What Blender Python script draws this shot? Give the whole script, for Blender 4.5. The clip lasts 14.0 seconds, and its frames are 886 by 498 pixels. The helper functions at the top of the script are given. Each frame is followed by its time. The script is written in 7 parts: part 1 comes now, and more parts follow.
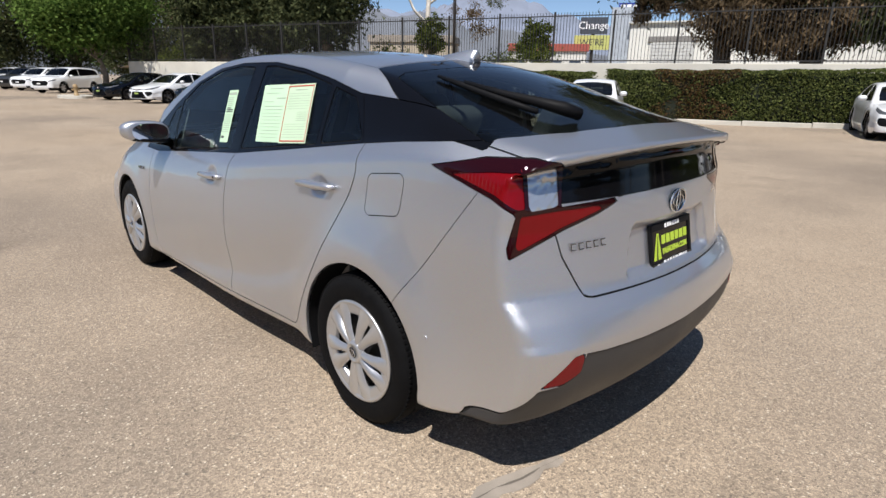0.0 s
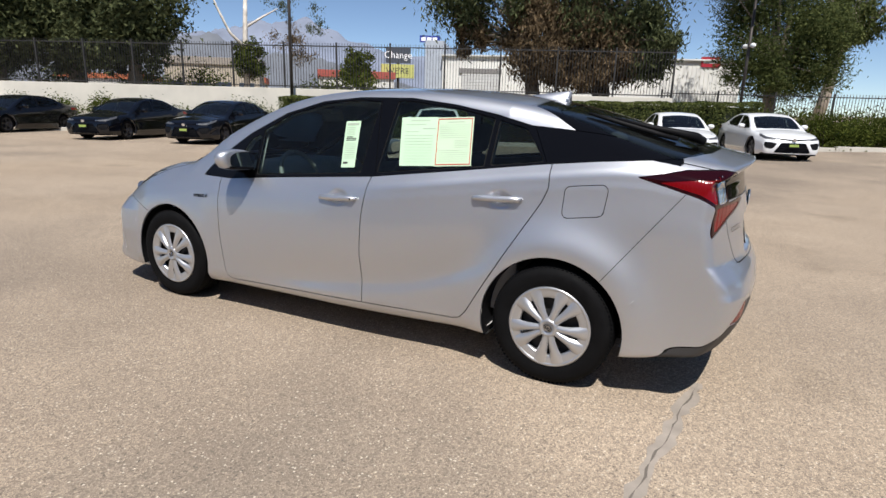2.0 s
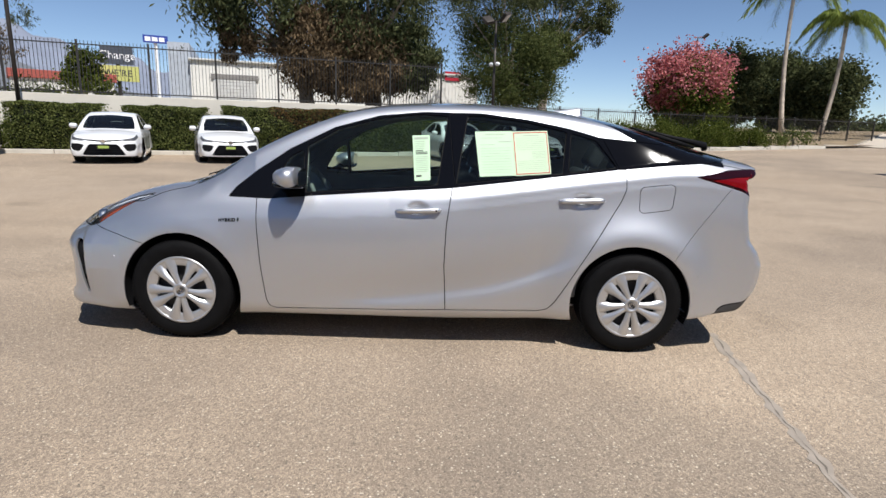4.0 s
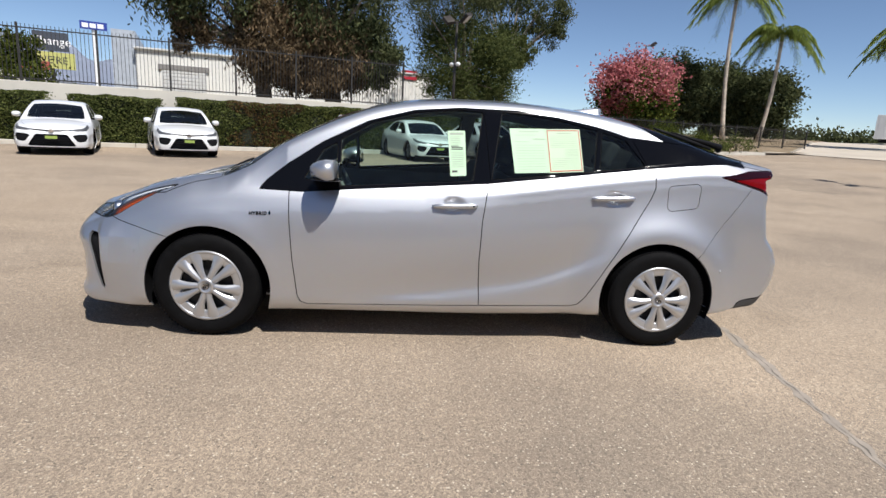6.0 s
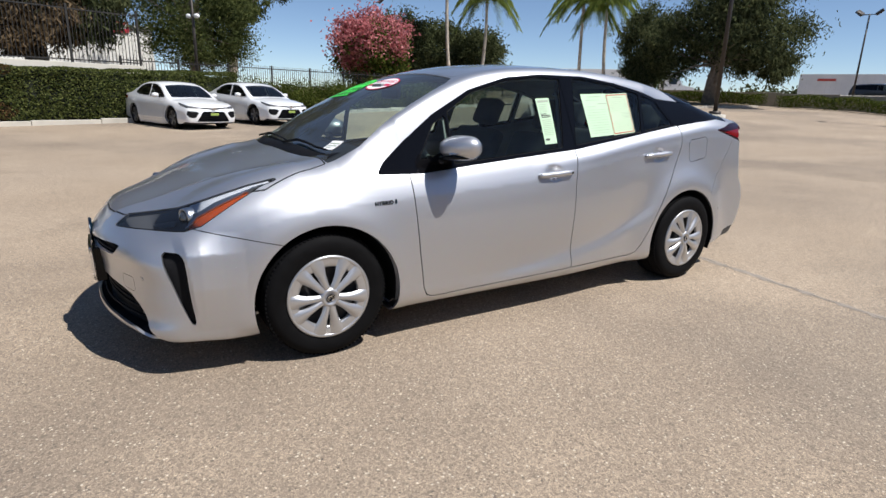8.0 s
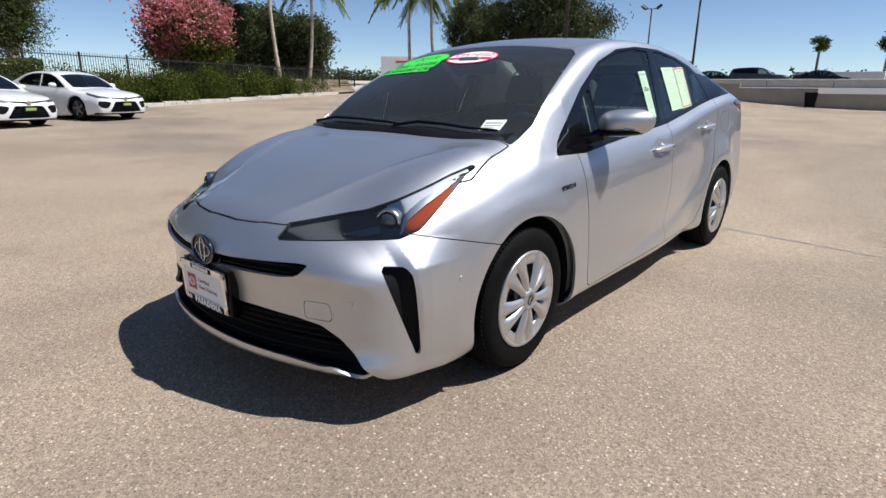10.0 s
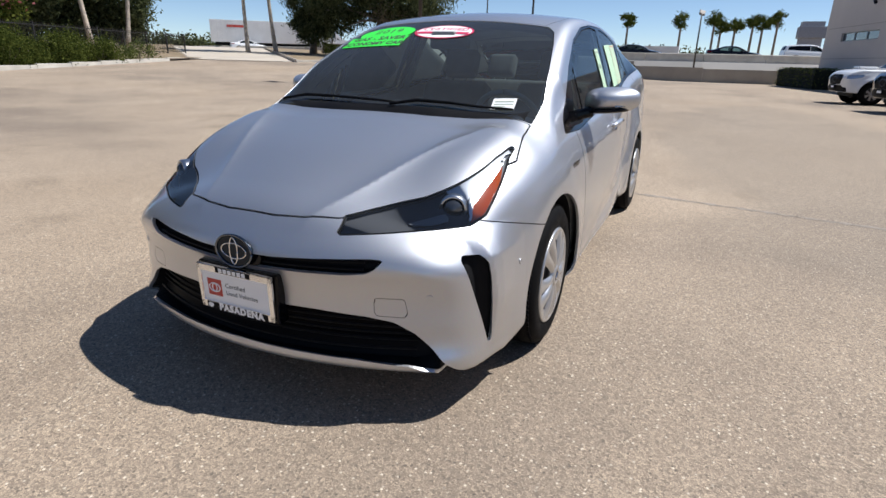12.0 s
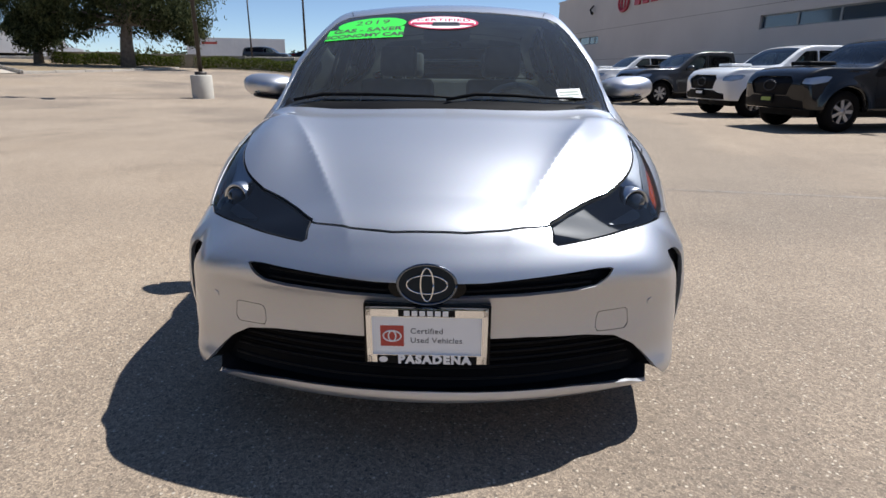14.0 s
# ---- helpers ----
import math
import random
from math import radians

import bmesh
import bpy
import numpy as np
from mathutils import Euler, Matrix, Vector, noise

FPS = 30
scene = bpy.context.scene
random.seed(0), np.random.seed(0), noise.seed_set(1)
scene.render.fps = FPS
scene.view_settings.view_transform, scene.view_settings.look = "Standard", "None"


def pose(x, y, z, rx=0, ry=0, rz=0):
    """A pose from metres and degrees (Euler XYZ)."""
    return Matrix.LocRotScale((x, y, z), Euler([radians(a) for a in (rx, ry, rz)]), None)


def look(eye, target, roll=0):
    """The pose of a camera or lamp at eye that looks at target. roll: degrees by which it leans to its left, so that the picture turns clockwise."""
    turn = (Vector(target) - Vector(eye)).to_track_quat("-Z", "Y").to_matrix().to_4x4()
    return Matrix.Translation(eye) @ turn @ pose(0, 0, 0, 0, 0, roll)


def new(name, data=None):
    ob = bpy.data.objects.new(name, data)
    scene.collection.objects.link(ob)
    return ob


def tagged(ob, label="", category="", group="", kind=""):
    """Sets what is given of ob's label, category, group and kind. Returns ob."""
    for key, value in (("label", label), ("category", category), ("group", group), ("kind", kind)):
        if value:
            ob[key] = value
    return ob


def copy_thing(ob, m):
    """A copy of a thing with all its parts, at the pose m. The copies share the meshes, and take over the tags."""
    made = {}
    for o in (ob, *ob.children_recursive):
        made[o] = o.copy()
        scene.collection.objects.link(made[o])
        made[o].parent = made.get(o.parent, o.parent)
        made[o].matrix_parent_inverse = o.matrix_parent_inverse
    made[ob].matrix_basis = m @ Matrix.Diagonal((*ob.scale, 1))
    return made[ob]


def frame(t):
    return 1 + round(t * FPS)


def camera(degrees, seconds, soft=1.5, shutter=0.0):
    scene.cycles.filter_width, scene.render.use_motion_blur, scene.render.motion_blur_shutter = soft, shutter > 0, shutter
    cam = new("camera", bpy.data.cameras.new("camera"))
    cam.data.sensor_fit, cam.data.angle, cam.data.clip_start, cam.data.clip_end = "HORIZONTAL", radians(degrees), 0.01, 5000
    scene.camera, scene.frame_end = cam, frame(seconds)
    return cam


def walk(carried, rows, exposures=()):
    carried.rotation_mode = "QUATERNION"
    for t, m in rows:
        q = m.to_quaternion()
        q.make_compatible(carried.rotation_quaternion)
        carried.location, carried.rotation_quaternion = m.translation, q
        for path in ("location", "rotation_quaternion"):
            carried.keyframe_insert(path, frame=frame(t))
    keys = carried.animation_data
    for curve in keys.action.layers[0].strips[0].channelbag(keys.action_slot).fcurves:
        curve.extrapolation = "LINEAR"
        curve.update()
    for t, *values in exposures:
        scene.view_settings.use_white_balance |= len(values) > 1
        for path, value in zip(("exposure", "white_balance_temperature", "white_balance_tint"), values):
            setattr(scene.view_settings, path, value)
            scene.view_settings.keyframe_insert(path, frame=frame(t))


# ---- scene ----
cam = camera(76.5, 14.0)
PATH = [
    (0, (-3.006, 2.015, 1.336), (-1.639, 0.674, 0.758), 1.0),
    (0.5, (-2.932, 2.133, 1.321), (-1.616, 0.734, 0.762), 2.0),
    (1, (-2.786, 2.545, 1.335), (-1.571, 1.033, 0.843), 2.5),
    (1.5, (-2.418, 2.96, 1.337), (-1.361, 1.326, 0.877), 2.1),
    (2, (-2.022, 3.446, 1.345), (-1.169, 1.703, 0.863), 1.7),
    (2.5, (-1.54, 3.732, 1.323), (-0.927, 1.89, 0.841), 1.3),
    (3, (-1.013, 4.014, 1.326), (-0.644, 2.105, 0.858), 1.2),
    (3.2, (-0.811, 4.079, 1.331), (-0.543, 2.149, 0.881), 1.4),
    (5.3, (0.062, 4.089, 1.312), (-0.01, 2.135, 0.889), 2.1),
    (5.5, (0.075, 4.079, 1.31), (-0.003, 2.126, 0.887), 2.4),
    (6, (0.262, 4.075, 1.281), (0.099, 2.127, 0.857), 3.2),
    (6.5, (0.704, 4.068, 1.268), (0.338, 2.152, 0.83), 3.3),
    (7, (1.249, 3.889, 1.27), (0.652, 2.041, 0.795), 2.7),
    (7.5, (1.797, 3.686, 1.283), (0.973, 1.936, 0.772), 2.0),
    (8, (2.246, 3.311, 1.262), (1.224, 1.674, 0.736), 1.6),
    (8.2, (2.421, 3.148, 1.256), (1.331, 1.572, 0.683), 1.7),
    (8.5, (2.689, 2.931, 1.258), (1.481, 1.433, 0.712), 1.4),
    (9, (2.969, 2.49, 1.224), (1.62, 1.127, 0.657), 0.1),
    (9.2, (3.069, 2.328, 1.209), (1.675, 1.009, 0.645), -0.2),
    (11.3, (3.387, 1.809, 1.116), (1.843, 0.676, 0.539), 2.8),
    (11.5, (3.443, 1.707, 1.129), (1.858, 0.649, 0.522), 2.7),
    (12, (3.618, 1.367, 1.181), (1.894, 0.58, 0.542), 1.5),
    (12.5, (3.788, 0.952, 1.223), (1.965, 0.416, 0.597), 1.1),
    (13, (3.822, 0.544, 1.201), (1.943, 0.215, 0.597), 0.5),
    (13.5, (3.773, 0.223, 1.166), (1.878, 0.073, 0.546), 0.1),
    (14, (3.675, 0.084, 1.096), (1.77, 0.025, 0.49), 0.4),
]
walk(cam, [(t, look(eye, target, roll)) for t, eye, target, roll in PATH], [(0, -.05, 6620, 10), (4, -.05, 6620, 10), (9, -.06, 6500, 10), (14, -.02, 6320, 10)])


# ---- sky, sun ----
SUN = Vector((-.31, .51, 1.0)).normalized()
world = bpy.data.worlds.new("sky")
scene.world = world
world.use_nodes = True
sky_nodes = world.node_tree.nodes
sky = sky_nodes.new("ShaderNodeTexSky")
sky.sky_type, sky.sun_disc = "NISHITA", False
sky.sun_elevation, sky.sun_rotation = math.asin(SUN.z), math.atan2(SUN.x, SUN.y)
sky.altitude, sky.air_density, sky.dust_density, sky.ozone_density = 1000, .7, .1, 2.6
world.node_tree.links.new(sky.outputs[0], sky_nodes["Background"].inputs[0])
sky_nodes["Background"].inputs[1].default_value = .122
sun = new("sun", bpy.data.lights.new("sun", "SUN"))
sun.data.energy, sun.data.angle, sun.data.color = 6.15, radians(.53), (1.0, .978, .945)
sun.matrix_basis = SUN.to_track_quat("Z", "Y").to_matrix().to_4x4()


# ---- materials ----
def shader(name, colour=(.5, .5, .5), rough=.5, metal=0.0, **more):
    m = bpy.data.materials.new(name)
    m.use_nodes = True
    b = m.node_tree.nodes["Principled BSDF"]
    b.inputs["Base Color"].default_value = (*colour, 1)
    b.inputs["Roughness"].default_value, b.inputs["Metallic"].default_value = rough, metal
    for key, value in more.items():
        b.inputs[key.replace("_", " ")].default_value = value
    return m


def node(m, kind, links=(), **values):
    n = m.node_tree.nodes.new("ShaderNode" + kind)
    for key, value in values.items():
        if key in ("operation", "blend_type", "data_type", "feature", "distance", "noise_dimensions", "wave_type", "bands_direction", "noise_type"):
            set_mode(n, key, value)
        else:
            n.inputs[key.replace("_", " ")].default_value = value
    for output, key in links:
        m.node_tree.links.new(output, n.inputs[key])
    return n


def set_mode(n, key, value):
    if key == "operation":
        n.operation = value
    elif key == "blend_type":
        n.blend_type = value
    elif key == "data_type":
        n.data_type = value
    elif key == "feature":
        n.feature = value


def bsdf(m):
    return m.node_tree.nodes["Principled BSDF"]


def wire(m, output, key):
    m.node_tree.links.new(output, bsdf(m).inputs[key])


def place(m, scale=1.0):
    c = m.node_tree.nodes.new("ShaderNodeTexCoord")
    if scale == 1.0:
        return c.outputs["Object"]
    mp = node(m, "Mapping", [(c.outputs["Object"], "Vector")])
    mp.inputs["Scale"].default_value = (scale,) * 3 if isinstance(scale, (int, float)) else scale
    return mp.outputs[0]


def cloud(m, size, detail=4, rough=.55, at=None, stretch=None):
    """Noise whose clouds are about so many metres."""
    return node(m, "TexNoise", [(at if at is not None else place(m, stretch or 1.0), "Vector")], Scale=1 / size, Detail=detail, Roughness=rough).outputs["Fac"]


def ramp(m, fac, *stops):
    r = m.node_tree.nodes.new("ShaderNodeValToRGB")
    e = r.color_ramp.elements
    while len(e) < len(stops):
        e.new(.5)
    for el, (pos, col) in zip(e, stops):
        el.position, el.color = pos, (*col, 1) if len(col) == 3 else col
    m.node_tree.links.new(fac, r.inputs[0])
    return r.outputs[0]


def grey(v):
    return (v, v, v)


def mix(m, fac, a, b, blend="MIX"):
    n = m.node_tree.nodes.new("ShaderNodeMix")
    n.data_type, n.blend_type = "RGBA", blend
    for src, key in ((fac, 0), (a, 6), (b, 7)):
        if isinstance(src, (int, float)):
            n.inputs[key].default_value = src
        elif isinstance(src, tuple):
            n.inputs[key].default_value = (*src, 1)
        else:
            m.node_tree.links.new(src, n.inputs[key])
    return n.outputs[2]


def bump(m, height, strength=.3, depth=.01):
    b = node(m, "Bump", [(height, "Height")], Strength=strength, Distance=depth)
    wire(m, b.outputs[0], "Normal")
    return b


def worn(name, colour, rough=.5, metal=0.0, size=.3, amount=.12, grain=0.0, grain_size=.01, **more):
    """A plain material with soft patches of tone and gloss, and a fine grain."""
    m = shader(name, colour, rough, metal, **more)
    c = cloud(m, size, 5)
    lo, hi = tuple(v * (1 - amount) for v in colour), tuple(min(1, v * (1 + amount)) for v in colour)
    wire(m, ramp(m, c, (.3, lo), (.7, hi)), "Base Color")
    wire(m, ramp(m, c, (.3, grey(max(.02, rough * .85))), (.7, grey(min(1, rough * 1.15)))), "Roughness")
    if grain:
        bump(m, cloud(m, grain_size, 3), grain, grain_size * .6)
    return m


def car_paint(name, colour, metal=.0, rough=.35, flake=0.0, coat=1.0):
    m = shader(name, colour, rough, metal, Coat_Weight=coat, Specular_IOR_Level=.5 * coat, Coat_Roughness=.035, Coat_IOR=1.5)
    if flake:
        v = node(m, "TexVoronoi", [(place(m), "Vector")], Scale=900)
        wire(m, mix(m, .22, colour, v.outputs["Color"], "SOFT_LIGHT"), "Base Color")
    dust_veil = cloud(m, .5, 4)
    wire(m, ramp(m, dust_veil, (.35, grey(.05)), (.75, grey(.11))), "Coat Roughness")
    return m


def glass(name, tint, rough=.0, ior=1.38, dust_veil=.008):
    """A pane: a gloss over a tinted see-through sheet."""
    m = bpy.data.materials.new(name)
    m.use_nodes = True
    t = m.node_tree
    t.nodes.remove(t.nodes["Principled BSDF"])
    clear = t.nodes.new("ShaderNodeBsdfTransparent")
    clear.inputs[0].default_value = (*tint, 1)
    gloss = t.nodes.new("ShaderNodeBsdfGlossy")
    gloss.inputs["Roughness"].default_value = .012 + rough
    fres = t.nodes.new("ShaderNodeFresnel")
    fres.inputs[0].default_value = ior
    mx = t.nodes.new("ShaderNodeMixShader")
    t.links.new(fres.outputs[0], mx.inputs[0])
    t.links.new(clear.outputs[0], mx.inputs[1])
    t.links.new(gloss.outputs[0], mx.inputs[2])
    # diffuse white film: dust, plus a painted veil of reflections on the windscreen
    film = t.nodes.new("ShaderNodeBsdfDiffuse")
    film.inputs[0].default_value = (.7, .72, .70, 1)
    veiled = t.nodes.new("ShaderNodeMixShader")
    veiled.inputs[0].default_value = dust_veil
    t.links.new(mx.outputs[0], veiled.inputs[1])
    t.links.new(film.outputs[0], veiled.inputs[2])
    t.links.new(veiled.outputs[0], t.nodes["Material Output"].inputs[0])
    return m


SILVER = car_paint("silver_paint", (.545, .557, .592), .90, .455, 1.0)
WHITE_PAINT = car_paint("white_paint", (.78, .79, .80), .0, .4)
BLACK_PAINT = car_paint("black_paint", (.003, .0035, .006), .0, .35, 0, .5)
bsdf(BLACK_PAINT).inputs["Specular IOR Level"].default_value, bsdf(BLACK_PAINT).inputs["Coat Weight"].default_value = .05, 1.0
GREY_PAINT = car_paint("grey_paint", (.045, .047, .05), .5, .35)
DARK_PAINT = car_paint("graphite_paint", (.007, .007, .008), .0, .4, 0, .5)
bsdf(DARK_PAINT).inputs["Specular IOR Level"].default_value, bsdf(DARK_PAINT).inputs["Coat Weight"].default_value = .05, 1.0
GLOSS_BLACK = shader("gloss_black", (.004, .004, .005), .06, 0, Specular_IOR_Level=.2)
MATT_BLACK = worn("matt_black_plastic", (.007, .007, .008), .6, 0, .2, .2, .15, .002, Specular_IOR_Level=.12)
BUMPER_BLACK = worn("bumper_plastic", (.032, .031, .032), .5, 0, .3, .15, .25, .0015)
# for recessed strips between panels; near-black, with the gap's shade in the colour
GAP = shader("shadow_gap", (.006, .006, .006), .9)
GLASS = glass("tinted_glass", (.72, .84, .79), 0, 1.38, .003)
# thicker film here: dust and a pale reflected veil mixed into the glass
SCREEN = glass("windscreen_glass", (.88, .96, .92), 0, 1.55, .032)
FLEET_GLASS = glass("fleet_screen_glass", (.40, .46, .45), 0, 1.75, .004)
DARK_GLASS = glass("privacy_glass", (.38, .44, .43), 0, 1.42, .002)
CLEAR = glass("lamp_cover", (.93, .94, .95))
CHROME = shader("chrome", (.82, .83, .85), .09, 1)
RIM_SILVER = car_paint("rim_silver", (.50, .505, .52), .75, .36)
RUBBER = worn("tyre_rubber", (.0045, .0045, .005), .75, 0, .06, .35, .3, .003, Specular_IOR_Level=.10)
RED_LENS = shader("red_lens", (.16, .002, .004), .16, 0, Specular_IOR_Level=.3)
lens_ribs = node(RED_LENS, "TexWave", [(place(RED_LENS), "Vector")], Scale=22.0, Distortion=.4)
bump(RED_LENS, lens_ribs.outputs["Fac"], .18, .003)
DARK_RED = shader("dark_red_lens", (.016, .001, .002), .07, 0, Specular_IOR_Level=.4)
AMBER = shader("amber_lens", (.40, .065, .010), .10, 0, Coat_Weight=1.0)
LAMP_BOWL = shader("lamp_bowl", (.075, .079, .088), .42, .0, Specular_IOR_Level=.25)
LAMP_TAIL = shader("lamp_tail_reflector", (.62, .65, .70), .32, .20)
LAMP_STRIP = shader("grey_reflector", (.20, .21, .225), .35, .6)
PROJECTOR = shader("projector_glass", (.06, .066, .075), .03, .4, Coat_Weight=1.0)
LAMP_CHROME = shader("lamp_reflector", (.55, .57, .60), .28, 1)
CLEAR_LENS = shader("clear_lens", (.50, .52, .55), .14, .7, Coat_Weight=1.0)
ribs = node(CLEAR_LENS, "TexWave", [(place(CLEAR_LENS), "Vector")], Scale=28.0, Distortion=.6)
bump(CLEAR_LENS, ribs.outputs["Fac"], .25, .003)
CLOTH = worn("seat_cloth", (.13, .13, .135), .9, 0, .15, .25, .5, .004)
LINING = worn("cabin_lining", (.42, .41, .40), .9, 0, .3, .2)
DASH = worn("dash_plastic", (.27, .275, .27), .6, 0, .2, .2, .3, .004)
PAPER = worn("pale_green_paper", (.52, .73, .51), .7, 0, .1, .03)
PAPER_CREAM = worn("cream_paper", (.54, .70, .50), .7, 0, .1, .03)
PAPER_WHITE = worn("white_card", (.90, .90, .90), .6, 0, .1, .02)
INK = shader("print_ink", (.06, .06, .06), .7)
FAINT_INK = shader("faint_print", (.36, .42, .34), .7)
RED_INK = shader("red_print", (.50, .07, .05), .6)
NEON = shader("neon_green_vinyl", (.05, .78, .07), .5)
NEON_YELLOW = shader("yellow_green_vinyl", (.46, .62, .05), .5)
PLATE_GREEN = shader("plate_green", (.30, .40, .09), .5)
STICKER_RED = shader("red_vinyl", (.60, .03, .10), .5)
DARK_CHROME = shader("dark_chrome", (.15, .165, .19), .15, 1)
BLUE_BADGE = shader("badge_blue", (.003, .012, .022), .10, .0, Specular_IOR_Level=.22)

# ---- building tools ----
def part(name, bm, material, parent=None, label=""):
    """Links a bmesh as one mesh object under a thing or a part."""
    me = bpy.data.meshes.new(name)
    bm.to_mesh(me)
    bm.free()
    return dress(name, me, material, parent, label)


def dress(name, me, material, parent=None, label=""):
    if material:
        me.materials.append(material)
    ob = new(name, me)
    if parent is not None:
        ob.parent = parent
    if label:
        tagged(ob, label)
    return ob


def thing(name, label, category, group="", kind="", at=None):
    ob = new(name)
    ob.empty_display_size = .1
    if at is not None:
        ob.matrix_basis = at
    return tagged(ob, label, category, group, kind)


def box(bm, lo, hi, bevel=0.0, segments=2, m=None):
    lo, hi = Vector(lo), Vector(hi)
    made = bmesh.ops.create_cube(bm, size=1.0, matrix=Matrix.Translation((lo + hi) / 2) @ Matrix.Diagonal((*(hi - lo), 1)))
    if bevel:
        edges = list({e for v in made["verts"] for e in v.link_edges})
        made = bmesh.ops.bevel(bm, geom=edges, offset=bevel, segments=segments, affect="EDGES", profile=.6)
        vs = list({v for f in made["faces"] for v in f.verts})
        vs = list({v for f in vs for e in f.link_edges for v in e.verts} | set(vs))
    else:
        vs = made["verts"]
    if m is not None:
        bmesh.ops.transform(bm, matrix=m, verts=vs)
    return bm


def box_bm(lo, hi, bevel=0.0, m=None):
    return box(bmesh.new(), lo, hi, bevel, 2, m)


def smooth(bm, angle=None):
    for f in bm.faces:
        f.smooth = True
    if angle:
        for e in bm.edges:
            if len(e.link_faces) == 2 and e.calc_face_angle(0) > radians(angle):
                e.smooth = False
    return bm


def tube(bm, points, radii, sides=8, caps=True):
    """A round bar along points; radii: one or one a point."""
    pts = [Vector(p) for p in points]
    radii = radii if isinstance(radii, (list, tuple)) else [radii] * len(pts)
    rings, side = [], None
    for i, p in enumerate(pts):
        way = (pts[min(i + 1, len(pts) - 1)] - pts[max(i - 1, 0)]).normalized()
        if side is None:
            side = way.orthogonal().normalized()
        side = (side - way * side.dot(way)).normalized()
        other = way.cross(side)
        rings.append([bm.verts.new(p + (side * math.cos(2 * math.pi * k / sides) + other * math.sin(2 * math.pi * k / sides)) * radii[i]) for k in range(sides)])
    for a, b in zip(rings, rings[1:]):
        for k in range(sides):
            bm.faces.new((a[k], a[(k + 1) % sides], b[(k + 1) % sides], b[k]))
    if caps:
        bm.faces.new(rings[0][::-1])
        bm.faces.new(rings[-1])
    return bm


def turned(bm, profile, steps=48, axis="y", m=None, closed=False):
    """A body of revolution round the axis y: profile of (radius, along)."""
    rings = []
    for r, a in profile:
        ring = []
        for k in range(steps):
            w = 2 * math.pi * k / steps
            p = Vector((r * math.cos(w), a, r * math.sin(w))) if axis == "y" else Vector((r * math.cos(w), r * math.sin(w), a))
            ring.append(bm.verts.new(m @ p if m is not None else p))
        rings.append(ring)
    pairs = list(zip(rings, rings[1:])) + ([(rings[-1], rings[0])] if closed else [])
    for a, b in pairs:
        for k in range(steps):
            bm.faces.new((a[k], a[(k + 1) % steps], b[(k + 1) % steps], b[k]))
    return bm


def slab(bm, outline, lo, hi, plane="xz"):
    """A flat plate: the outline in a plane, thick from lo to hi along the third axis."""
    def at(a, b, c):
        return Vector((a, c, b)) if plane == "xz" else Vector((c, a, b)) if plane == "yz" else Vector((a, b, c))
    low, high = [bm.verts.new(at(a, b, lo)) for a, b in outline], [bm.verts.new(at(a, b, hi)) for a, b in outline]
    n = len(outline)
    bm.faces.new(low[::-1])
    bm.faces.new(high)
    for i in range(n):
        bm.faces.new((low[i], low[(i + 1) % n], high[(i + 1) % n], high[i]))
    bmesh.ops.recalc_face_normals(bm, faces=bm.faces)
    return bm


def oval(cx, cy, rx, ry, n=32):
    return [(cx + rx * math.cos(2 * math.pi * k / n), cy + ry * math.sin(2 * math.pi * k / n)) for k in range(n)]


def lettering(name, text, size, material, parent, m, depth=.0006, spacing=1.0, bold=0.0, align="CENTER"):
    """Words in the built-in font as a mesh: m takes the font's x to the right and y up."""
    cu = bpy.data.curves.new(name, "FONT")
    cu.body, cu.size, cu.extrude, cu.space_character, cu.align_x, cu.align_y, cu.offset, cu.resolution_u = text, size, depth, spacing, align, "CENTER", bold, 3
    tmp = bpy.data.objects.new(name, cu)
    scene.collection.objects.link(tmp)
    bpy.context.view_layer.update()
    me = bpy.data.meshes.new_from_object(tmp.evaluated_get(bpy.context.evaluated_depsgraph_get()))
    bpy.data.objects.remove(tmp)
    me.transform(m)
    me.materials.clear()
    return dress(name, me, material, parent)


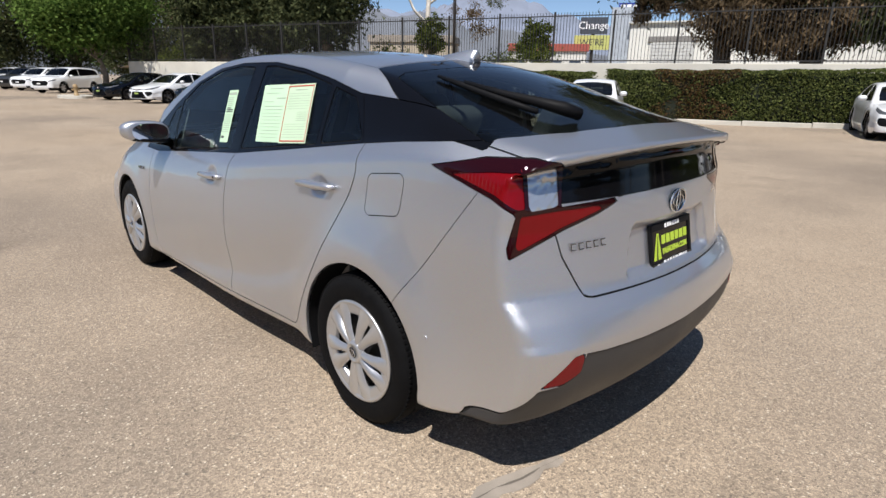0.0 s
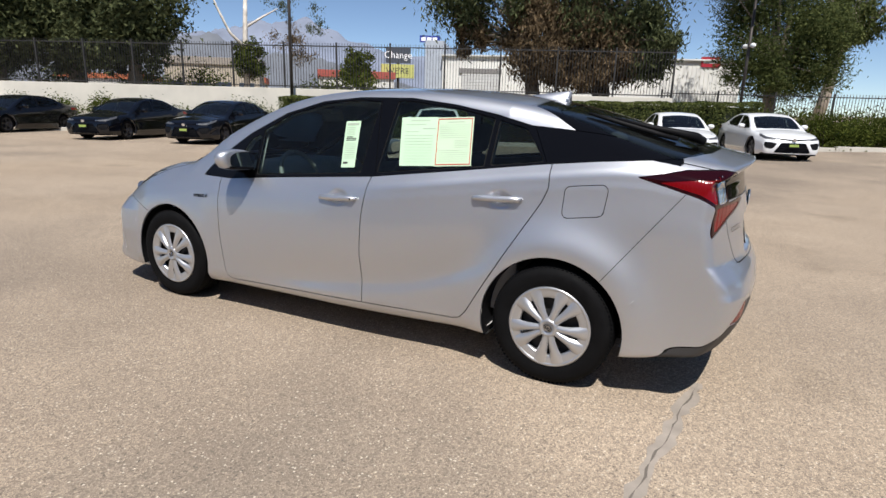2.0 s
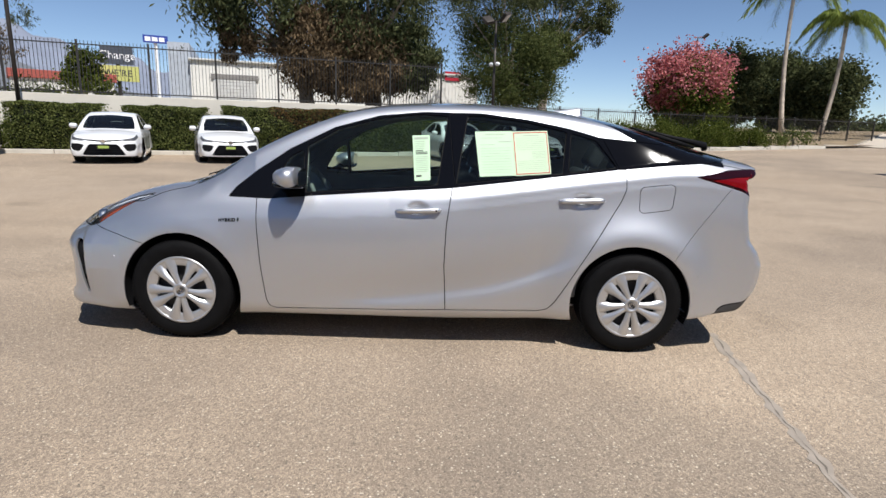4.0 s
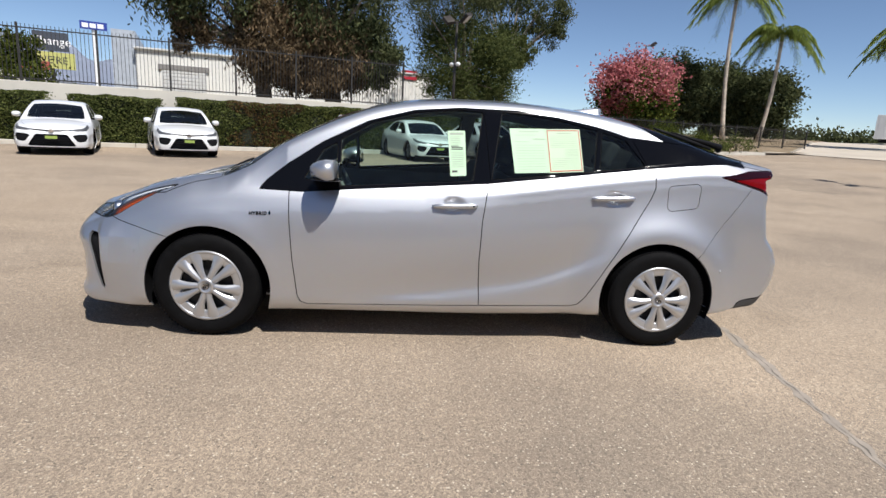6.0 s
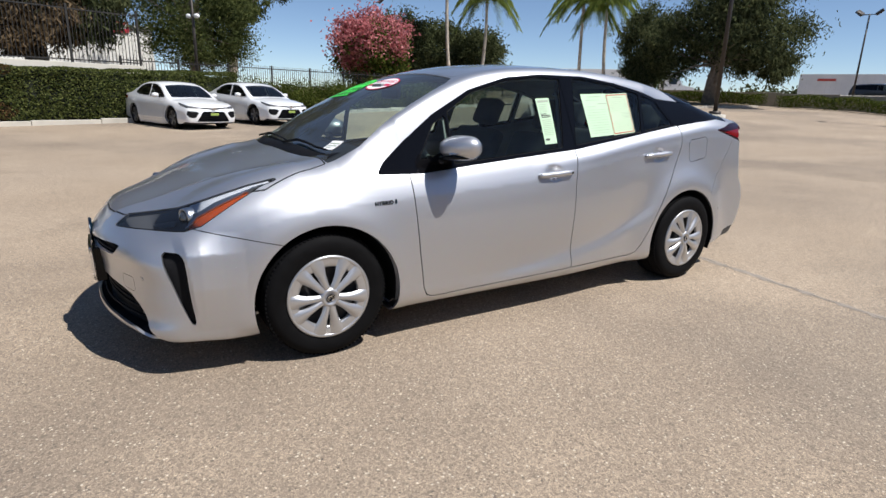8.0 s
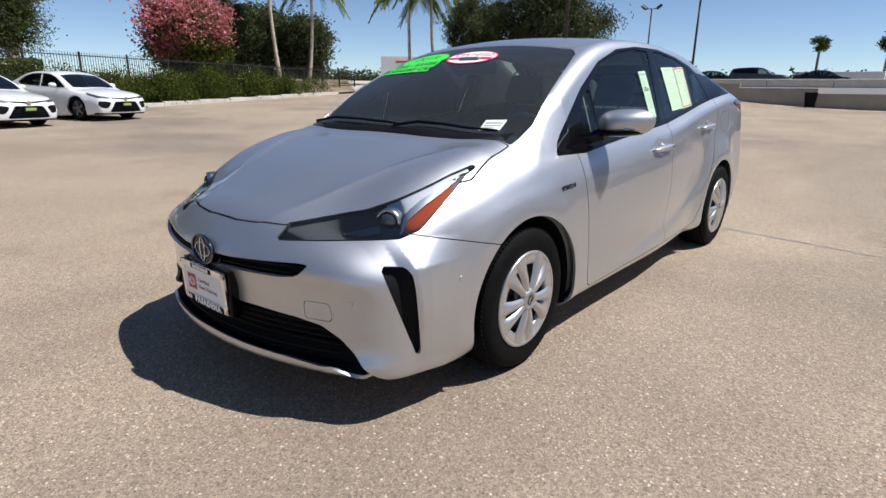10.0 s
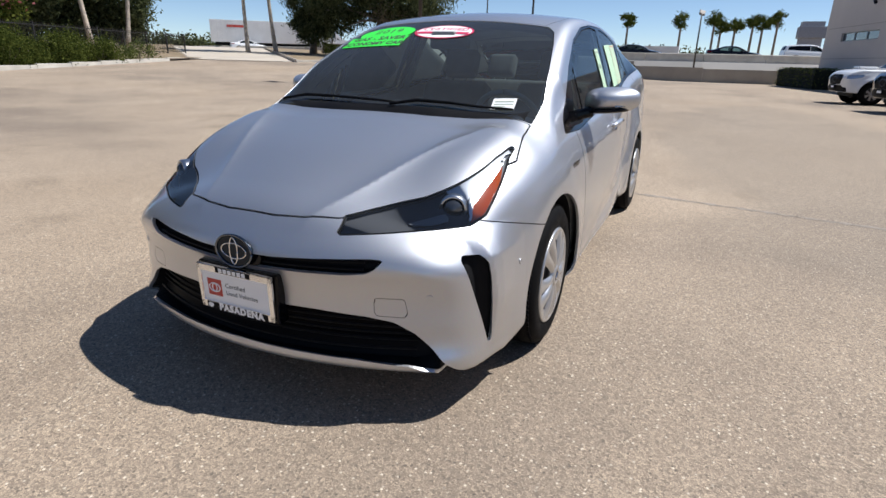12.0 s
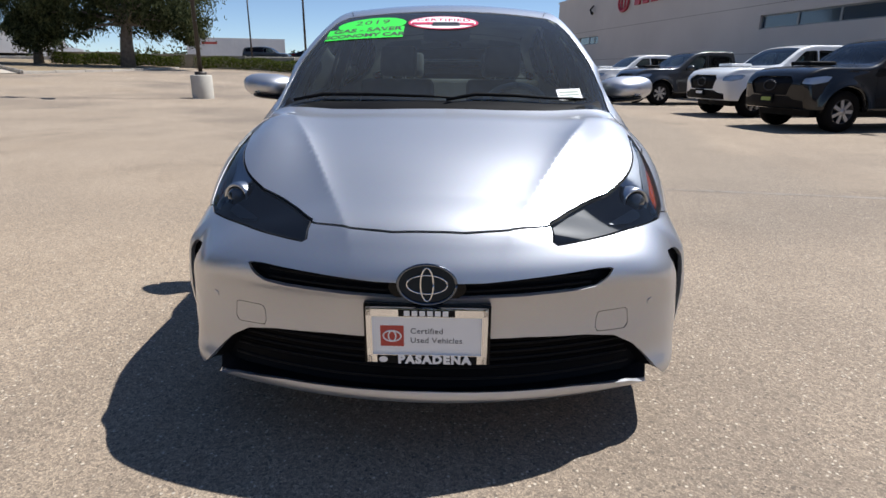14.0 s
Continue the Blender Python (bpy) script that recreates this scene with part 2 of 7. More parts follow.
# ---- shells: a solid given by a function, meshed evenly and cut into panels ----
def nets(f, lo, hi, h):
    ax = [np.arange(lo[i], hi[i] + h, h) for i in range(3)]
    x, y, z = np.meshgrid(*ax, indexing="ij")
    g = f(x, y, z)
    s = g < 0
    n = np.array(g.shape) - 1
    total, count = np.zeros((*n, 3)), np.zeros(n)
    quads = []
    for a in range(3):
        lo_s, hi_s = [slice(None)] * 3, [slice(None)] * 3
        lo_s[a], hi_s[a] = slice(0, -1), slice(1, None)
        ga, gb = g[tuple(lo_s)], g[tuple(hi_s)]
        cross = (ga < 0) != (gb < 0)
        i = np.argwhere(cross)
        t = ga[cross] / (ga[cross] - gb[cross])
        p = np.stack([ax[k][i[:, k]] for k in range(3)], 1)
        p[:, a] += t * h
        b, c = (a + 1) % 3, (a + 2) % 3
        around = []
        for db, dc in ((0, 0), (1, 0), (1, 1), (0, 1)):
            j = i.copy()
            j[:, b] -= db
            j[:, c] -= dc
            ok = ((j >= 0) & (j < n)).all(1)
            np.add.at(total, tuple(j[ok].T), p[ok])
            np.add.at(count, tuple(j[ok].T), 1)
            around.append((j, ok))
        ok = np.all([o for _, o in around], 0)
        flat = np.stack([np.ravel_multi_index(j[ok].T, n) for j, _ in around], 1)
        out = ga[cross][ok] < 0
        flat[~out] = flat[~out][:, ::-1]
        quads.append(flat)
    quads = np.concatenate(quads)
    used, inv = np.unique(quads, return_inverse=True)
    verts = (total.reshape(-1, 3) / np.maximum(count.reshape(-1, 1), 1))[used]
    return verts, inv.reshape(-1, 4)


def gradient(f, v, e=.002):
    g = np.stack([f(*(v + e * d).T) - f(*(v - e * d).T) for d in np.eye(3)], 1)
    size = np.linalg.norm(g, axis=1, keepdims=True)
    return g / np.maximum(size, 1e-9), size / (2 * e)


class Shell:
    """The left half (y > 0) of a body; panels are cut from it and mirrored."""
    def __init__(self, f, lo, hi, h):
        self.f, self.gaps = f, []
        v, q = nets(f, lo, hi, h)
        for _ in range(2):
            n, size = gradient(f, v)
            v = v - n * np.clip(f(*v.T)[:, None] / np.maximum(size, .3), -h, h)
        self.v = v
        self.left = [tuple(p) for p in q.tolist()]
        self.left = self.cut(self.left, lambda x, y, z: -y)[0]

    def cut(self, polys, fn):
        """Cuts polys along fn = 0. Returns those where fn < 0, and the rest."""
        val = fn(*self.v.T)
        val = np.where(np.abs(val) < 1e-5, 1e-5, val)
        neg, vl = (val < 0).tolist(), val.tolist()
        inside, outside, fresh, made = [], [], [], {}
        base = len(self.v)
        for p in polys:
            s = [neg[i] for i in p]
            if all(s):
                inside.append(p)
            elif not any(s):
                outside.append(p)
            else:
                a, b, m = [], [], len(p)
                for k in range(m):
                    i, j = p[k], p[(k + 1) % m]
                    (a if s[k] else b).append(i)
                    if s[k] != s[(k + 1) % m]:
                        key = (i, j) if i < j else (j, i)
                        if key not in made:
                            t = vl[i] / (vl[i] - vl[j])
                            made[key] = base + len(fresh)
                            fresh.append(self.v[i] * (1 - t) + self.v[j] * t)
                        a.append(made[key])
                        b.append(made[key])
                if len(a) > 2:
                    inside.append(tuple(a))
                if len(b) > 2:
                    outside.append(tuple(b))
        if fresh:
            self.v = np.concatenate([self.v, np.array(fresh)])
        return inside, outside

    def take(self, fn, gap=0.0):
        """Takes the region fn < 0 off what is left; with a gap, a strip that wide round it goes to self.gaps."""
        got, self.left = self.cut(self.left, fn)
        if gap:
            strip, self.left = self.cut(self.left, lambda x, y, z: fn(x, y, z) - gap)
            self.gaps += strip
        return got

    def mesh(self, polys, name, material, parent, label="", sides="both", inset=0.0, rim=.012, flip=False):
        used = sorted({i for p in polys for i in p})
        at = {i: k for k, i in enumerate(used)}
        v = self.v[used]
        n, size = gradient(self.f, v)
        v = v - n * np.clip(self.f(*v.T)[:, None] / np.maximum(size, .3), -.01, .01)
        v = v - n * inset
        faces = [tuple(at[i] for i in p) for p in polys]
        verts, norms = [v], [n]
        if rim:
            seen = {}
            for p in faces:
                for k in range(len(p)):
                    a, b = p[k], p[(k + 1) % len(p)]
                    if (b, a) in seen:
                        del seen[(b, a)]
                    else:
                        seen[(a, b)] = 1
            ev, en, base = [], [], len(v)
            for a, b in seen:
                if abs(v[a, 1]) < 2e-3 and abs(v[b, 1]) < 2e-3:
                    continue
                q = [v[a], v[a] - n[a] * rim, v[b] - n[b] * rim, v[b]]
                w = np.cross(q[1] - q[0], q[3] - q[0])
                w = w / max(np.linalg.norm(w), 1e-9)
                k = base + len(ev)
                ev += q
                en += [w] * 4
                faces.append((k, k + 1, k + 2, k + 3))
            if ev:
                verts.append(np.array(ev))
                norms.append(np.array(en))
        v, n = np.concatenate(verts), np.concatenate(norms)
        mv, mn, mf = v * (1, -1, 1), n * (1, -1, 1), [p[::-1] for p in faces]
        if sides == "right":
            v, n, faces = mv, mn, mf
        elif sides == "both":
            k = len(v)
            v, n, faces = np.concatenate([v, mv]), np.concatenate([n, mn]), faces + [tuple(i + k for i in p) for p in mf]
        me = bpy.data.meshes.new(name)
        me.from_pydata(v.tolist(), [], faces)
        me.polygons.foreach_set("use_smooth", [True] * len(me.polygons))
        me.normals_split_custom_set_from_vertices(n.tolist())
        return dress(name, me, material, parent, label)


def polygon(points, a, b, rounding=0.0):
    """The signed distance to an outline in the plane of two coordinates, each a function of (x, y, z)."""
    pts = np.array(points, float)

    def f(x, y, z):
        pa, pb = a(x, y, z), b(x, y, z)
        best, inside = np.full(pa.shape, 1e9), np.zeros(pa.shape, bool)
        for i in range(len(pts)):
            (x0, y0), (x1, y1) = pts[i], pts[(i + 1) % len(pts)]
            dx, dy = x1 - x0, y1 - y0
            t = np.clip(((pa - x0) * dx + (pb - y0) * dy) / (dx * dx + dy * dy), 0, 1)
            best = np.minimum(best, np.hypot(pa - x0 - t * dx, pb - y0 - t * dy))
            if dy:
                inside ^= ((y0 > pb) != (y1 > pb)) & (pa < dx * (pb - y0) / dy + x0)
        return np.where(inside, -best, best) - rounding
    return f


def both(f, g):
    return lambda x, y, z: np.maximum(f(x, y, z), g(x, y, z))


X_, Y_, Z_ = (lambda x, y, z: x), (lambda x, y, z: y), (lambda x, y, z: z)
FRONT_ = lambda x, y, z: -.8 * x + .6 * y
REAR_ = lambda x, y, z: .8 * (x + 2.1) + .6 * y

# ---- the silver hatchback's skin: one implicit solid, from profiles along the car (x forward, y to its left, z up) ----
def curve(knots):
    """A smooth monotone-safe curve through (place, value) knots, as a function on arrays."""
    ks = sorted(knots)
    kx, kv = np.array([k[0] for k in ks], float), np.array([k[1] for k in ks], float)
    h = np.diff(kx)
    d = np.diff(kv) / h
    m = np.concatenate([[d[0]], (d[:-1] * h[1:] + d[1:] * h[:-1]) / (h[:-1] + h[1:]), [d[-1]]])

    def f(x):
        x = np.clip(x, kx[0], kx[-1])
        i = np.clip(np.searchsorted(kx, x, side="right") - 1, 0, len(h) - 1)
        t = (x - kx[i]) / h[i]
        return ((2 * t**3 - 3 * t**2 + 1) * kv[i] + (t**3 - 2 * t**2 + t) * h[i] * m[i]
                + (3 * t**2 - 2 * t**3) * kv[i + 1] + (t**3 - t**2) * h[i] * m[i + 1])
    return f


def smooth_max(a, b, k):
    h = np.maximum(k - np.abs(a - b), 0) / k
    return np.maximum(a, b) + h * h * k / 4


top_line = curve([(2.32, .60), (2.2, .700), (2.05, .752), (1.8, .838), (1.5, .915), (1.33, .955), (1.22, 1.008), (1.1, 1.092), (.9, 1.207), (.6, 1.345), (.4, 1.412),
                  (.2, 1.450), (0, 1.468), (-.3, 1.476), (-.6, 1.469), (-.9, 1.446), (-1.1, 1.421), (-1.33, 1.377), (-1.63, 1.297), (-1.93, 1.210), (-2.06, 1.175), (-2.3, 1.125)])
crown = curve([(2.3, .35), (2.1, .30), (1.8, .10), (1.5, .06), (1.25, .075), (1.0, .10), (.5, .11), (0, .115), (-.6, .12), (-1.2, .15), (-1.75, .17), (-2.05, .10), (-2.3, .08)])
belt_z = curve([(2.2, .60), (2.0, .69), (1.8, .765), (1.5, .852), (1.2, .885), (.9, .898), (.585, .912), (-.25, .978), (-.74, 1.045), (-1.2, 1.108), (-1.7, 1.158), (-2.1, 1.11)])
belt_y = curve([(2.2, .66), (1.9, .715), (1.6, .762), (1.35, .775), (.9, .785), (.3, .782), (-.2, .776), (-.6, .752), (-1.03, .722), (-1.35, .720), (-1.68, .718), (-1.95, .712), (-2.2, .70)])
flank = curve([(-.02, -.012), (0, 0), (.04, .022), (.10, .044), (.18, .063), (.30, .078), (.45, .085), (.6, .087), (1.2, .087)])
shoulder = curve([(-.02, -.016), (0, 0), (.03, .025), (.058, .047), (.072, .053), (.11, .058), (.18, .065), (.30, .078), (.45, .085), (.6, .087), (1.2, .087)])
sill_tuck = curve([(.05, .12), (.14, .075), (.18, .040), (.215, .012), (.25, .002), (.30, 0), (2, 0)])
nose_x = curve([(.10, 2.24), (.17, 2.282), (.20, 2.298), (.235, 2.300), (.265, 2.284), (.36, 2.276), (.44, 2.276), (.50, 2.288), (.535, 2.300), (.585, 2.290), (.63, 2.262), (.69, 2.215), (.75, 2.11), (.9, 1.8)])
tail_x = curve([(.2, -2.12), (.30, -2.185), (.40, -2.238), (.52, -2.257), (.585, -2.254), (.63, -2.242), (.685, -2.210), (.78, -2.185), (.88, -2.168), (.98, -2.150), (1.04, -2.137), (1.100, -2.128), (1.124, -2.132), (1.132, -2.158), (1.142, -2.172), (1.16, -2.176), (1.3, -2.18)])
under_z = curve([(2.3, .188), (2.0, .17), (1.7, .155), (1.0, .165), (-1.0, .180), (-1.6, .205), (-1.9, .245), (-2.25, .30)])
WHEEL_X, WHEEL_Z, ARCH = (1.352, -1.351), .308, .362


def skin(x, y, z):
    """Below nought inside the body."""
    y = np.abs(y)
    zb, yb = belt_z(x), belt_y(x)
    d = zb - z
    rear = np.clip((.1 - x) / .6, 0, 1)
    lower = yb + (1 - rear) * flank(np.maximum(d, 0)) + rear * shoulder(np.maximum(d, 0)) + .045 * np.exp(-((np.hypot(x + 1.351, z - .31) - .37) / .13) ** 2) * np.clip(d / .12, 0, 1) + .012 * np.exp(-((np.hypot(x - 1.352, z - .31) - .37) / .09) ** 2) * np.clip(d / .12, 0, 1)
    tuck = sill_tuck(z) * np.clip((1.85 - x) / .2, .15, 1)
    lower = lower - np.where(tuck < 0, tuck * np.clip(d / .14, 0, 1), tuck)
    tumble = .325 + .275 * np.clip((x - .92) / .2, 0, 1) + .15 * np.clip((-1.0 - x) / .25, 0, 1) + .20 * np.clip((-1.25 - x) / .25, 0, 1)
    upper = yb - tumble * np.maximum(-d, 0) - .10 * np.maximum(-d, 0) ** 2
    # the bumper's wings stand out to square front corners
    lower = lower + .030 * np.clip((x - 1.72) / .18, 0, 1) * np.clip((1.995 - .10 * (.58 - z) - x) / .035, 0, 1) * np.clip((z - .22) / .20, 0, 1) * np.clip((.66 - z) / .09, 0, 1)
    side = y - np.where(d > 0, lower, upper)
    # the doors hollow towards a crease that rises to the rear wheel, and flare out again below it
    over = z - (.232 + .128 * (.80 - x) + .16 * np.clip((-.35 - x) / .7, 0, 1) ** 2)
    hollow = np.exp(-(over / np.where(over > 0, .13, .055)) ** 2)
    side = side + .018 * hollow * np.clip((.80 - x) / .6, 0, 1) * np.clip((x + 1.10) / .3, 0, 1)
    top = z - (top_line(x) - crown(x) * y**2)
    # fender crests stand over the bonnet's hollow
    top = top - .022 * np.exp(-((y - (.60 + .10 * (1.7 - x))) / .13) ** 2) * np.clip((x - 1.15) / .3, 0, 1) * np.clip((2.05 - x) / .3, 0, 1)
    front = x - (nose_x(z) - .36 * y**2 - 1.1 * np.maximum(y - .62, 0) ** 2)
    zt = z + .10 * y**2 * np.clip((z - .95) / .1, 0, 1)
    back = -x + tail_x(zt) + (.16 + .10 * np.clip((z - .56) / .14, 0, 1) - .03 * np.clip((z - .9) / .08, 0, 1)) * y**2 + 1.0 * np.maximum(y - .60, 0) ** 2 * np.clip((.68 - z) / .10, 0, 1)
    # the number-plate bay in the tail, the cups behind the door handles, the bonnet's two creases
    back = back + .028 * np.clip((.335 + .25 * (.70 - z) - y) / .025, 0, 1) * np.clip((z - .700) / .02, 0, 1) * np.clip((.885 - z) / .03, 0, 1)
    for hx, hz in ((-.062, .842), (-1.035, .915)):
        side = side + .016 * np.exp(-(((x - hx) / .055) ** 2 + ((z - hz) / .034) ** 2) ** 2)
    crease = y - (.240 + .45 * (2.175 - x))
    top = top - .013 * np.exp(-np.sqrt(crease**2 + .003**2) / .045) * np.clip((x - 1.40) / .25, 0, 1) * np.clip((2.30 - x) / .12, 0, 1)
    low = under_z(x) - z
    f = smooth_max(top, side, np.where(x > 1.0, .055 + .065 * np.clip((x - 1.0) / .25, 0, 1), .055))
    f = smooth_max(f, front, .055 + .02 * np.clip((z - .56) / .10, 0, 1))
    f = smooth_max(f, back, np.where(z > 1.02, .016, .040))
    return smooth_max(f, low, .03)


# ---- the silver hatchback ----
def project(v, inset=0.0):
    v = np.array(v, float)
    for _ in range(3):
        n, size = gradient(skin, v)
        v = v - n * np.clip(skin(*v.T)[:, None] / np.maximum(size, .3), -.08, .08)
    n, _ = gradient(skin, v)
    return v - n * inset, n


def sheet_map(c00, c10, c01, c11, inset=0.0):
    """A map from (u, v, height) onto the car's skin, over the patch with those corners."""
    c = [np.array(p, float) for p in (c00, c10, c01, c11)]

    def f(uvh):
        u, v, h = uvh[:, :1], uvh[:, 1:2], uvh[:, 2:]
        p, n = project((1 - u) * (1 - v) * c[0] + u * (1 - v) * c[1] + (1 - u) * v * c[2] + u * v * c[3])
        return p + n * (h - inset)
    f.width, f.height = float(np.linalg.norm(c[1] - c[0])), float(np.linalg.norm(c[2] - c[0]))
    return f


def stuck(name, me, fmap, material, parent, label=""):
    """Bends a flat mesh of (u, v, height) onto the skin."""
    uvh = np.array([v.co for v in me.vertices])
    me.vertices.foreach_set("co", fmap(uvh).ravel().tolist())
    me.update()
    return dress(name, me, material, parent, label)


def flat(u0, v0, u1, v1, h=.0, nx=6, ny=6):
    us, vs = np.linspace(u0, u1, nx + 1), np.linspace(v0, v1, ny + 1)
    me = bpy.data.meshes.new("sheet")
    me.from_pydata([(u, v, h) for v in vs for u in us], [], [(j * (nx + 1) + i, j * (nx + 1) + i + 1, (j + 1) * (nx + 1) + i + 1, (j + 1) * (nx + 1) + i) for j in range(ny) for i in range(nx)])
    return me


def flat_oval(cu, cv, ru, rv, h=0.0, n=40):
    me = bpy.data.meshes.new("oval")
    pts = [(cu, cv, h)] + [(cu + r * ru * math.cos(2 * math.pi * k / n), cv + r * rv * math.sin(2 * math.pi * k / n), h) for r in (.5, 1) for k in range(n)]
    me.from_pydata(pts, [], [(0, 1 + k, 1 + (k + 1) % n) for k in range(n)] + [(1 + k, 1 + n + k, 1 + n + (k + 1) % n, 1 + (k + 1) % n) for k in range(n)])
    return me


def flat_bars(rows, h):
    """Lines of unreadable print: rows of (u0, u1, v, thickness)."""
    pts, faces = [], []
    for u0, u1, v, d in rows:
        k = len(pts)
        for i in range(4):
            u = u0 + (u1 - u0) * i / 3
            pts += [(u, v - d / 2, h), (u, v + d / 2, h)]
        faces += [(k + 2 * i, k + 2 * i + 2, k + 2 * i + 3, k + 2 * i + 1) for i in range(3)]
    me = bpy.data.meshes.new("print")
    me.from_pydata(pts, [], faces)
    return me


def stuck_words(name, text, size, cu, cv, fmap, material, parent, bold=.0, spacing=1.0, h=.001, align="CENTER"):
    ob = lettering(name, text, size, material, parent, Matrix(), 0.0, spacing, bold, align)
    me = ob.data
    co = np.array([v.co for v in me.vertices])
    uvh = np.stack([cu + co[:, 0] / fmap.width, cv + co[:, 1] / fmap.height, np.full(len(co), h)], 1)
    me.vertices.foreach_set("co", fmap(uvh).ravel().tolist())
    me.update()
    return ob


car = thing("hatchback_car", "silver five-door hybrid hatchback parked on the asphalt", "car")
shell = Shell(skin, (-2.34, -.06, .12), (2.38, .96, 1.54), .015)

# openings and panels, in the order in which they are cut
for wx in WHEEL_X:
    shell.take(lambda x, y, z: np.maximum(np.hypot(x - wx * .994, z - .303) - .360, .52 - y))
side_only = lambda x, y, z: .50 - y
# dark windows' band along the side
windows_outline = polygon([(1.062, .880), (.82, .876), (.563, .900), (-.262, .969), (-.769, 1.035), (-1.247, 1.101), (-1.50, 1.130), (-1.84, 1.160), (-1.66, 1.225), (-1.47, 1.252), (-1.36, 1.262), (-1.131, 1.278),
                           (-.943, 1.326), (-.7, 1.370), (-.426, 1.400), (-.085, 1.398), (.185, 1.370), (.451, 1.294), (.71, 1.162), (.9, 1.031), (1.02, .933)], X_, Z_)
rear_glass_f = both(polygon([(-1.255, -.1), (-1.255, .30), (-1.235, .50), (-1.27, .565), (-1.50, .615), (-1.845, .690), (-1.90, .60), (-1.965, .43), (-1.995, .2), (-2.0, -.1)], X_, Y_), lambda x, y, z: 1.12 - z)
header_f = both(polygon([(-1.115, -.1), (-1.115, .30), (-1.118, .545), (-1.30, .62), (-1.465, .674), (-1.50, .72), (-1.86, .72), (-1.86, .68), (-1.5, .60), (-1.3, -.1)], X_, Y_), lambda x, y, z: 1.13 - z)
screen_f = both(polygon([(1.345, -.1), (1.345, .25), (1.325, .45), (1.285, .69), (1.12, .690), (.937, .655), (.70, .605), (.545, .562), (.485, .515), (.475, .3), (.472, -.1)], X_, Y_), lambda x, y, z: .85 - z)
panes = {}
panes["rear_window"] = shell.take(rear_glass_f, .004)
panes["windscreen"] = shell.take(screen_f, .004)
dark = shell.take(both(windows_outline, lambda x, y, z: .55 - y), .003)
header = shell.take(header_f, .003)
rest, shell.left = shell.left, dark
panes["front_door_window"] = shell.take(both(polygon([(.60, .924), (-.165, .988), (-.215, 1.372), (-.06, 1.378), (.17, 1.350), (.42, 1.283), (.60, 1.180)], X_, Z_, .004), side_only), .006)
panes["front_quarter_window"] = shell.take(both(polygon([(.80, .955), (.635, .945), (.635, 1.150), (.70, 1.115)], X_, Z_, .006), side_only), .005)
panes["rear_door_window"] = shell.take(both(polygon([(-.290, 1.000), (-.905, 1.073), (-.925, 1.302), (-.70, 1.348), (-.43, 1.377), (-.345, 1.377)], X_, Z_, .004), side_only), .006)
panes["rear_quarter_window"] = shell.take(both(polygon([(-.955, 1.083), (-1.215, 1.118), (-1.105, 1.255), (-.968, 1.290)], X_, Z_, .006), side_only), .005)
pillars_f = shell.take(lambda x, y, z: x * -1 - .26 + .12 * (z - 1.1), .004)
pillars_m = shell.take(lambda x, y, z: -x - 1.245 + .55 * (z - 1.10), .004)
pillars_r, shell.left = shell.left, rest

lamp_zone = both(polygon([(-1.550, .643), (-1.508, .686), (-1.38, .706), (-1.236, .735), (-1.12, .774), (-1.03, .806), (-.92, .845), (-.818, .872), (-.81, .868), (-.86, .846), (-.95, .778), (-1.066, .686), (-1.137, .663), (-1.33, .655), (-1.46, .649)], FRONT_, Z_), lambda x, y, z: 1.4 - x)
lamp_front = shell.take(lamp_zone, .004)
tail_zone = both(polygon([(.797, 1.073), (.617, 1.114), (.47, 1.122), (.392, 1.108), (.385, 1.09), (.385, .970), (.30, .974), (.175, .981), (.26, .940), (.372, .901), (.53, .830), (.538, .86), (.514, .96), (.59, 1.002), (.70, 1.040)], REAR_, Z_), lambda x, y, z: x + 1.5)
tail = shell.take(tail_zone, .003)
tail_panel = shell.take(both(polygon([(-.1, 1.128), (.30, 1.119), (.50, 1.103), (.64, 1.087), (.61, 1.05), (.606, .984), (.33, .986), (-.1, .992)], Y_, Z_), lambda x, y, z: x + 1.95), .003)
slot = shell.take(both(polygon([(-.1, .560), (.15, .562), (.30, .572), (.47, .583), (.516, .581), (.492, .552), (.462, .534), (.40, .526), (.25, .520), (-.1, .513)], Y_, Z_), lambda x, y, z: 1.9 - x))
mouth = shell.take(both(polygon([(-.1, .388), (.28, .386), (.45, .376), (.537, .362), (.60, .325), (.655, .272), (.70, .224), (.742, .186), (.73, .150), (.685, .150), (.668, .190), (.60, .216), (.42, .232), (-.1, .242)], Y_, Z_, .002), lambda x, y, z: 1.9 - x))
duct = shell.take(both(polygon([(-1.208, .572), (-1.200, .580), (-1.132, .574), (-1.108, .552), (-1.098, .50), (-1.079, .272), (-1.083, .257), (-1.092, .262)], FRONT_, Z_, .003), lambda x, y, z: 1.6 - x))
reflector = shell.take(both(polygon([(.742, .440), (.640, .531), (.598, .533), (.607, .470), (.67, .441)], Y_, Z_), lambda x, y, z: x + 1.95), .003)
apron = shell.take(both(polygon([(-.1, .498), (.30, .508), (.50, .520), (.592, .530), (.604, .468), (.67, .436), (.745, .43), (.785, .36), (.806, .30), (.812, .24), (.812, .1), (-.1, .1)], Y_, Z_), lambda x, y, z: np.maximum(x + 1.80, z - .56)), .003)
tow_cover = shell.take(both(polygon([(.489, .434), (.560, .434), (.566, .394), (.489, .396)], Y_, Z_, .012), lambda x, y, z: 1.9 - x), .0018)
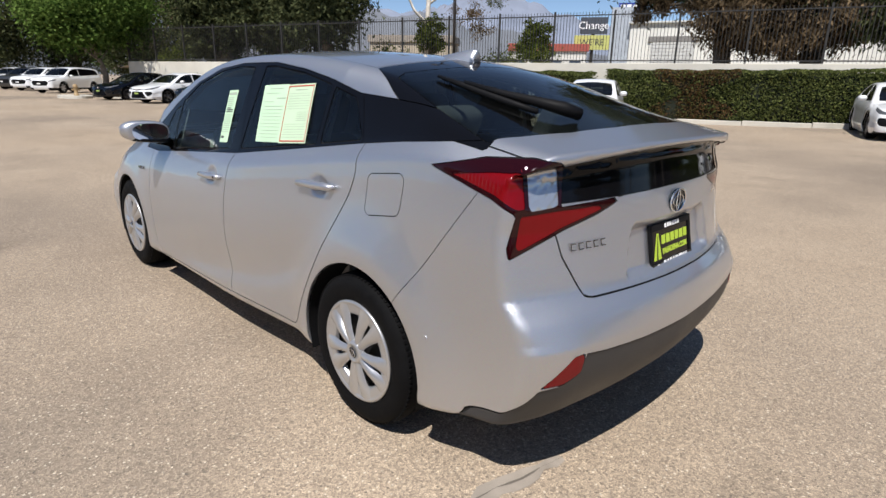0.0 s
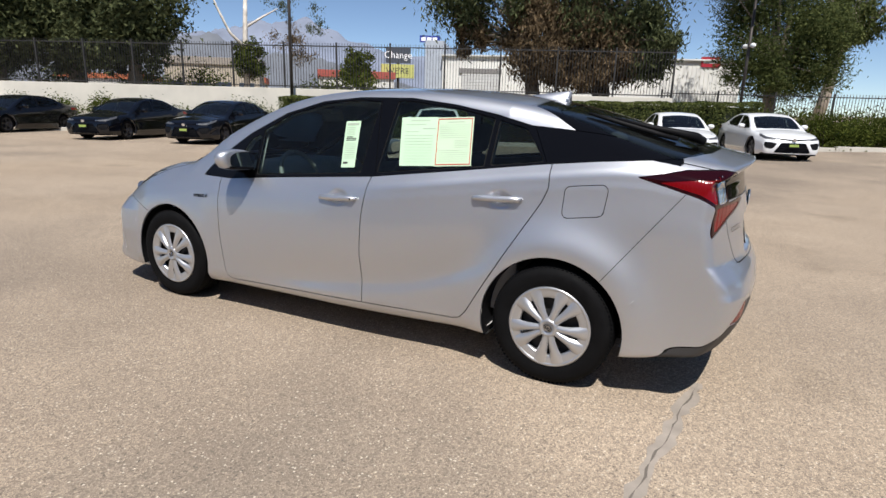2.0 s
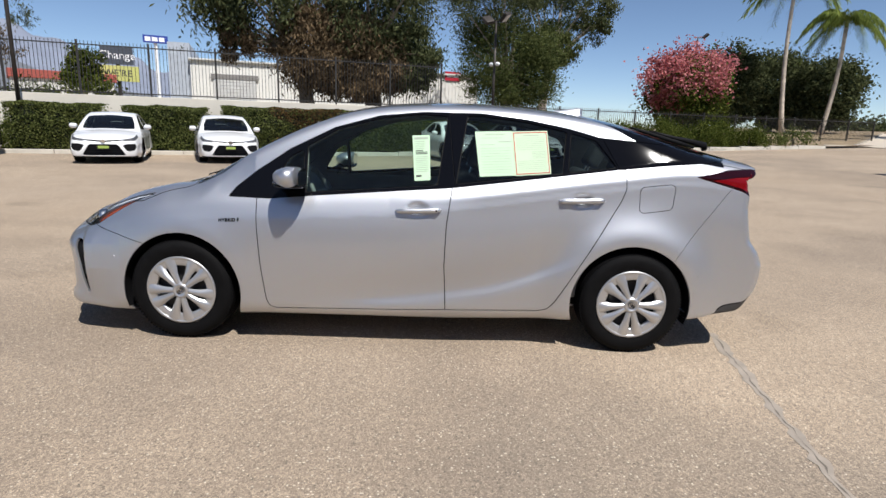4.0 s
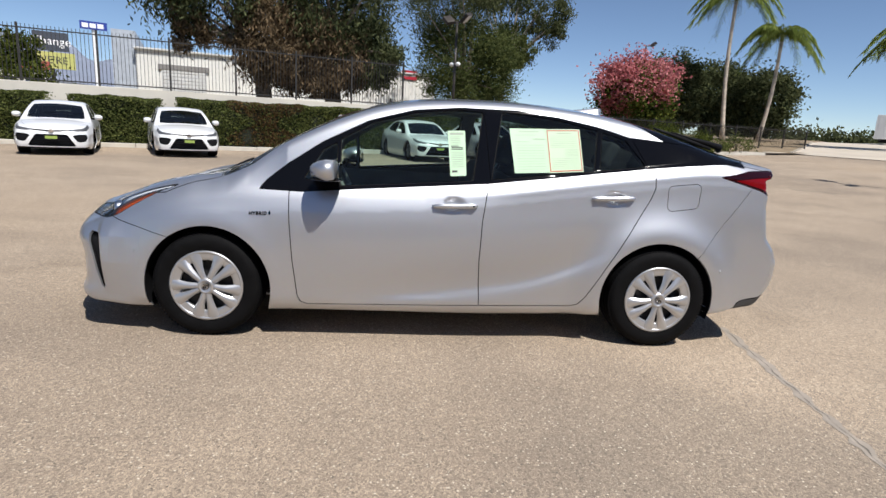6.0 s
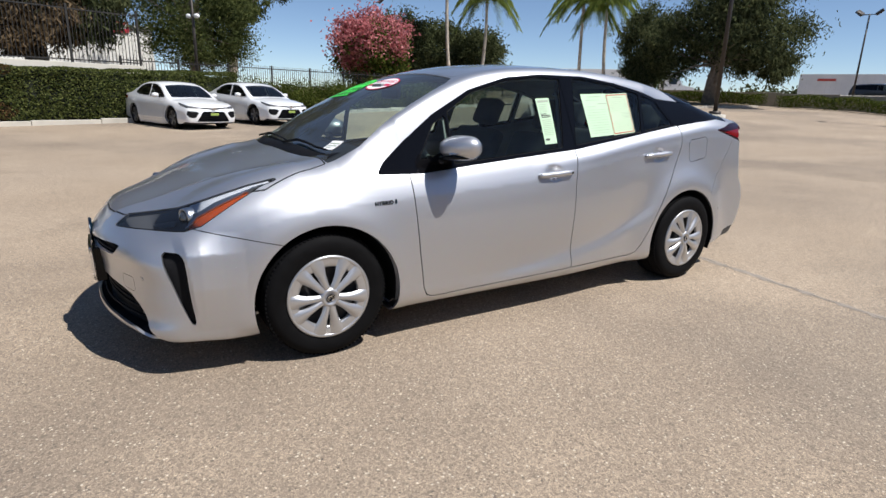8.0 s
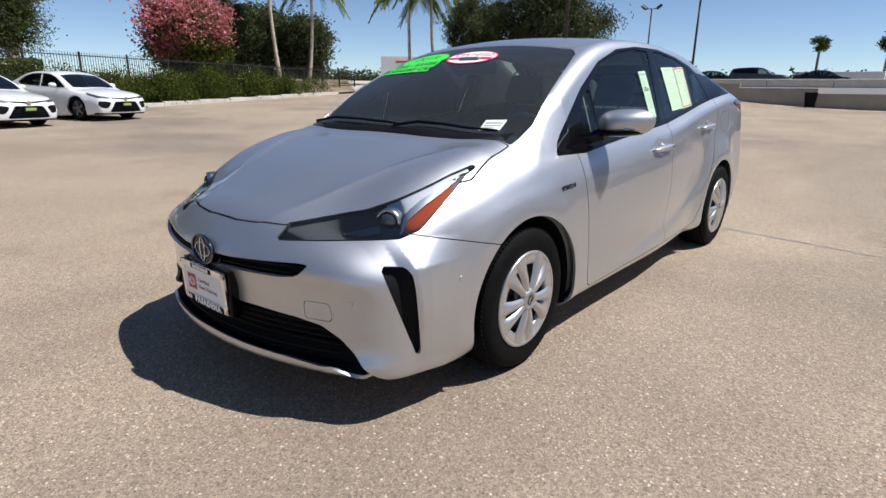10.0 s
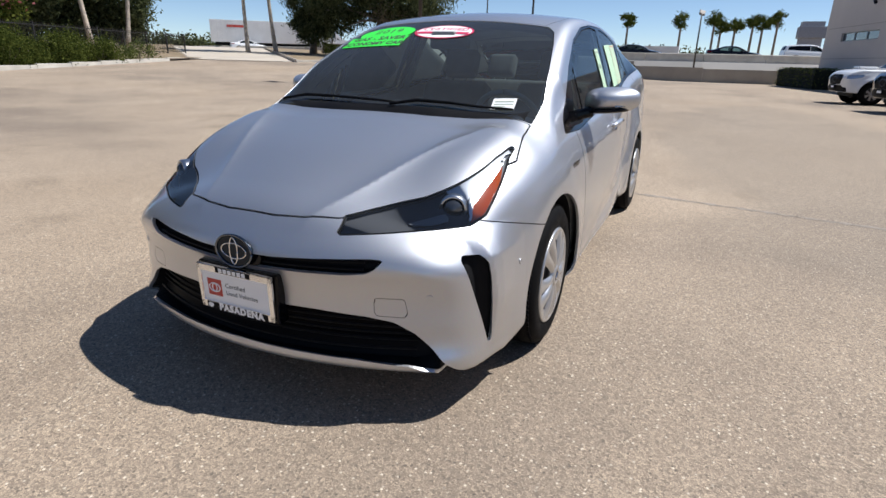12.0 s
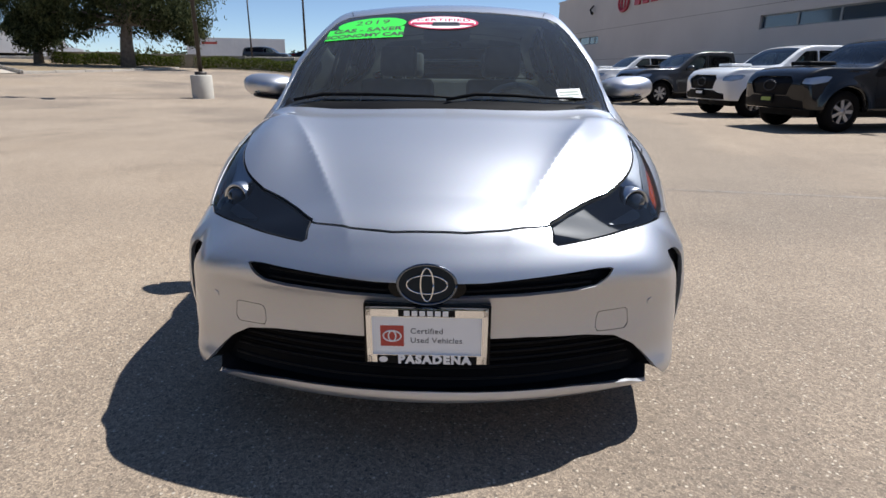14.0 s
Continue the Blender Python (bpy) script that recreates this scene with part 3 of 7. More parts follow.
bonnet = shell.take(both(polygon([(2.206, -.1), (2.204, .10), (2.186, .22), (2.150, .325), (2.085, .410), (2.02, .53), (1.90, .62), (1.75, .69), (1.60, .735), (1.535, .722), (1.42, .700), (1.30, .690), (1.325, .45), (1.345, .25), (1.347, -.1)], X_, Y_), lambda x, y, z: .60 - z), .0065)
mid, outer = shell.cut(bonnet, lambda x, y, z: y - (.240 + .45 * (2.175 - x)))
bonnet = mid + outer
fuel = shell.take(both(polygon([(-1.388, .980), (-1.535, .998), (-1.525, .905), (-1.386, .885)], X_, Z_, .026), side_only), .0038)
door_f = shell.take(both(polygon([(.890, 1.0), (.888, .858), (.880, .716), (.860, .486), (.832, .28), (.815, .240), (.775, .224), (.3, .232), (-.236, .243), (-.221, .519), (-.228, .754), (-.256, .965), (-.27, 1.1)], X_, Z_), side_only), .0055)
door_r = shell.take(both(polygon([(-.27, 1.1), (-.256, .965), (-.228, .754), (-.221, .519), (-.236, .243), (-.80, .247), (-.852, .262), (-.890, .305), (-.996, .489), (-1.149, .748), (-1.250, .920), (-1.277, .990), (-1.270, 1.15)], X_, Z_), side_only), .0055)
roof = shell.take(both(polygon([(.46, -.1), (.46, .50), (.30, .535), (-.3, .545), (-1.10, .545), (-1.10, -.1)], X_, Y_), lambda x, y, z: 1.2 - z), .004)
bumper_f = shell.take(lambda x, y, z: np.maximum(np.where(x > 1.95, -1.0, z - (.588 + .235 * (x - 1.56))), 1.45 - x), .004)
hatch = shell.take(both(polygon([(-.1, .684), (.50, .684), (.53, .690), (.596, .82), (.616, .897), (.640, 1.02), (.70, 1.10), (.70, 1.25), (-.1, 1.25)], Y_, Z_), lambda x, y, z: np.maximum(x + 1.80, -x - 9)), .006)
bumper_r = shell.take(lambda x, y, z: np.maximum(x + 1.60 + .739 * (z - .615), z - 1.03), .0035)
fender = shell.take(lambda x, y, z: np.maximum(.88 - x, z - 1.30))
body_side = shell.left

for s in ("left", "right"):
    shell.mesh(door_f, "front_door", SILVER, car, "silver front door with body-coloured handle", s)
    shell.mesh(door_r, "rear_door", SILVER, car, "silver rear door with body-coloured handle", s)
    shell.mesh(fender, "front_fender", SILVER, car, "", s)
    shell.mesh(body_side, "body_side", SILVER, car, "silver sill, pillar and rear quarter", s)
    shell.mesh(fuel, "fuel_flap", SILVER, car, "", s)
    for n in ("front_door_window", "front_quarter_window", "rear_door_window", "rear_quarter_window"):
        shell.mesh(panes[n], n, GLASS if n.startswith("front") else DARK_GLASS, car, "lightly tinted glass" if n.startswith("front") else "dark tinted glass", s, .004, .004)
    for pol in (pillars_f, pillars_m, pillars_r):
        shell.mesh(pol, "window_surround", GLOSS_BLACK, car, "gloss black window frame", s, .0015, .02)
    # lamps: a dark bowl with bright pieces behind a clear cover
    lamp = shell.mesh(lamp_front, "headlight", LAMP_BOWL, car, "dark-bezel headlight under a clear cover", s, .015, -.014)
    keep = shell.left

    def piece(outline):
        shell.left = list(lamp_front)
        return shell.take(both(polygon(outline, FRONT_, Z_), lambda x, y, z: 1.4 - x))
    shell.mesh(piece([(-1.128, .672), (-1.102, .715), (-1.03, .760), (-.89, .834), (-.955, .775), (-1.066, .690)]), "turn_signal", AMBER, lamp, "amber side marker", s, .012, .003)
    shell.mesh(piece([(-1.140, .668), (-1.112, .730), (-1.04, .778), (-.87, .851), (-.89, .834), (-1.03, .760), (-1.102, .715), (-1.128, .672)]), "lamp_divider", LAMP_CHROME, lamp, "bright rib above the amber marker", s, .0015, .012)
    shell.mesh(piece([(-1.17, .757), (-1.14, .80), (-1.0, .86), (-.79, .90), (-.79, .86), (-.868, .853), (-1.04, .780), (-1.112, .733), (-1.14, .72)]), "tail_reflector", LAMP_TAIL, lamp, "bright reflector running to the lamp's tip", s, .006, .008)
    shell.mesh(piece([(-1.34, .671), (-1.25, .690), (-1.205, .700), (-1.195, .680), (-1.27, .668)]), "reflector_strip", LAMP_STRIP, lamp, "grey reflector strip", s, .008, .006)
    shell.left = keep
    shell.mesh(lamp_front, "lamp_cover", CLEAR, lamp, "clear lamp cover", s, .001, .0)
    k = 1 if s == "left" else -1
    aim = look((1.938, .633 * k, .703), (.9, .25 * k, .69))
    part("projector_lens", smooth(turned(bmesh.new(), [(.001, .016), (.019, .012), (.030, .004), (.035, -.006), (.036, -.05)], 32, "z", aim)), PROJECTOR, lamp, "round projector lens")
    part("lens_bezel", smooth(turned(bmesh.new(), [(.037, -.004), (.041, .001), (.047, -.002), (.049, -.016), (.049, -.04)], 32, "z", aim)), LAMP_CHROME, lamp, "bright ring round the lens")
    # tail lamp: red lenses in a dark frame, a clear block
    keep, shell.left = shell.left, tail
    clear_block = shell.take(both(polygon([(.492, 1.082), (.404, 1.094), (.391, .974), (.478, .966)], REAR_, Z_), lambda x, y, z: x + 1.5))
    red_side = shell.take(both(polygon([(.735, 1.058), (.60, 1.078), (.505, 1.084), (.49, .972), (.515, .975), (.585, 1.015), (.69, 1.047)], REAR_, Z_), lambda x, y, z: x + 1.5))
    red_low = shell.take(both(polygon([(.502, .955), (.395, .962), (.32, .962), (.215, .968), (.262, .947), (.372, .910), (.505, .850), (.512, .870)], REAR_, Z_), lambda x, y, z: x + 1.5))
    frame_t, shell.left = shell.left, keep
    tl = shell.mesh(frame_t, "tail_light", DARK_RED, car, "red tail lamp with a clear reversing block", s, .001, .02)
    shell.mesh(clear_block, "reversing_lens", CLEAR_LENS, tl, "ribbed clear lens", s, .004, .02)
    shell.mesh(red_side, "red_lens", RED_LENS, tl, "bright red lens", s, .004, .02)
    shell.mesh(red_low, "red_lens", RED_LENS, tl, "bright red lens", s, .003, .02)
    shell.mesh(reflector, "rear_reflector", RED_LENS, car, "red bumper reflector", s, .002, .02)
    shell.mesh(duct, "air_duct", MATT_BLACK, car, "black vertical bumper duct", s, .024, -.0105)
for s in ("left", "right"):
    shell.mesh(tow_cover, "tow_eye_cover", SILVER, car, "", s)
shell.mesh(bonnet, "bonnet", SILVER, car, "silver bonnet with two creases")
shell.mesh(roof, "roof", SILVER, car)
shell.mesh(bumper_f, "front_bumper", SILVER, car, "silver front bumper with a thin lower lip", rim=.012)
shell.mesh(bumper_r, "rear_bumper", SILVER, car)
shell.mesh(hatch, "tailgate", SILVER, car, "silver tailgate with a spoiler edge")
shell.mesh(apron, "rear_apron", BUMPER_BLACK, car, "matt black lower bumper", inset=.004)
shell.mesh(header, "rear_header", GLOSS_BLACK, car, "gloss black panel round the rear window", inset=.001)
shell.mesh(tail_panel, "lower_rear_window", GLOSS_BLACK, car, "dark glass panel between the tail lamps", inset=.004, rim=.03)
shell.mesh(panes["rear_window"], "rear_window", DARK_GLASS, car, "dark tinted rear window", inset=.002, rim=.006)
shell.mesh(panes["windscreen"], "windscreen", SCREEN, car, "clear windscreen with paper stickers", inset=.003, rim=.006)
shell.mesh(slot, "upper_grille", MATT_BLACK, car, "black slot grille", inset=.035, rim=-.0215)
shell.mesh(mouth, "lower_grille", MATT_BLACK, car, "black lower grille", inset=.06, rim=-.0465)
shell.mesh(shell.gaps, "panel_gap", GAP, car, "", inset=.007, rim=0)
lining = fender + body_side + door_f + door_r + roof + bumper_r + header + pillars_f + pillars_m + pillars_r + fuel
shell.mesh(lining, "cabin_lining", LINING, car, "dark inner lining", inset=.045, rim=0)


# wheels and arches
def spoke_bm(angle):
    bm = bmesh.new()
    rings = []
    for r, w, y, d in ((.036, .019, .022, .012), (.075, .0185, .027, .016), (.115, .0225, .027, .018), (.150, .030, .022, .016), (.180, .036, .017, .010), (.199, .040, .012, .005)):
        ring = []
        for u, k in ((-1, 0), (-.72, .55), (-.3, 1), (.3, 1), (.72, .55), (1, 0)):
            ring.append(Vector((w * u, y - d * (1 - k), r)))
        rings.append([bm.verts.new(Matrix.Rotation(angle, 3, "Y") @ p) for p in ring])
    for a, b in zip(rings, rings[1:]):
        for i in range(5):
            bm.faces.new((a[i], b[i], b[i + 1], a[i + 1]))
    bmesh.ops.recalc_face_normals(bm, faces=bm.faces)
    return smooth(bm)


def wheel(parent, at, radius=.310, width=.20, rim=.203, rim_mat=None, spokes=None, cover_mat=None):
    """A wheel whose outer side faces +y."""
    w = new("wheel")
    w.parent, w.matrix_basis = parent, at
    bm = bmesh.new()
    h = width / 2
    prof = [(rim - .008, -.02), (rim, .002), (rim + .012, .008), (rim + .035, .012), (radius - .045, .013), (radius - .030, .008), (radius - .014, -.004), (radius - .004, -.022), (radius, -.040)]
    for g in (-.072, -.112, -.152):
        prof += [(radius, g + .010), (radius - .007, g + .007), (radius - .007, g - .003), (radius, g - .006)]
    prof += [(radius, -width + .03), (radius - .02, -width + .008), (rim + .02, -width), (rim - .02, -width + .02)]
    turned(bm, prof, 72)
    tread(bm, radius, width)
    part("tyre", smooth(bm, 50), RUBBER, w, "black rubber tyre")
    bm = bmesh.new()
    turned(bm, [(rim + .004, .004), (rim + .006, .010), (rim - .002, .015), (rim - .010, .012), (rim - .018, .003), (rim - .022, -.012), (rim - .025, -.05), (.06, -.055), (.03, -.05)], 72)
    ring = bmesh.new()
    turned(ring, [(rim - .002, .010), (rim - .012, .0095), (rim - .030, .0085), (rim - .046, .0065), (rim - .052, .003), (rim - .054, -.012)], 72)
    if rim_mat is None:
        part("trim_ring", smooth(ring, 50), RIM_SILVER, w, "broad outer band of the wheel trim")
    part("rim", smooth(bm, 50), rim_mat or RIM_SILVER, w, "bright wheel-trim rim")
    bm = bmesh.new()
    turned(bm, [(rim - .02, -.030), (.05, -.032), (.002, -.032)], 40)
    part("backing", bm, cover_mat or shader("dark_disc", (.03, .03, .032), .6, .2), w, "dark brake space behind the trim")
    for a in spokes or [i * 72 + d for i in range(5) for d in (-14.0, 14.0)]:
        part("spoke", spoke_bm(radians(a)), rim_mat or RIM_SILVER, w)
    bm = bmesh.new()
    turned(bm, [(.052, .008), (.050, .018), (.040, .027), (.033, .029), (.031, .026), (.002, .026)], 40)
    hub = part("hub_cap", smooth(bm, 40), rim_mat or RIM_SILVER, w, "round centre cap")
    return w


def tread(bm, radius, width):
    """Cross cuts along the two shoulders."""
    n = 90
    for k in range(n):
        a = 2 * math.pi * k / n
        for y0, y1, sh in ((-.024, -.006, .0), (-width + .030, -width + .008, .5)):
            m = Matrix.Rotation(a + sh * math.pi / n, 4, "Y") @ Matrix.Translation((0, (y0 + y1) / 2, radius - .0085))
            bmesh.ops.create_cube(bm, size=1, matrix=m @ Matrix.Diagonal((.011, abs(y1 - y0), .0075, 1)))


for wx in WHEEL_X:
    for s in (1, -1):
        at = pose(wx, .848 * s, .310, 0, 24 * wx, 0 if s > 0 else 180)
        wh = wheel(car, at)
        ring = bmesh.new()
        slab(ring, oval(0, 0, .023, .017, 24), .027, .0285)
        badge = part("centre_badge", ring, GLOSS_BLACK, wh, "dark oval maker's badge")
        ring = bmesh.new()
        tube(ring, [(.018 * math.cos(a), .0295, .013 * math.sin(a)) for a in np.linspace(0, 2 * math.pi, 25)], .0018, 5)
        tube(ring, [(.007 * math.cos(a), .0295, .012 * math.sin(a)) for a in np.linspace(0, 2 * math.pi, 17)], .0016, 5)
        part("badge_ring", ring, CHROME, wh)
        bm = bmesh.new()
        n = 28
        rows = []
        for y in (.845, .74, .60, .50):
            rows.append([bm.verts.new((wx * .994 + .357 * math.cos(a), y * s, .303 + .357 * math.sin(a))) for a in np.linspace(-.32, math.pi + .32, n)])
        for a, b in zip(rows, rows[1:]):
            for i in range(n - 1):
                bm.faces.new((a[i], a[i + 1], b[i + 1], b[i]))
        bm.faces.new([bm.verts.new(v.co) for v in rows[-1]])
        part("arch_liner", smooth(bm, 50), MATT_BLACK, car, "black wheel-arch liner")
        bm = bmesh.new()
        tube(bm, [(wx, .70 * s, .31), (wx, .35 * s, .30), (wx, 0, .29)], [.05, .035, .035], 10)
        part("axle", bm, MATT_BLACK, car)

# floor pan closing the cabin from below
part("floor_pan", box_bm((-1.75, -.62, .22), (1.75, .62, .30), .03), MATT_BLACK, car, "black underbody tray")


# mirrors and handles
def blob(bm, centre, size, power=2.6, taper=0.0, nu=28, nv=16):
    """A rounded box: superellipsoid; taper narrows it towards +x."""
    def s(v, p):
        return math.copysign(abs(v) ** (2 / p), v)
    rows = []
    for j in range(nv + 1):
        b = math.pi * (j / nv - .5)
        row = []
        for i in range(nu):
            a = 2 * math.pi * i / nu
            x, y, z = s(math.cos(b), power) * s(math.cos(a), power), s(math.cos(b), power) * s(math.sin(a), power), s(math.sin(b), power)
            k = 1 - taper * max(0, x)
            row.append(bm.verts.new((centre[0] + size[0] * x, centre[1] + size[1] * y * k, centre[2] + size[2] * z * k)))
        rows.append(row)
    for a, b in zip(rows, rows[1:]):
        for i in range(nu):
            bm.faces.new((a[i], a[(i + 1) % nu], b[(i + 1) % nu], b[i]))
    bmesh.ops.remove_doubles(bm, verts=bm.verts, dist=1e-5)
    return bm


for s in (1, -1):
    root = part("door_mirror", tube(bmesh.new(), [(.735, .735 * s, .925), (.725, .785 * s, .940), (.705, .83 * s, .955)], [.034, .026, .030], 12), GLOSS_BLACK, car, "black mirror foot")
    bm = bmesh.new()
    blob(bm, (.665, .905 * s, 1.012), (.098, .118, .062), 2.7, .30)
    for v in bm.verts:
        v.co.z += .10 * (abs(v.co.y) - .905) * (.5 if v.co.z > 1.0 else .9)
        v.co.y += .14 * (v.co.y - .905 * s) + .012 * s
        v.co.x = .66 + (v.co.x - .66) * (1 - 2.4 * max(0, abs(v.co.y) - .90))
        if v.co.x < .615:
            v.co.x = .615 + (v.co.x - .615) * .15
    part("mirror_shell", smooth(bm), SILVER, root, "silver mirror cap")
    bm = bmesh.new()
    blob(bm, (.668, .893 * s, .962), (.088, .112, .016), 2.8, .2)
    for v in bm.verts:
        v.co.z += .09 * (abs(v.co.y) - .905)
    part("mirror_base", smooth(bm), GLOSS_BLACK, root, "black underside")
    bm = bmesh.new()
    slab(bm, [(s * (.905 + .098 * math.copysign(abs(math.cos(a)) ** .75, math.cos(a))), 1.012 + .048 * math.copysign(abs(math.sin(a)) ** .75, math.sin(a))) for a in np.linspace(0, 2 * math.pi, 33)[:-1]], .592, .5935, "yz")
    part("mirror_glass", bm, shader("mirror", (.8, .82, .84), .02, 1), root, "mirror glass")
    bm = bmesh.new()
    tube(bm, [(.745, .945 * s, .985), (.70, 1.005 * s, .993), (.64, 1.022 * s, .998)], .006, 6)
    part("mirror_indicator", bm, CLEAR_LENS, root)
    for hx, hz, tilt in ((-.066, .836, .02), (-1.022, .916, .02)):
        y0 = float(project([(hx, .85, hz)])[0][0, 1]) + .016
        yf, yr = (float(project([(hx + d, .85, hz)])[0][0, 1]) for d in (.125, -.125))
        bm = bmesh.new()
        pts = [(hx + .132, yf + .004, hz - .005), (hx + .115, yf + .018, hz - .004), (hx + .07, y0 + .014, hz - .002), (hx, y0 + .018, hz), (hx - .07, y0 + .014, hz + .004), (hx - .112, yr + .018, hz + .006), (hx - .13, yr + .004, hz + .007)]
        tube(bm, [(x, y * s, z) for x, y, z in pts], [.006, .013, .0155, .016, .0165, .014, .007], 12)
        part("door_handle", smooth(bm, 60), SILVER, car, "body-coloured pull handle")
        if hx > -.5:
            bm = bmesh.new()
            slab(bm, oval(hx - .105, hz + .006, .006, .006, 12), (yr + .030) * s, (yr + .0335) * s)
            part("lock_cylinder", bm, MATT_BLACK, car)

# antenna fin on the roof
bm = bmesh.new()
fin_rows = []
for x, w, h in ((-.92, .004, .002), (-.96, .024, .014), (-1.02, .034, .034), (-1.08, .033, .054), (-1.13, .027, .070), (-1.158, .020, .074), (-1.152, .024, .03), (-1.145, .026, .0)):
    zr = float(top_line(np.array(x)))
    w, h = w * 1.25, h * .78
    fin_rows.append([bm.verts.new((x, y, zr - .012 + z)) for y, z in ((-w, 0), (-w * .75, h * .4 + .01), (-w * .28, h * .9 + .012), (0, h + .012), (w * .28, h * .9 + .012), (w * .75, h * .4 + .01), (w, 0))])
for a, b in zip(fin_rows, fin_rows[1:]):
    for i in range(6):
        bm.faces.new((a[i], a[i + 1], b[i + 1], b[i]))
part("antenna_fin", smooth(bm, 60), SILVER, car, "silver shark-fin antenna")

# grille bars, lip and cowl
for z in (.262, .285, .308, .331, .354, .376):
    bm = bmesh.new()
    w = .60 - 1.1 * max(0, z - .30)
    pts = []
    for y in np.linspace(-w, w, 21):
        p = project([(2.2 - .36 * y * y, y, z)], .035)[0][0]
        pts.append((p[0], y, z))
    tube(bm, pts, .006, 6)
    part("grille_bar", smooth(bm), MATT_BLACK, car)
for z in (.530, .552):
    bm = bmesh.new()
    tube(bm, [(*project([(2.25 - .36 * y * y, y, z + .03 * abs(y))], .02)[0][0][:2], z + .03 * abs(y)) for y in np.linspace(-.44, .44, 17)], .005, 6)
    part("grille_bar", smooth(bm), MATT_BLACK, car)
cowl_rows = []
bm = bmesh.new()
for x, dz in ((1.352, -.012), (1.335, .001), (1.30, .004), (1.27, -.004)):
    row = []
    for y in np.linspace(-.66, .66, 23):
        xx = x - .16 * (y / .66) ** 4 * .4
        row.append(bm.verts.new((*[float(c) for c in (xx, y)], float(top_line(np.array(xx)) - crown(np.array(xx)) * y * y) + dz)))
    cowl_rows.append(row)
for a, b in zip(cowl_rows, cowl_rows[1:]):
    for i in range(22):
        bm.faces.new((a[i], a[i + 1], b[i + 1], b[i]))
part("cowl", smooth(bm), MATT_BLACK, car, "black cowl below the windscreen")
for pts in (((1.290, -.62), (1.245, -.50), (1.262, -.30), (1.285, -.06), (1.298, .06)), ((1.318, .02), (1.262, .14), (1.262, .30), (1.270, .44), (1.262, .60))):
    wb = bmesh.new()
    line = [project([(x, y, 1.0)])[0][0] + np.array((0, 0, .016)) for x, y in pts]
    tube(wb, line, [.006, .008, .007, .006, .004], 6)
    part("windscreen_wiper", smooth(wb), MATT_BLACK, car, "black wiper at rest")
line = [project([(x, y, 1.25)])[0][0] + np.array((0, 0, h)) for x, y, h in ((-1.925, .30, .026), (-1.895, .355, .042), (-1.80, .385, .042), (-1.66, .405, .032), (-1.48, .425, .024))]
rw = part("rear_wiper", smooth(tube(bmesh.new(), line, [.022, .024, .018, .013, .008], 8)), MATT_BLACK, car, "black rear wiper arm")
line = [project([(x, y, 1.25)])[0][0] + np.array((0, 0, .012)) for x, y in ((-1.81, .392), (-1.70, .408), (-1.6, .418), (-1.46, .428), (-1.345, .436))]
part("wiper_blade", smooth(tube(bmesh.new(), line, [.010, .014, .014, .012, .006], 6)), MATT_BLACK, rw)

EMBLEM = shader("emblem_chrome", (.72, .74, .76), .18, 1)


# badges: plain ovals in their colours
def oval_badge(name, x, z, r, parent, face, toward, ring):
    ob = part(name, slab(bmesh.new(), oval(0, z, r, r * .72, 40), min(x, x + .008 * toward), max(x, x + .008 * toward), "yz"), face, parent, "oval maker's badge with a chrome rim")
    for rx, rz, t in ((r * 1.0, r * .72, .0040), (r * .70, r * .34, .0022), (r * .22, r * .60, .0026)):
        bm = bmesh.new()
        tube(bm, [(x + .010 * toward, rx * math.cos(a), z + rz * math.sin(a)) for a in np.linspace(0, 2 * math.pi, 41)], t * (r / .075), 8)
        part("badge_ring", smooth(bm), ring if rx == r * 1.0 else EMBLEM, ob)
    return ob


oval_badge("front_badge", 2.292, .560, .077, car, BLUE_BADGE, 1, DARK_CHROME)
part("badge_surround", slab(bmesh.new(), oval(0, .546, .104, .046, 40), 2.25, 2.288, "yz"), GLOSS_BLACK, car)
oval_badge("rear_badge", -2.158, .931, .058, car, BLUE_BADGE, -1, CHROME)

# hybrid lettering on both fenders, model-name bars on the tail
for s in (1, -1):
    c = [(1.117, .84 * s, .728), (.985, .84 * s, .734), (1.117, .84 * s, .752), (.985, .84 * s, .758)]
    if s < 0:
        c = [c[1], c[0], c[3], c[2]]
    m_h = sheet_map(*c, inset=-.002)
    stuck_words("hybrid_badge", "HYBRID", .026, .46, .5, m_h, GLOSS_BLACK, car, .0012, 1.15)
    stuck("badge_leaf", flat_oval(.95, .6, .045, .5, .001, 16), m_h, BLUE_BADGE, car)
m_p = sheet_map((-2.13, .578, .836), (-2.15, .420, .836), (-2.12, .578, .862), (-2.14, .420, .862), inset=-.003)
stuck("model_badge", flat_bars([(i / 5, i / 5 + .14, .5 + d, .13) for i in range(5) for d in (-.36, .36)] + [(i / 5, i / 5 + .03, .5, .85) for i in range(5)], .002), m_p, DARK_CHROME, car, "chrome model-name letters as bars")
m_p = sheet_map((-2.12, -.42, .90), (-2.12, -.56, .90), (-2.12, -.42, .93), (-2.12, -.56, .93), inset=-.003)
stuck("trim_badge", flat_bars([(0, .3, .3, .4), (.4, .7, .3, .4), (.8, 1, .3, .4), (.1, .9, .85, .2)], .002), m_p, CHROME, car, "chrome trim badge as bars")

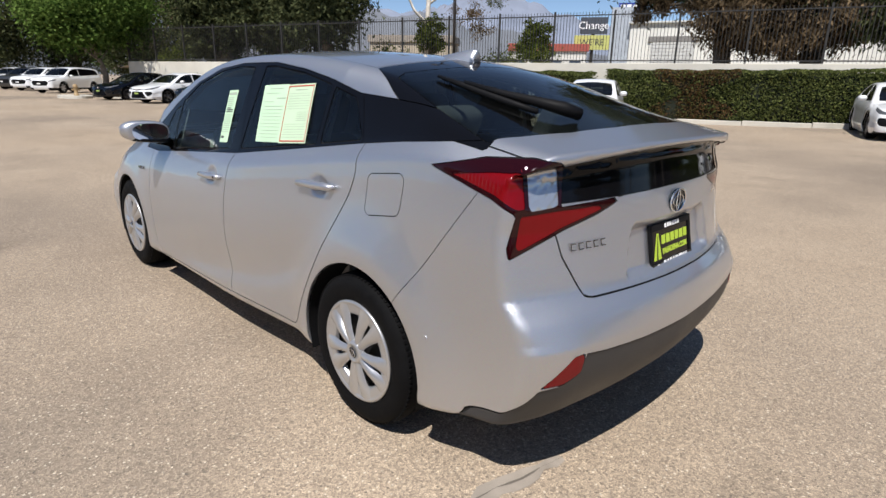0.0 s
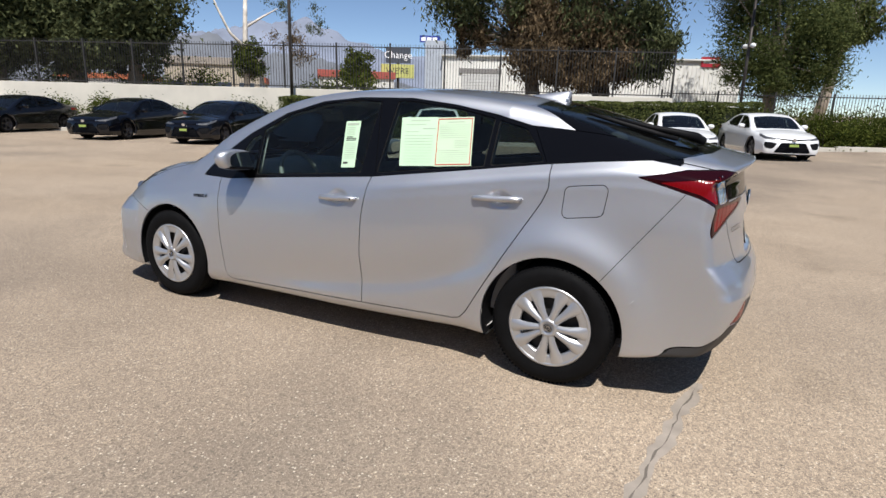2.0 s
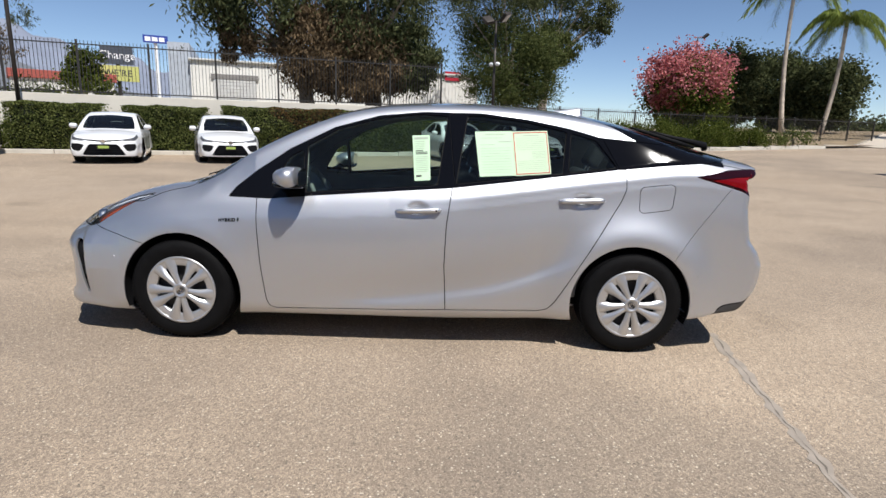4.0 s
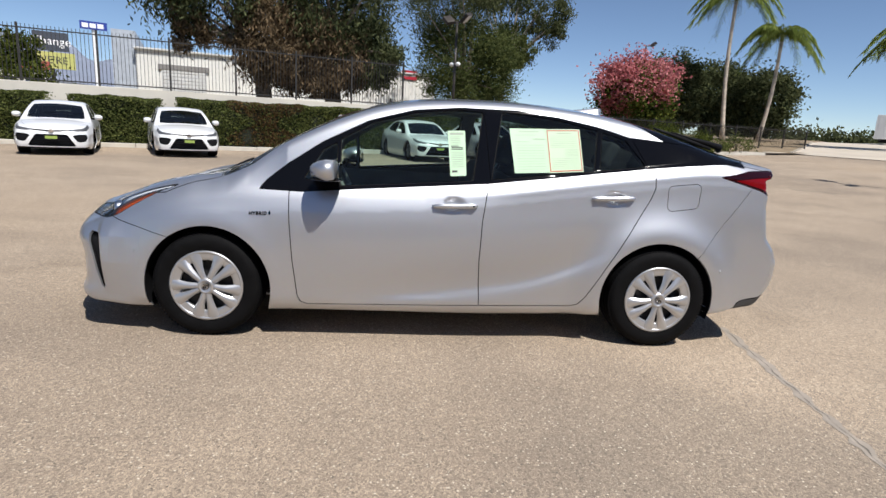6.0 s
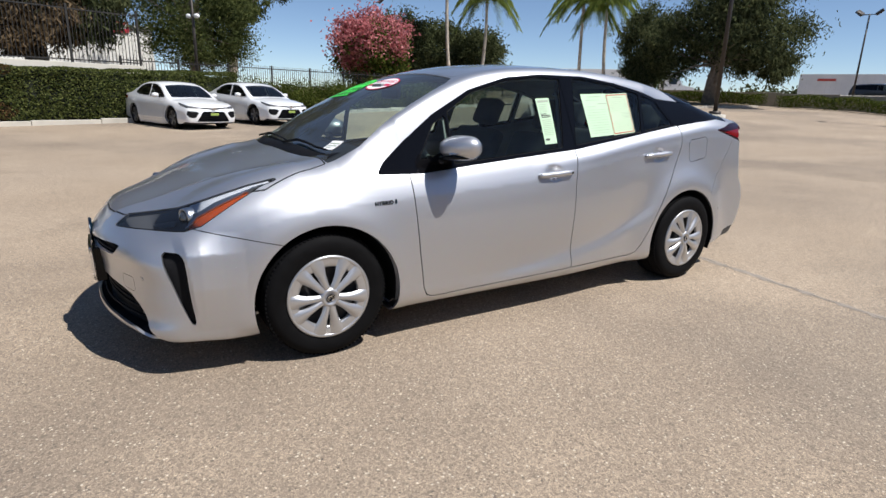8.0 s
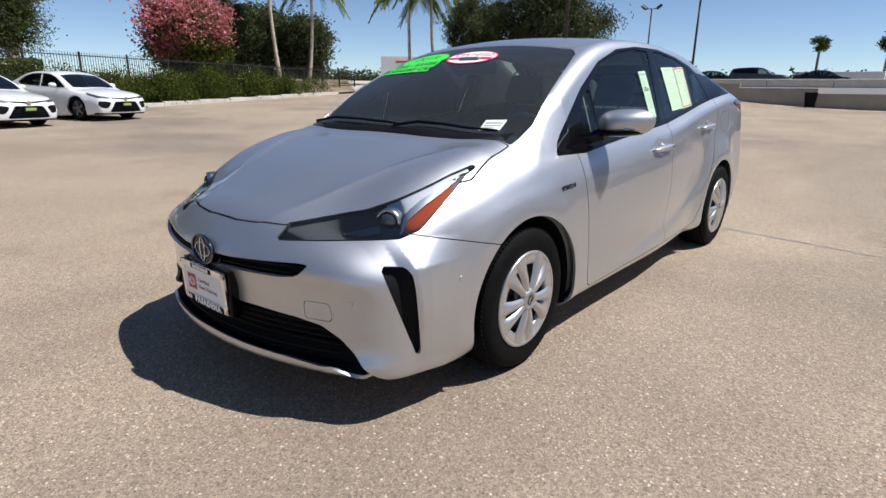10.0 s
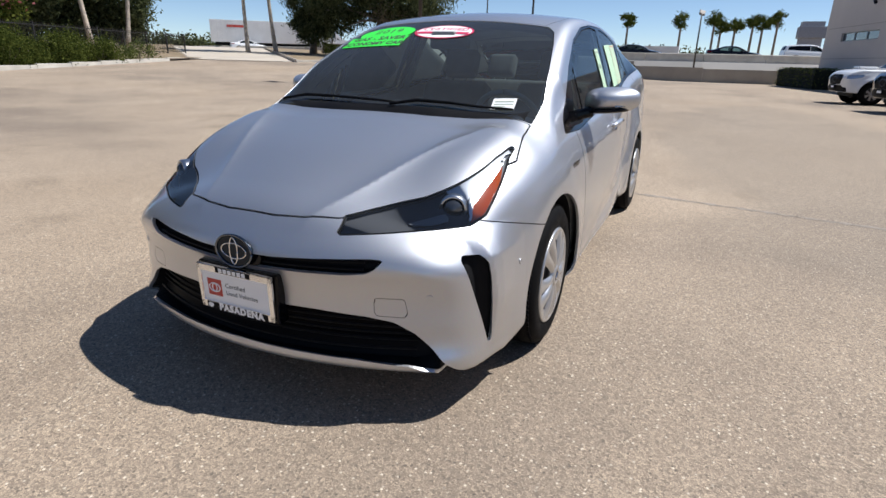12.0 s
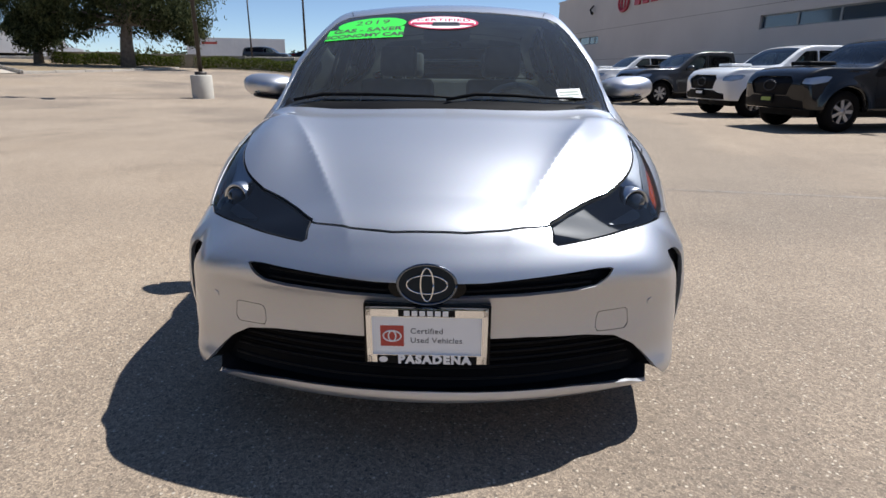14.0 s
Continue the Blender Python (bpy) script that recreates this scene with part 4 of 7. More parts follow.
# number plates
def plate(name, x, z, tilt, toward, face, label):
    """A dealer's plate in a frame, its face towards +x or -x."""
    m = pose(x, 0, z, 90 - tilt, 0, 90 if toward > 0 else -90)
    holder = tagged(new(name), label)
    holder.parent, holder.matrix_basis = car, m
    part("plate_panel", box_bm((-.150, -.070, .0), (.150, .070, .004)), face, holder)
    frame_mat = MATT_BLACK if toward < 0 else CHROME
    for lo, hi in (((-.163, .058, -.004), (.163, .083, .009)), ((-.163, -.083, -.004), (.163, -.056, .009)), ((-.163, -.083, -.004), (-.146, .083, .009)), ((.146, -.083, -.004), (.163, .083, .009))):
        part("plate_frame", box_bm(lo, hi, .003), frame_mat, holder, "slim plate frame")
    if toward > 0:
        part("frame_strip", box_bm((-.075, .061, .009), (.075, .080, .0105)), MATT_BLACK, holder)
        part("frame_strip", box_bm((-.135, -.081, .009), (.135, -.058, .0105)), MATT_BLACK, holder)
    else:
        part("frame_edge", box_bm((-.160, -.081, .009), (.160, -.059, .0105)), shader("frame_black", (.01, .01, .01), .3), holder)
    lettering("frame_lettering", "PASADENA", .034, PAPER_WHITE, holder, pose(.020, -.070, .0112), .0004, 1.22, .0022)
    bars = bmesh.new()
    for i in range(6):
        box(bars, (-.060 + i * .0205, .063, .0105), (-.045 + i * .0205, .078, .0115))
    part("frame_name", bars, PAPER_WHITE, holder, "maker's name as white bars")
    disc = part("frame_mark", slab(bmesh.new(), oval(-.118, -.070, .012, .009, 20), .0105, .0115, "xy"), PAPER_WHITE, holder)
    return holder


rp = plate("rear_plate", -2.158, .772, 11, -1, GLOSS_BLACK, "black dealer plate with yellow-green print")
bm = bmesh.new()
for i in range(6):
    box(bm, (-.075 + i * .036, .004, .004), (-.047 + i * .036, .036, .0052))
part("plate_print", bm, NEON_YELLOW, rp, "yellow-green name bars")
lettering("plate_lettering", "PASADENA.COM", .027, NEON_YELLOW, rp, pose(.030, -.024, .0046), .0003, .98, .0016)
bm = bmesh.new()
slab(bm, [(-.140, -.048), (-.082, -.048), (-.098, .048), (-.110, .048)], .004, .0052, "xy")
part("road_mark", bm, NEON_YELLOW, rp, "yellow-green road shape")
part("road_line", slab(bmesh.new(), [(-.120, -.048), (-.110, -.048), (-.104, .040), (-.106, .040)], .0052, .006, "xy"), GLOSS_BLACK, rp)
fp = plate("front_plate", 2.306, .416, -3, 1, PAPER_WHITE, "white dealer plate reading Certified Used Vehicles")
part("red_square", box_bm((-.125, -.032, .004), (-.062, .030, .005)), RED_INK, fp)
part("mark_ring", tube(bmesh.new(), [(-.0935 + .024 * math.cos(a), -.001 + .016 * math.sin(a), .0055) for a in np.linspace(0, 2 * math.pi, 25)], .0022, 6), PAPER_WHITE, fp)
part("mark_ring", tube(bmesh.new(), [(-.0935 + .010 * math.cos(a), -.001 + .015 * math.sin(a), .0055) for a in np.linspace(0, 2 * math.pi, 25)], .002, 6), PAPER_WHITE, fp)
lettering("plate_lettering", "Certified", .0235, INK, fp, pose(-.045, .014, .0046), .0002, 1.05, .0, "LEFT")
lettering("plate_lettering", "Used Vehicles", .0235, INK, fp, pose(-.045, -.014, .0046), .0002, 1.05, .0, "LEFT")
part("plate_bracket", box_bm((2.25, -.172, .325), (2.300, .172, .502), .006), GLOSS_BLACK, car)

# papers on the side glass
m_l = sheet_map((-.035, .765, 1.000), (-.129, .764, 1.007), (-.012, .67, 1.260), (-.115, .67, 1.266), inset=-.001)
window_label = stuck("window_label", flat(0, 0, 1, 1), m_l, PAPER, car, "tall pale window label")
stuck("label_print", flat_bars([(.1, .9, .93, .05)], .0008), m_l, FAINT_INK, window_label)
stuck("label_print", flat_bars([(.15, .85, .62, .022), (.15, .85, .585, .02), (.15, .6, .655, .02), (.12, .45, .1, .045)], .0008), m_l, INK, window_label)
stuck("label_print", flat_bars([(.12, .88, v, .012) for v in np.linspace(.2, .52, 9)] + [(.12, .7, v, .012) for v in np.linspace(.70, .86, 5)], .0008), m_l, FAINT_INK, window_label)
m_a = sheet_map((-.419, .751, 1.035), (-.635, .742, 1.048), (-.383, .66, 1.294), (-.605, .655, 1.304), inset=-.001)
window_form = stuck("window_form", flat(0, 0, 1, 1), m_a, PAPER, car, "pale green form on the rear window")
stuck("form_print", flat_bars([(.1, .9, v, .006) for v in np.linspace(.08, .62, 10)] + [(.25, .8, .93, .012), (.12, .7, .85, .008), (.6, .95, .76, .016), (.1, .5, .70, .008)], .0008, ), m_a, FAINT_INK, window_form)
m_b = sheet_map((-.630, .742, 1.044), (-.842, .732, 1.062), (-.603, .655, 1.300), (-.815, .646, 1.311), inset=-.0025)
window_notice = stuck("window_notice", flat(0, 0, 1, 1), m_b, PAPER_CREAM, car, "cream notice with a red border")
for v in (.035, .965):
    stuck("notice_border", flat_bars([(.03 + k * .157, .19 + k * .157, v, .02) for k in range(6)], .0012), m_b, RED_INK, window_notice)
for u in (.03, .948):
    stuck("notice_border", flat_bars([(u, u + .022, .08 + k * .07, .071) for k in range(13)], .0012), m_b, RED_INK, window_notice)
stuck("notice_print", flat_bars([(.3, .75, .90, .014)] + [(.1, .9, v, .005) for v in np.linspace(.10, .32, 6)] + [(.52, .9, v, .006) for v in np.linspace(.38, .52, 5)] + [(.1, .9, v, .005) for v in np.linspace(.58, .84, 7)], .0008), m_b, FAINT_INK, window_notice)

# stickers on the windscreen
m_g = sheet_map((.80, -.590, 1.24), (.815, -.205, 1.25), (.53, -.575, 1.33), (.535, -.205, 1.365), inset=-.001)
green = stuck("green_sticker", flat(.0, .0, 1, .46, 0, 8, 3), m_g, NEON, car, "bright green sticker reading 2019 gas-saver economy car")
stuck("year_oval", flat_oval(.55, .62, .46, .34, .0006), m_g, NEON, green)
stuck_words("sticker_lettering", "2019", .085, .55, .70, m_g, INK, green, .0, 1.1, .0012)
stuck_words("sticker_lettering", "GAS - SAVER", .062, .52, .355, m_g, INK, green, .0015, 1.0, .0012)
stuck_words("sticker_lettering", "ECONOMY CAR", .056, .50, .12, m_g, INK, green, .0015, .97, .0012)
m_r = sheet_map((.735, -.195, 1.29), (.745, .160, 1.29), (.555, -.190, 1.36), (.565, .160, 1.36), inset=-.001)
red = stuck("red_sticker", flat_oval(.5, .5, .5, .5), m_r, STICKER_RED, car, "red and white oval sticker reading certified")
stuck("sticker_face", flat_oval(.5, .5, .465, .45, .0006), m_r, PAPER_WHITE, red)
stuck("sticker_band", flat(.06, .30, .94, .46, .0026, 14, 4), m_r, STICKER_RED, red)
stuck_words("sticker_lettering", "CERTIFIED", .055, .5, .66, m_r, STICKER_RED, red, .001, 1.1, .0014)
m_w = sheet_map((1.242, .490, .98), (1.222, .592, .984), (1.172, .482, 1.02), (1.153, .585, 1.025), inset=-.001)
card = stuck("stock_card", flat(0, 0, 1, 1), m_w, PAPER_WHITE, car, "white stock card in the corner of the windscreen")
stuck("card_print", flat_bars([(.1, .9, .7, .12), (.1, .9, .45, .10), (.1, .6, .25, .08)], .0008), m_w, FAINT_INK, card)

# sensors and small fittings
for s in (1, -1):
    for p in ((2.129, .645 * s, .455),):
        q, n = project([p])
        part("parking_sensor", turned(bmesh.new(), [(.011, .0), (.011, .002), (.004, .003), (.001, .003)], 20, "z", look(q[0], q[0] - n[0])), SILVER, car)
    for p in ((-1.735, .85 * s, .50), (1.765, .84 * s, .50)):
        q, n = project([p])
        part("side_sensor", turned(bmesh.new(), [(.010, .0), (.010, .0025), (.001, .0025)], 20, "z", look(q[0], q[0] - n[0])), SILVER, car)

# cabin
def seat(x, y, w, parent, name, back=24, rest=True):
    at = pose(x, y, 0)
    base = part(name, box_bm((-.26, -w / 2, .36), (.28, w / 2, .52), .06, at), CLOTH, parent, "dark cloth seat")
    tilt = at @ Matrix.Translation((-.24, 0, .46)) @ Matrix.Rotation(radians(-back), 4, "Y")
    bm = bmesh.new()
    box(bm, (-.07, -w / 2, 0), (.07, w / 2, .62), .055, 3, tilt)
    part("seat_back", smooth(bm, 40), CLOTH, base)
    for hy in ((0,) if w < .8 else (-w * .30, w * .30)):
        bm = bmesh.new()
        box(bm, (-.05, hy - .125, .66), (.05, hy + .125, .86), .04, 3, tilt)
        part("headrest", smooth(bm, 40), CLOTH, base)
        bm = bmesh.new()
        for d in (-.05, .05):
            tube(bm, [tilt @ Vector((0, hy + d, .58)), tilt @ Vector((0, hy + d, .70))], .007, 6)
        part("headrest_post", bm, CHROME, base)
    return base


for y in (.36, -.36):
    seat(.12, y, .50, car, "front_seat")
seat(-.78, 0, 1.24, car, "rear_seat", 27)
bm = bmesh.new()
dash_rows = []
for x, z in ((1.20, .90), (1.05, .955), (.86, .950), (.78, .90), (.74, .80), (.76, .60)):
    dash_rows.append([bm.verts.new((x, y, z - .05 * (y / .7) ** 2)) for y in np.linspace(-.66, .66, 13)])
for a, b in zip(dash_rows, dash_rows[1:]):
    for i in range(12):
        bm.faces.new((a[i], a[i + 1], b[i + 1], b[i]))
part("dashboard", smooth(bm), DASH, car, "dark dashboard")
sw = pose(.60, .36, .86, 0, -64, 0)
wheel_rim = part("steering_wheel", smooth(tube(bmesh.new(), [sw @ Vector((.185 * math.cos(a), .185 * math.sin(a), 0)) for a in np.linspace(0, 2 * math.pi, 33)], .016, 8)), DASH, car, "black steering wheel")
for a in (0, 180, 270):
    part("wheel_spoke", tube(bmesh.new(), [sw @ Vector((0, 0, -.02)), sw @ (Matrix.Rotation(radians(a - 90), 3, "Z") @ Vector((.18, 0, 0)))], [.03, .014], 8), DASH, wheel_rim)
part("rear_view_mirror", box_bm((.585, -.12, 1.235), (.615, .12, 1.30), .02), DASH, car, "black interior mirror")
part("camera_housing", box_bm((.56, -.07, 1.29), (.70, .07, 1.325), .015), DASH, car)
part("parcel_shelf", box_bm((-1.75, -.58, .88), (-1.20, .58, .91), .01), LINING, car)
part("centre_console", box_bm((.0, -.11, .30), (.80, .11, .62), .03), DASH, car)
# inner door cards with a grey arm rest
for s in (1, -1):
    for x0, x1 in ((-.22, .80), (-1.12, -.27)):
        part("door_card", box_bm((x0, .70 * s - .02, .30), (x1, .70 * s + .02, .90), .015), LINING, car)


# ---- ground ----
def rise(x, y):
    """The lot lies level round the car and rises gently to the south-west, up to the road."""
    s = (-.707 * x - .707 * y - 12) / 2
    level = min(1, max(0, (-y - 1) / 18))
    return level * level * (3 - 2 * level) * min(.064 * (math.log1p(math.exp(s)) if s < 30 else s), 1.9 + .0004 * max(s, 0))


def asphalt():
    m = shader("worn_asphalt", (.3, .25, .19), .92)
    at = place(m)
    base = ramp(m, cloud(m, 2.6, 6, .6, at), (.25, (.300, .254, .212)), (.5, (.365, .312, .262)), (.75, (.420, .362, .306)))
    broad = ramp(m, cloud(m, 7.5, 4, .6, at), (.36, (.56, .56, .58)), (.50, (1, 1, 1)), (.70, (1.0, .97, .92)))
    base = mix(m, .9, base, broad, "MULTIPLY")
    scuff = ramp(m, cloud(m, .9, 6, .68, node(m, "Mapping", [(at, "Vector")], Scale=(.35, 1.7, 1), Rotation=(0, 0, .6)).outputs[0]), (.60, grey(0)), (.72, grey(.35)))
    base = mix(m, scuff, base, (.50, .45, .39))
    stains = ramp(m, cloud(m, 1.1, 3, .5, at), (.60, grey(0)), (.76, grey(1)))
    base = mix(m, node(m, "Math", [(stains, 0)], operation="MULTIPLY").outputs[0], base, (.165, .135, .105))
    # a greyer driving lane north-west of the car, with a ragged edge
    lane = node(m, "VectorMath", [(node(m, "Mapping", [(at, "Vector")], Location=(.95, -1.15, 0), Scale=(.105, .45, 0)).outputs[0], 0)], operation="LENGTH")
    ragged = node(m, "Math", [(lane.outputs["Value"], 0), (cloud(m, 2.2, 5, .6, at), 1)], operation="ADD")
    ragged = node(m, "Math", [(ragged.outputs[0], 0)], operation="MULTIPLY")
    ragged.inputs[1].default_value = .5
    base = mix(m, ramp(m, ragged.outputs[0], (.65, grey(.50)), (.74, grey(0))), base, (.235, .212, .190))
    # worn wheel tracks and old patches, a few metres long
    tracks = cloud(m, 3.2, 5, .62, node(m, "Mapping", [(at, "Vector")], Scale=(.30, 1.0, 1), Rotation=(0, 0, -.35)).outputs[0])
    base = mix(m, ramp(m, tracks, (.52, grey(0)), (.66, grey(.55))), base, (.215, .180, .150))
    stones = node(m, "TexVoronoi", [(at, "Vector")], Scale=125)
    tone = ramp(m, stones.outputs["Color"], (.0, (.06, .045, .035)), (.30, (.36, .31, .25)), (.7, (.60, .54, .45)), (1, (.88, .80, .67)))
    base = mix(m, .72, base, tone, "OVERLAY")
    grit = node(m, "TexVoronoi", [(at, "Vector")], Scale=260)
    base = mix(m, ramp(m, grit.outputs["Distance"], (.36, grey(0)), (.62, grey(.55))), base, (.085, .070, .058))
    specks = node(m, "TexVoronoi", [(at, "Vector")], Scale=62)
    spot = ramp(m, specks.outputs["Distance"], (.20, grey(1)), (.34, grey(0)))
    pick = node(m, "SeparateColor", [(specks.outputs["Color"], "Color")])
    dark_pick = mix(m, 1.0, spot, ramp(m, pick.outputs[0], (.82, grey(0)), (.88, grey(.9))), "MULTIPLY")
    pale_pick = mix(m, 1.0, spot, ramp(m, pick.outputs[1], (.78, grey(0)), (.86, grey(.60))), "MULTIPLY")
    base = mix(m, dark_pick, base, (.075, .062, .052))
    base = mix(m, pale_pick, base, (.66, .585, .48))
    base = mix(m, ramp(m, cloud(m, .035, 3, .6, at), (.35, grey(.30)), (.6, grey(0))), base, (.17, .14, .11))
    fine = cloud(m, .006, 2, .6, at)
    base = mix(m, ramp(m, fine, (.56, grey(0)), (.70, grey(.45))), base, (.055, .045, .038))
    base = mix(m, 1.0, base, (1.30, 1.29, 1.255), "MULTIPLY")
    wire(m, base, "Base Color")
    rough_h = mix(m, .5, stones.outputs["Distance"], fine)
    bump(m, rough_h, .45, .006)
    return m


ASPHALT = asphalt()
math_node = [n for n in ASPHALT.node_tree.nodes if n.type == "MATH"][0]
math_node.inputs[1].default_value = .6
steps = [-2600, -1200, -600, -300, -160, -110, -84, -70, -62] + [-56 + 3 * i for i in range(36)] + [56, 66, 84, 110, 160, 300, 600, 1200, 2600]
bm = bmesh.new()
grid = [[bm.verts.new((x, y, rise(x, y))) for y in steps] for x in steps]
for i in range(len(steps) - 1):
    for j in range(len(steps) - 1):
        bm.faces.new((grid[i][j], grid[i + 1][j], grid[i + 1][j + 1], grid[i][j + 1]))
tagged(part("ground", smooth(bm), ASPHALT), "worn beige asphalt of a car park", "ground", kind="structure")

# an old joint and an oil-dark repair in the asphalt
SEAM = shader("joint_tar", (.13, .11, .09), .9)
SEAM_EDGE = worn("worn_joint_edge", (.30, .258, .215), .92, 0, .12, .18, .3, .006)


def strip(name, points, width, material, label, category, lift=.003, kind="structure"):
    bm = bmesh.new()
    pts = [Vector((x, y, 0)) for x, y in points]
    rows = []
    for i, p in enumerate(pts):
        way = (pts[min(i + 1, len(pts) - 1)] - pts[max(i - 1, 0)]).normalized()
        n = Vector((-way.y, way.x, 0)) * (width[i] if isinstance(width, (list, tuple)) else width) / 2
        rows.append([bm.verts.new((*(p + k * n).xy, rise(*(p + k * n).xy) + lift)) for k in (1, -1)])
    for a, b in zip(rows, rows[1:]):
        bm.faces.new((a[0], a[1], b[1], b[0]))
    return tagged(part(name, bm, material), label, category, kind=kind)


random.seed(4)
joint_line = [(-2.05 + .0075 * i + random.uniform(-.010, .010), .45 + .05 * i) for i in range(72)]
strip("asphalt_joint", joint_line, [random.uniform(.03, .09) for _ in joint_line], SEAM_EDGE, "worn stained joint across the asphalt", "joint", .002)
strip("joint_crack", joint_line, [max(.0008, random.uniform(-.010, .012)) for _ in joint_line], SEAM, "broken dark crack along the joint", "joint", .003)
strip("asphalt_joint", [(-14.2, -9.4), (-13.2, -9.7), (-12.5, -9.9), (-11.6, -10.7), (-10.9, -11.2)], .10, SEAM, "dark tar patch in the asphalt", "joint")

# ---- edge of the lot: kerb, hedges, wall and fence ----
ROW_O, ROW_A, ROW_N = Vector((0, -19.75)), Vector((.939, .343)), Vector((.343, -.939))


def row(s, off, z=0.0):
    """A place along the hedge row: s along it, off behind the kerb."""
    p = ROW_O + ROW_A * s + ROW_N * off
    return Vector((p.x, p.y, z))


ROW_M = Matrix(((ROW_A.x, -ROW_N.x, 0, ROW_O.x), (ROW_A.y, -ROW_N.y, 0, ROW_O.y), (0, 0, 1, 0), (0, 0, 0, 1)))
CONCRETE = worn("old_concrete", (.52, .49, .43), .9, 0, .8, .16, .3, .01)
WALL_PAINT = worn("cream_wall_render", (.62, .58, .50), .9, 0, 1.2, .10, .25, .02)
kerb = bmesh.new()
for i in range(29):
    s0, s1 = -22 + i * 2.0, -22 + i * 2.0 + 1.985
    z0 = rise(*row(s0, 0).xy)
    box(kerb, (s0, -.16, z0 - .1), (s1, .0, z0 + .14), .02, 2, ROW_M)
tagged(part("kerb", kerb, CONCRETE), "pale concrete kerb along the planting strip", "kerb", kind="structure")
SOIL = worn("dry_soil", (.16, .115, .075), .95, 0, .5, .3, .6, .03)
bm = bmesh.new()
cells = [[bm.verts.new((*row(s, o).xy, rise(*row(s, o).xy) + .11)) for o in (0.0, 2.4, 8.0, 14.0)] for s in range(-26, -1, 3)] + [[bm.verts.new((*row(s, o).xy, rise(*row(s, o).xy) + .11)) for o in (0.0, 2.2, 2.21, 2.22)] for s in range(-1, 38, 3)]
for a, b in zip(cells, cells[1:]):
    for i in range(3):
        bm.faces.new((a[i], b[i], b[i + 1], a[i + 1]))
tagged(part("planting_strip", bm, SOIL), "dry soil strip behind the kerb", "soil", kind="structure")
part_wall = tagged(part("wall_north", box(bmesh.new(), (-.6, -2.45, -.3), (37, -2.2, 2.05), .01, 1, ROW_M), WALL_PAINT), "cream rendered retaining wall", "wall", kind="structure")
bm = bmesh.new()
FAR_O, FAR_A = row(36.95, 2.32), Vector((.96, -.28, 0))
FAR_M = Matrix(((FAR_A.x, -FAR_A.y, 0, FAR_O.x), (FAR_A.y, FAR_A.x, 0, FAR_O.y), (0, 0, 1, 0), (0, 0, 0, 1)))
tagged(part("wall_far", box_bm((0, -.125, -.3), (48, .125, 2.05), .01, FAR_M), WALL_PAINT), "cream rendered wall behind the parked cars", "wall", kind="structure")
for a, b, c, d in (((-.6, 2.4), (36.95, 2.4), (60, 160), (-9, 160)), ((36.96, 2.4), (82, 33), (90, 160), (60.01, 160))):
    bm.faces.new([bm.verts.new(row(*q, 1.95)) for q in (a, b, c, d)])
tagged(part("ground_upper", bm, worn("dry_verge", (.22, .18, .12), .95, 0, 3, .3)), "dry ground above the retaining wall", "ground", kind="structure")
bm = bmesh.new()
bm.faces.new([bm.verts.new(row(*q)) for q in ((-.6, 2.45, -.5), (-.6, 2.45, 1.95), (-9, 160, 1.95), (-9, 160, -.5))])
tagged(part("bank_end", bm, WALL_PAINT), "end of the raised bank", "wall", kind="structure")

IRON = worn("dark_fence_iron", (.035, .033, .031), .6, .3, .2, .2)


def fence(name, s0, s1, off, base, top, pitch, label, ROW_M=ROW_M):
    """Iron railings in panels of about 2.4 m between posts."""
    f = thing(name, label, "fence")
    far = bmesh.new() if pitch > .15 else None
    n = max(1, round((s1 - s0) / 2.4))
    for i in range(n + 1):
        s = s0 + (s1 - s0) * i / n
        b = base if base is not None else rise(*row(s, off).xy) + .1
        part("post", box_bm((s - .035, -off - .035, b), (s + .035, -off + .035, top + .04), 0, ROW_M), IRON, f)
    for i in range(n):
        a, e = s0 + (s1 - s0) * i / n, s0 + (s1 - s0) * (i + 1) / n
        b = base if base is not None else rise(*row(a, off).xy) + .12
        for z in (b + .10, top - .12):
            part("rail", box_bm((a, -off - .018, z - .02), (e, -off + .018, z + .02), 0, ROW_M), IRON, f)
        k = int((e - a) / pitch)
        for j in range(1, k + 1):
            s = a + (e - a) * j / (k + 1)
            m = ROW_M @ Matrix.Translation((s, -off, (b + top) / 2 + .02)) @ Matrix.Diagonal((.016, .016, top - b - .02, 1))
            if far is not None:
                bmesh.ops.create_cube(far, size=1, matrix=m)
            else:
                dress("picket", PICKET, None, f).matrix_basis = m
    if far is not None:
        tagged(part("far_pickets", far, IRON, f), "many thin dark pickets", kind="stuff")
    return f


cube = bmesh.new()
bmesh.ops.create_cube(cube, size=1)
PICKET = bpy.data.meshes.new("picket")
cube.to_mesh(PICKET)
PICKET.materials.append(IRON)
fence("iron_fence", .1, 47.5, 0, 2.05, 3.95, .16, "tall dark iron railings on the far wall", FAR_M)
fence("iron_fence", -.55, 37, 2.32, 2.05, 3.95, .125, "tall dark iron railings on the retaining wall")
fence("iron_fence", -32, -.7, 4.4, None, 2.45, .13, "low dark iron railings behind the shrubs")


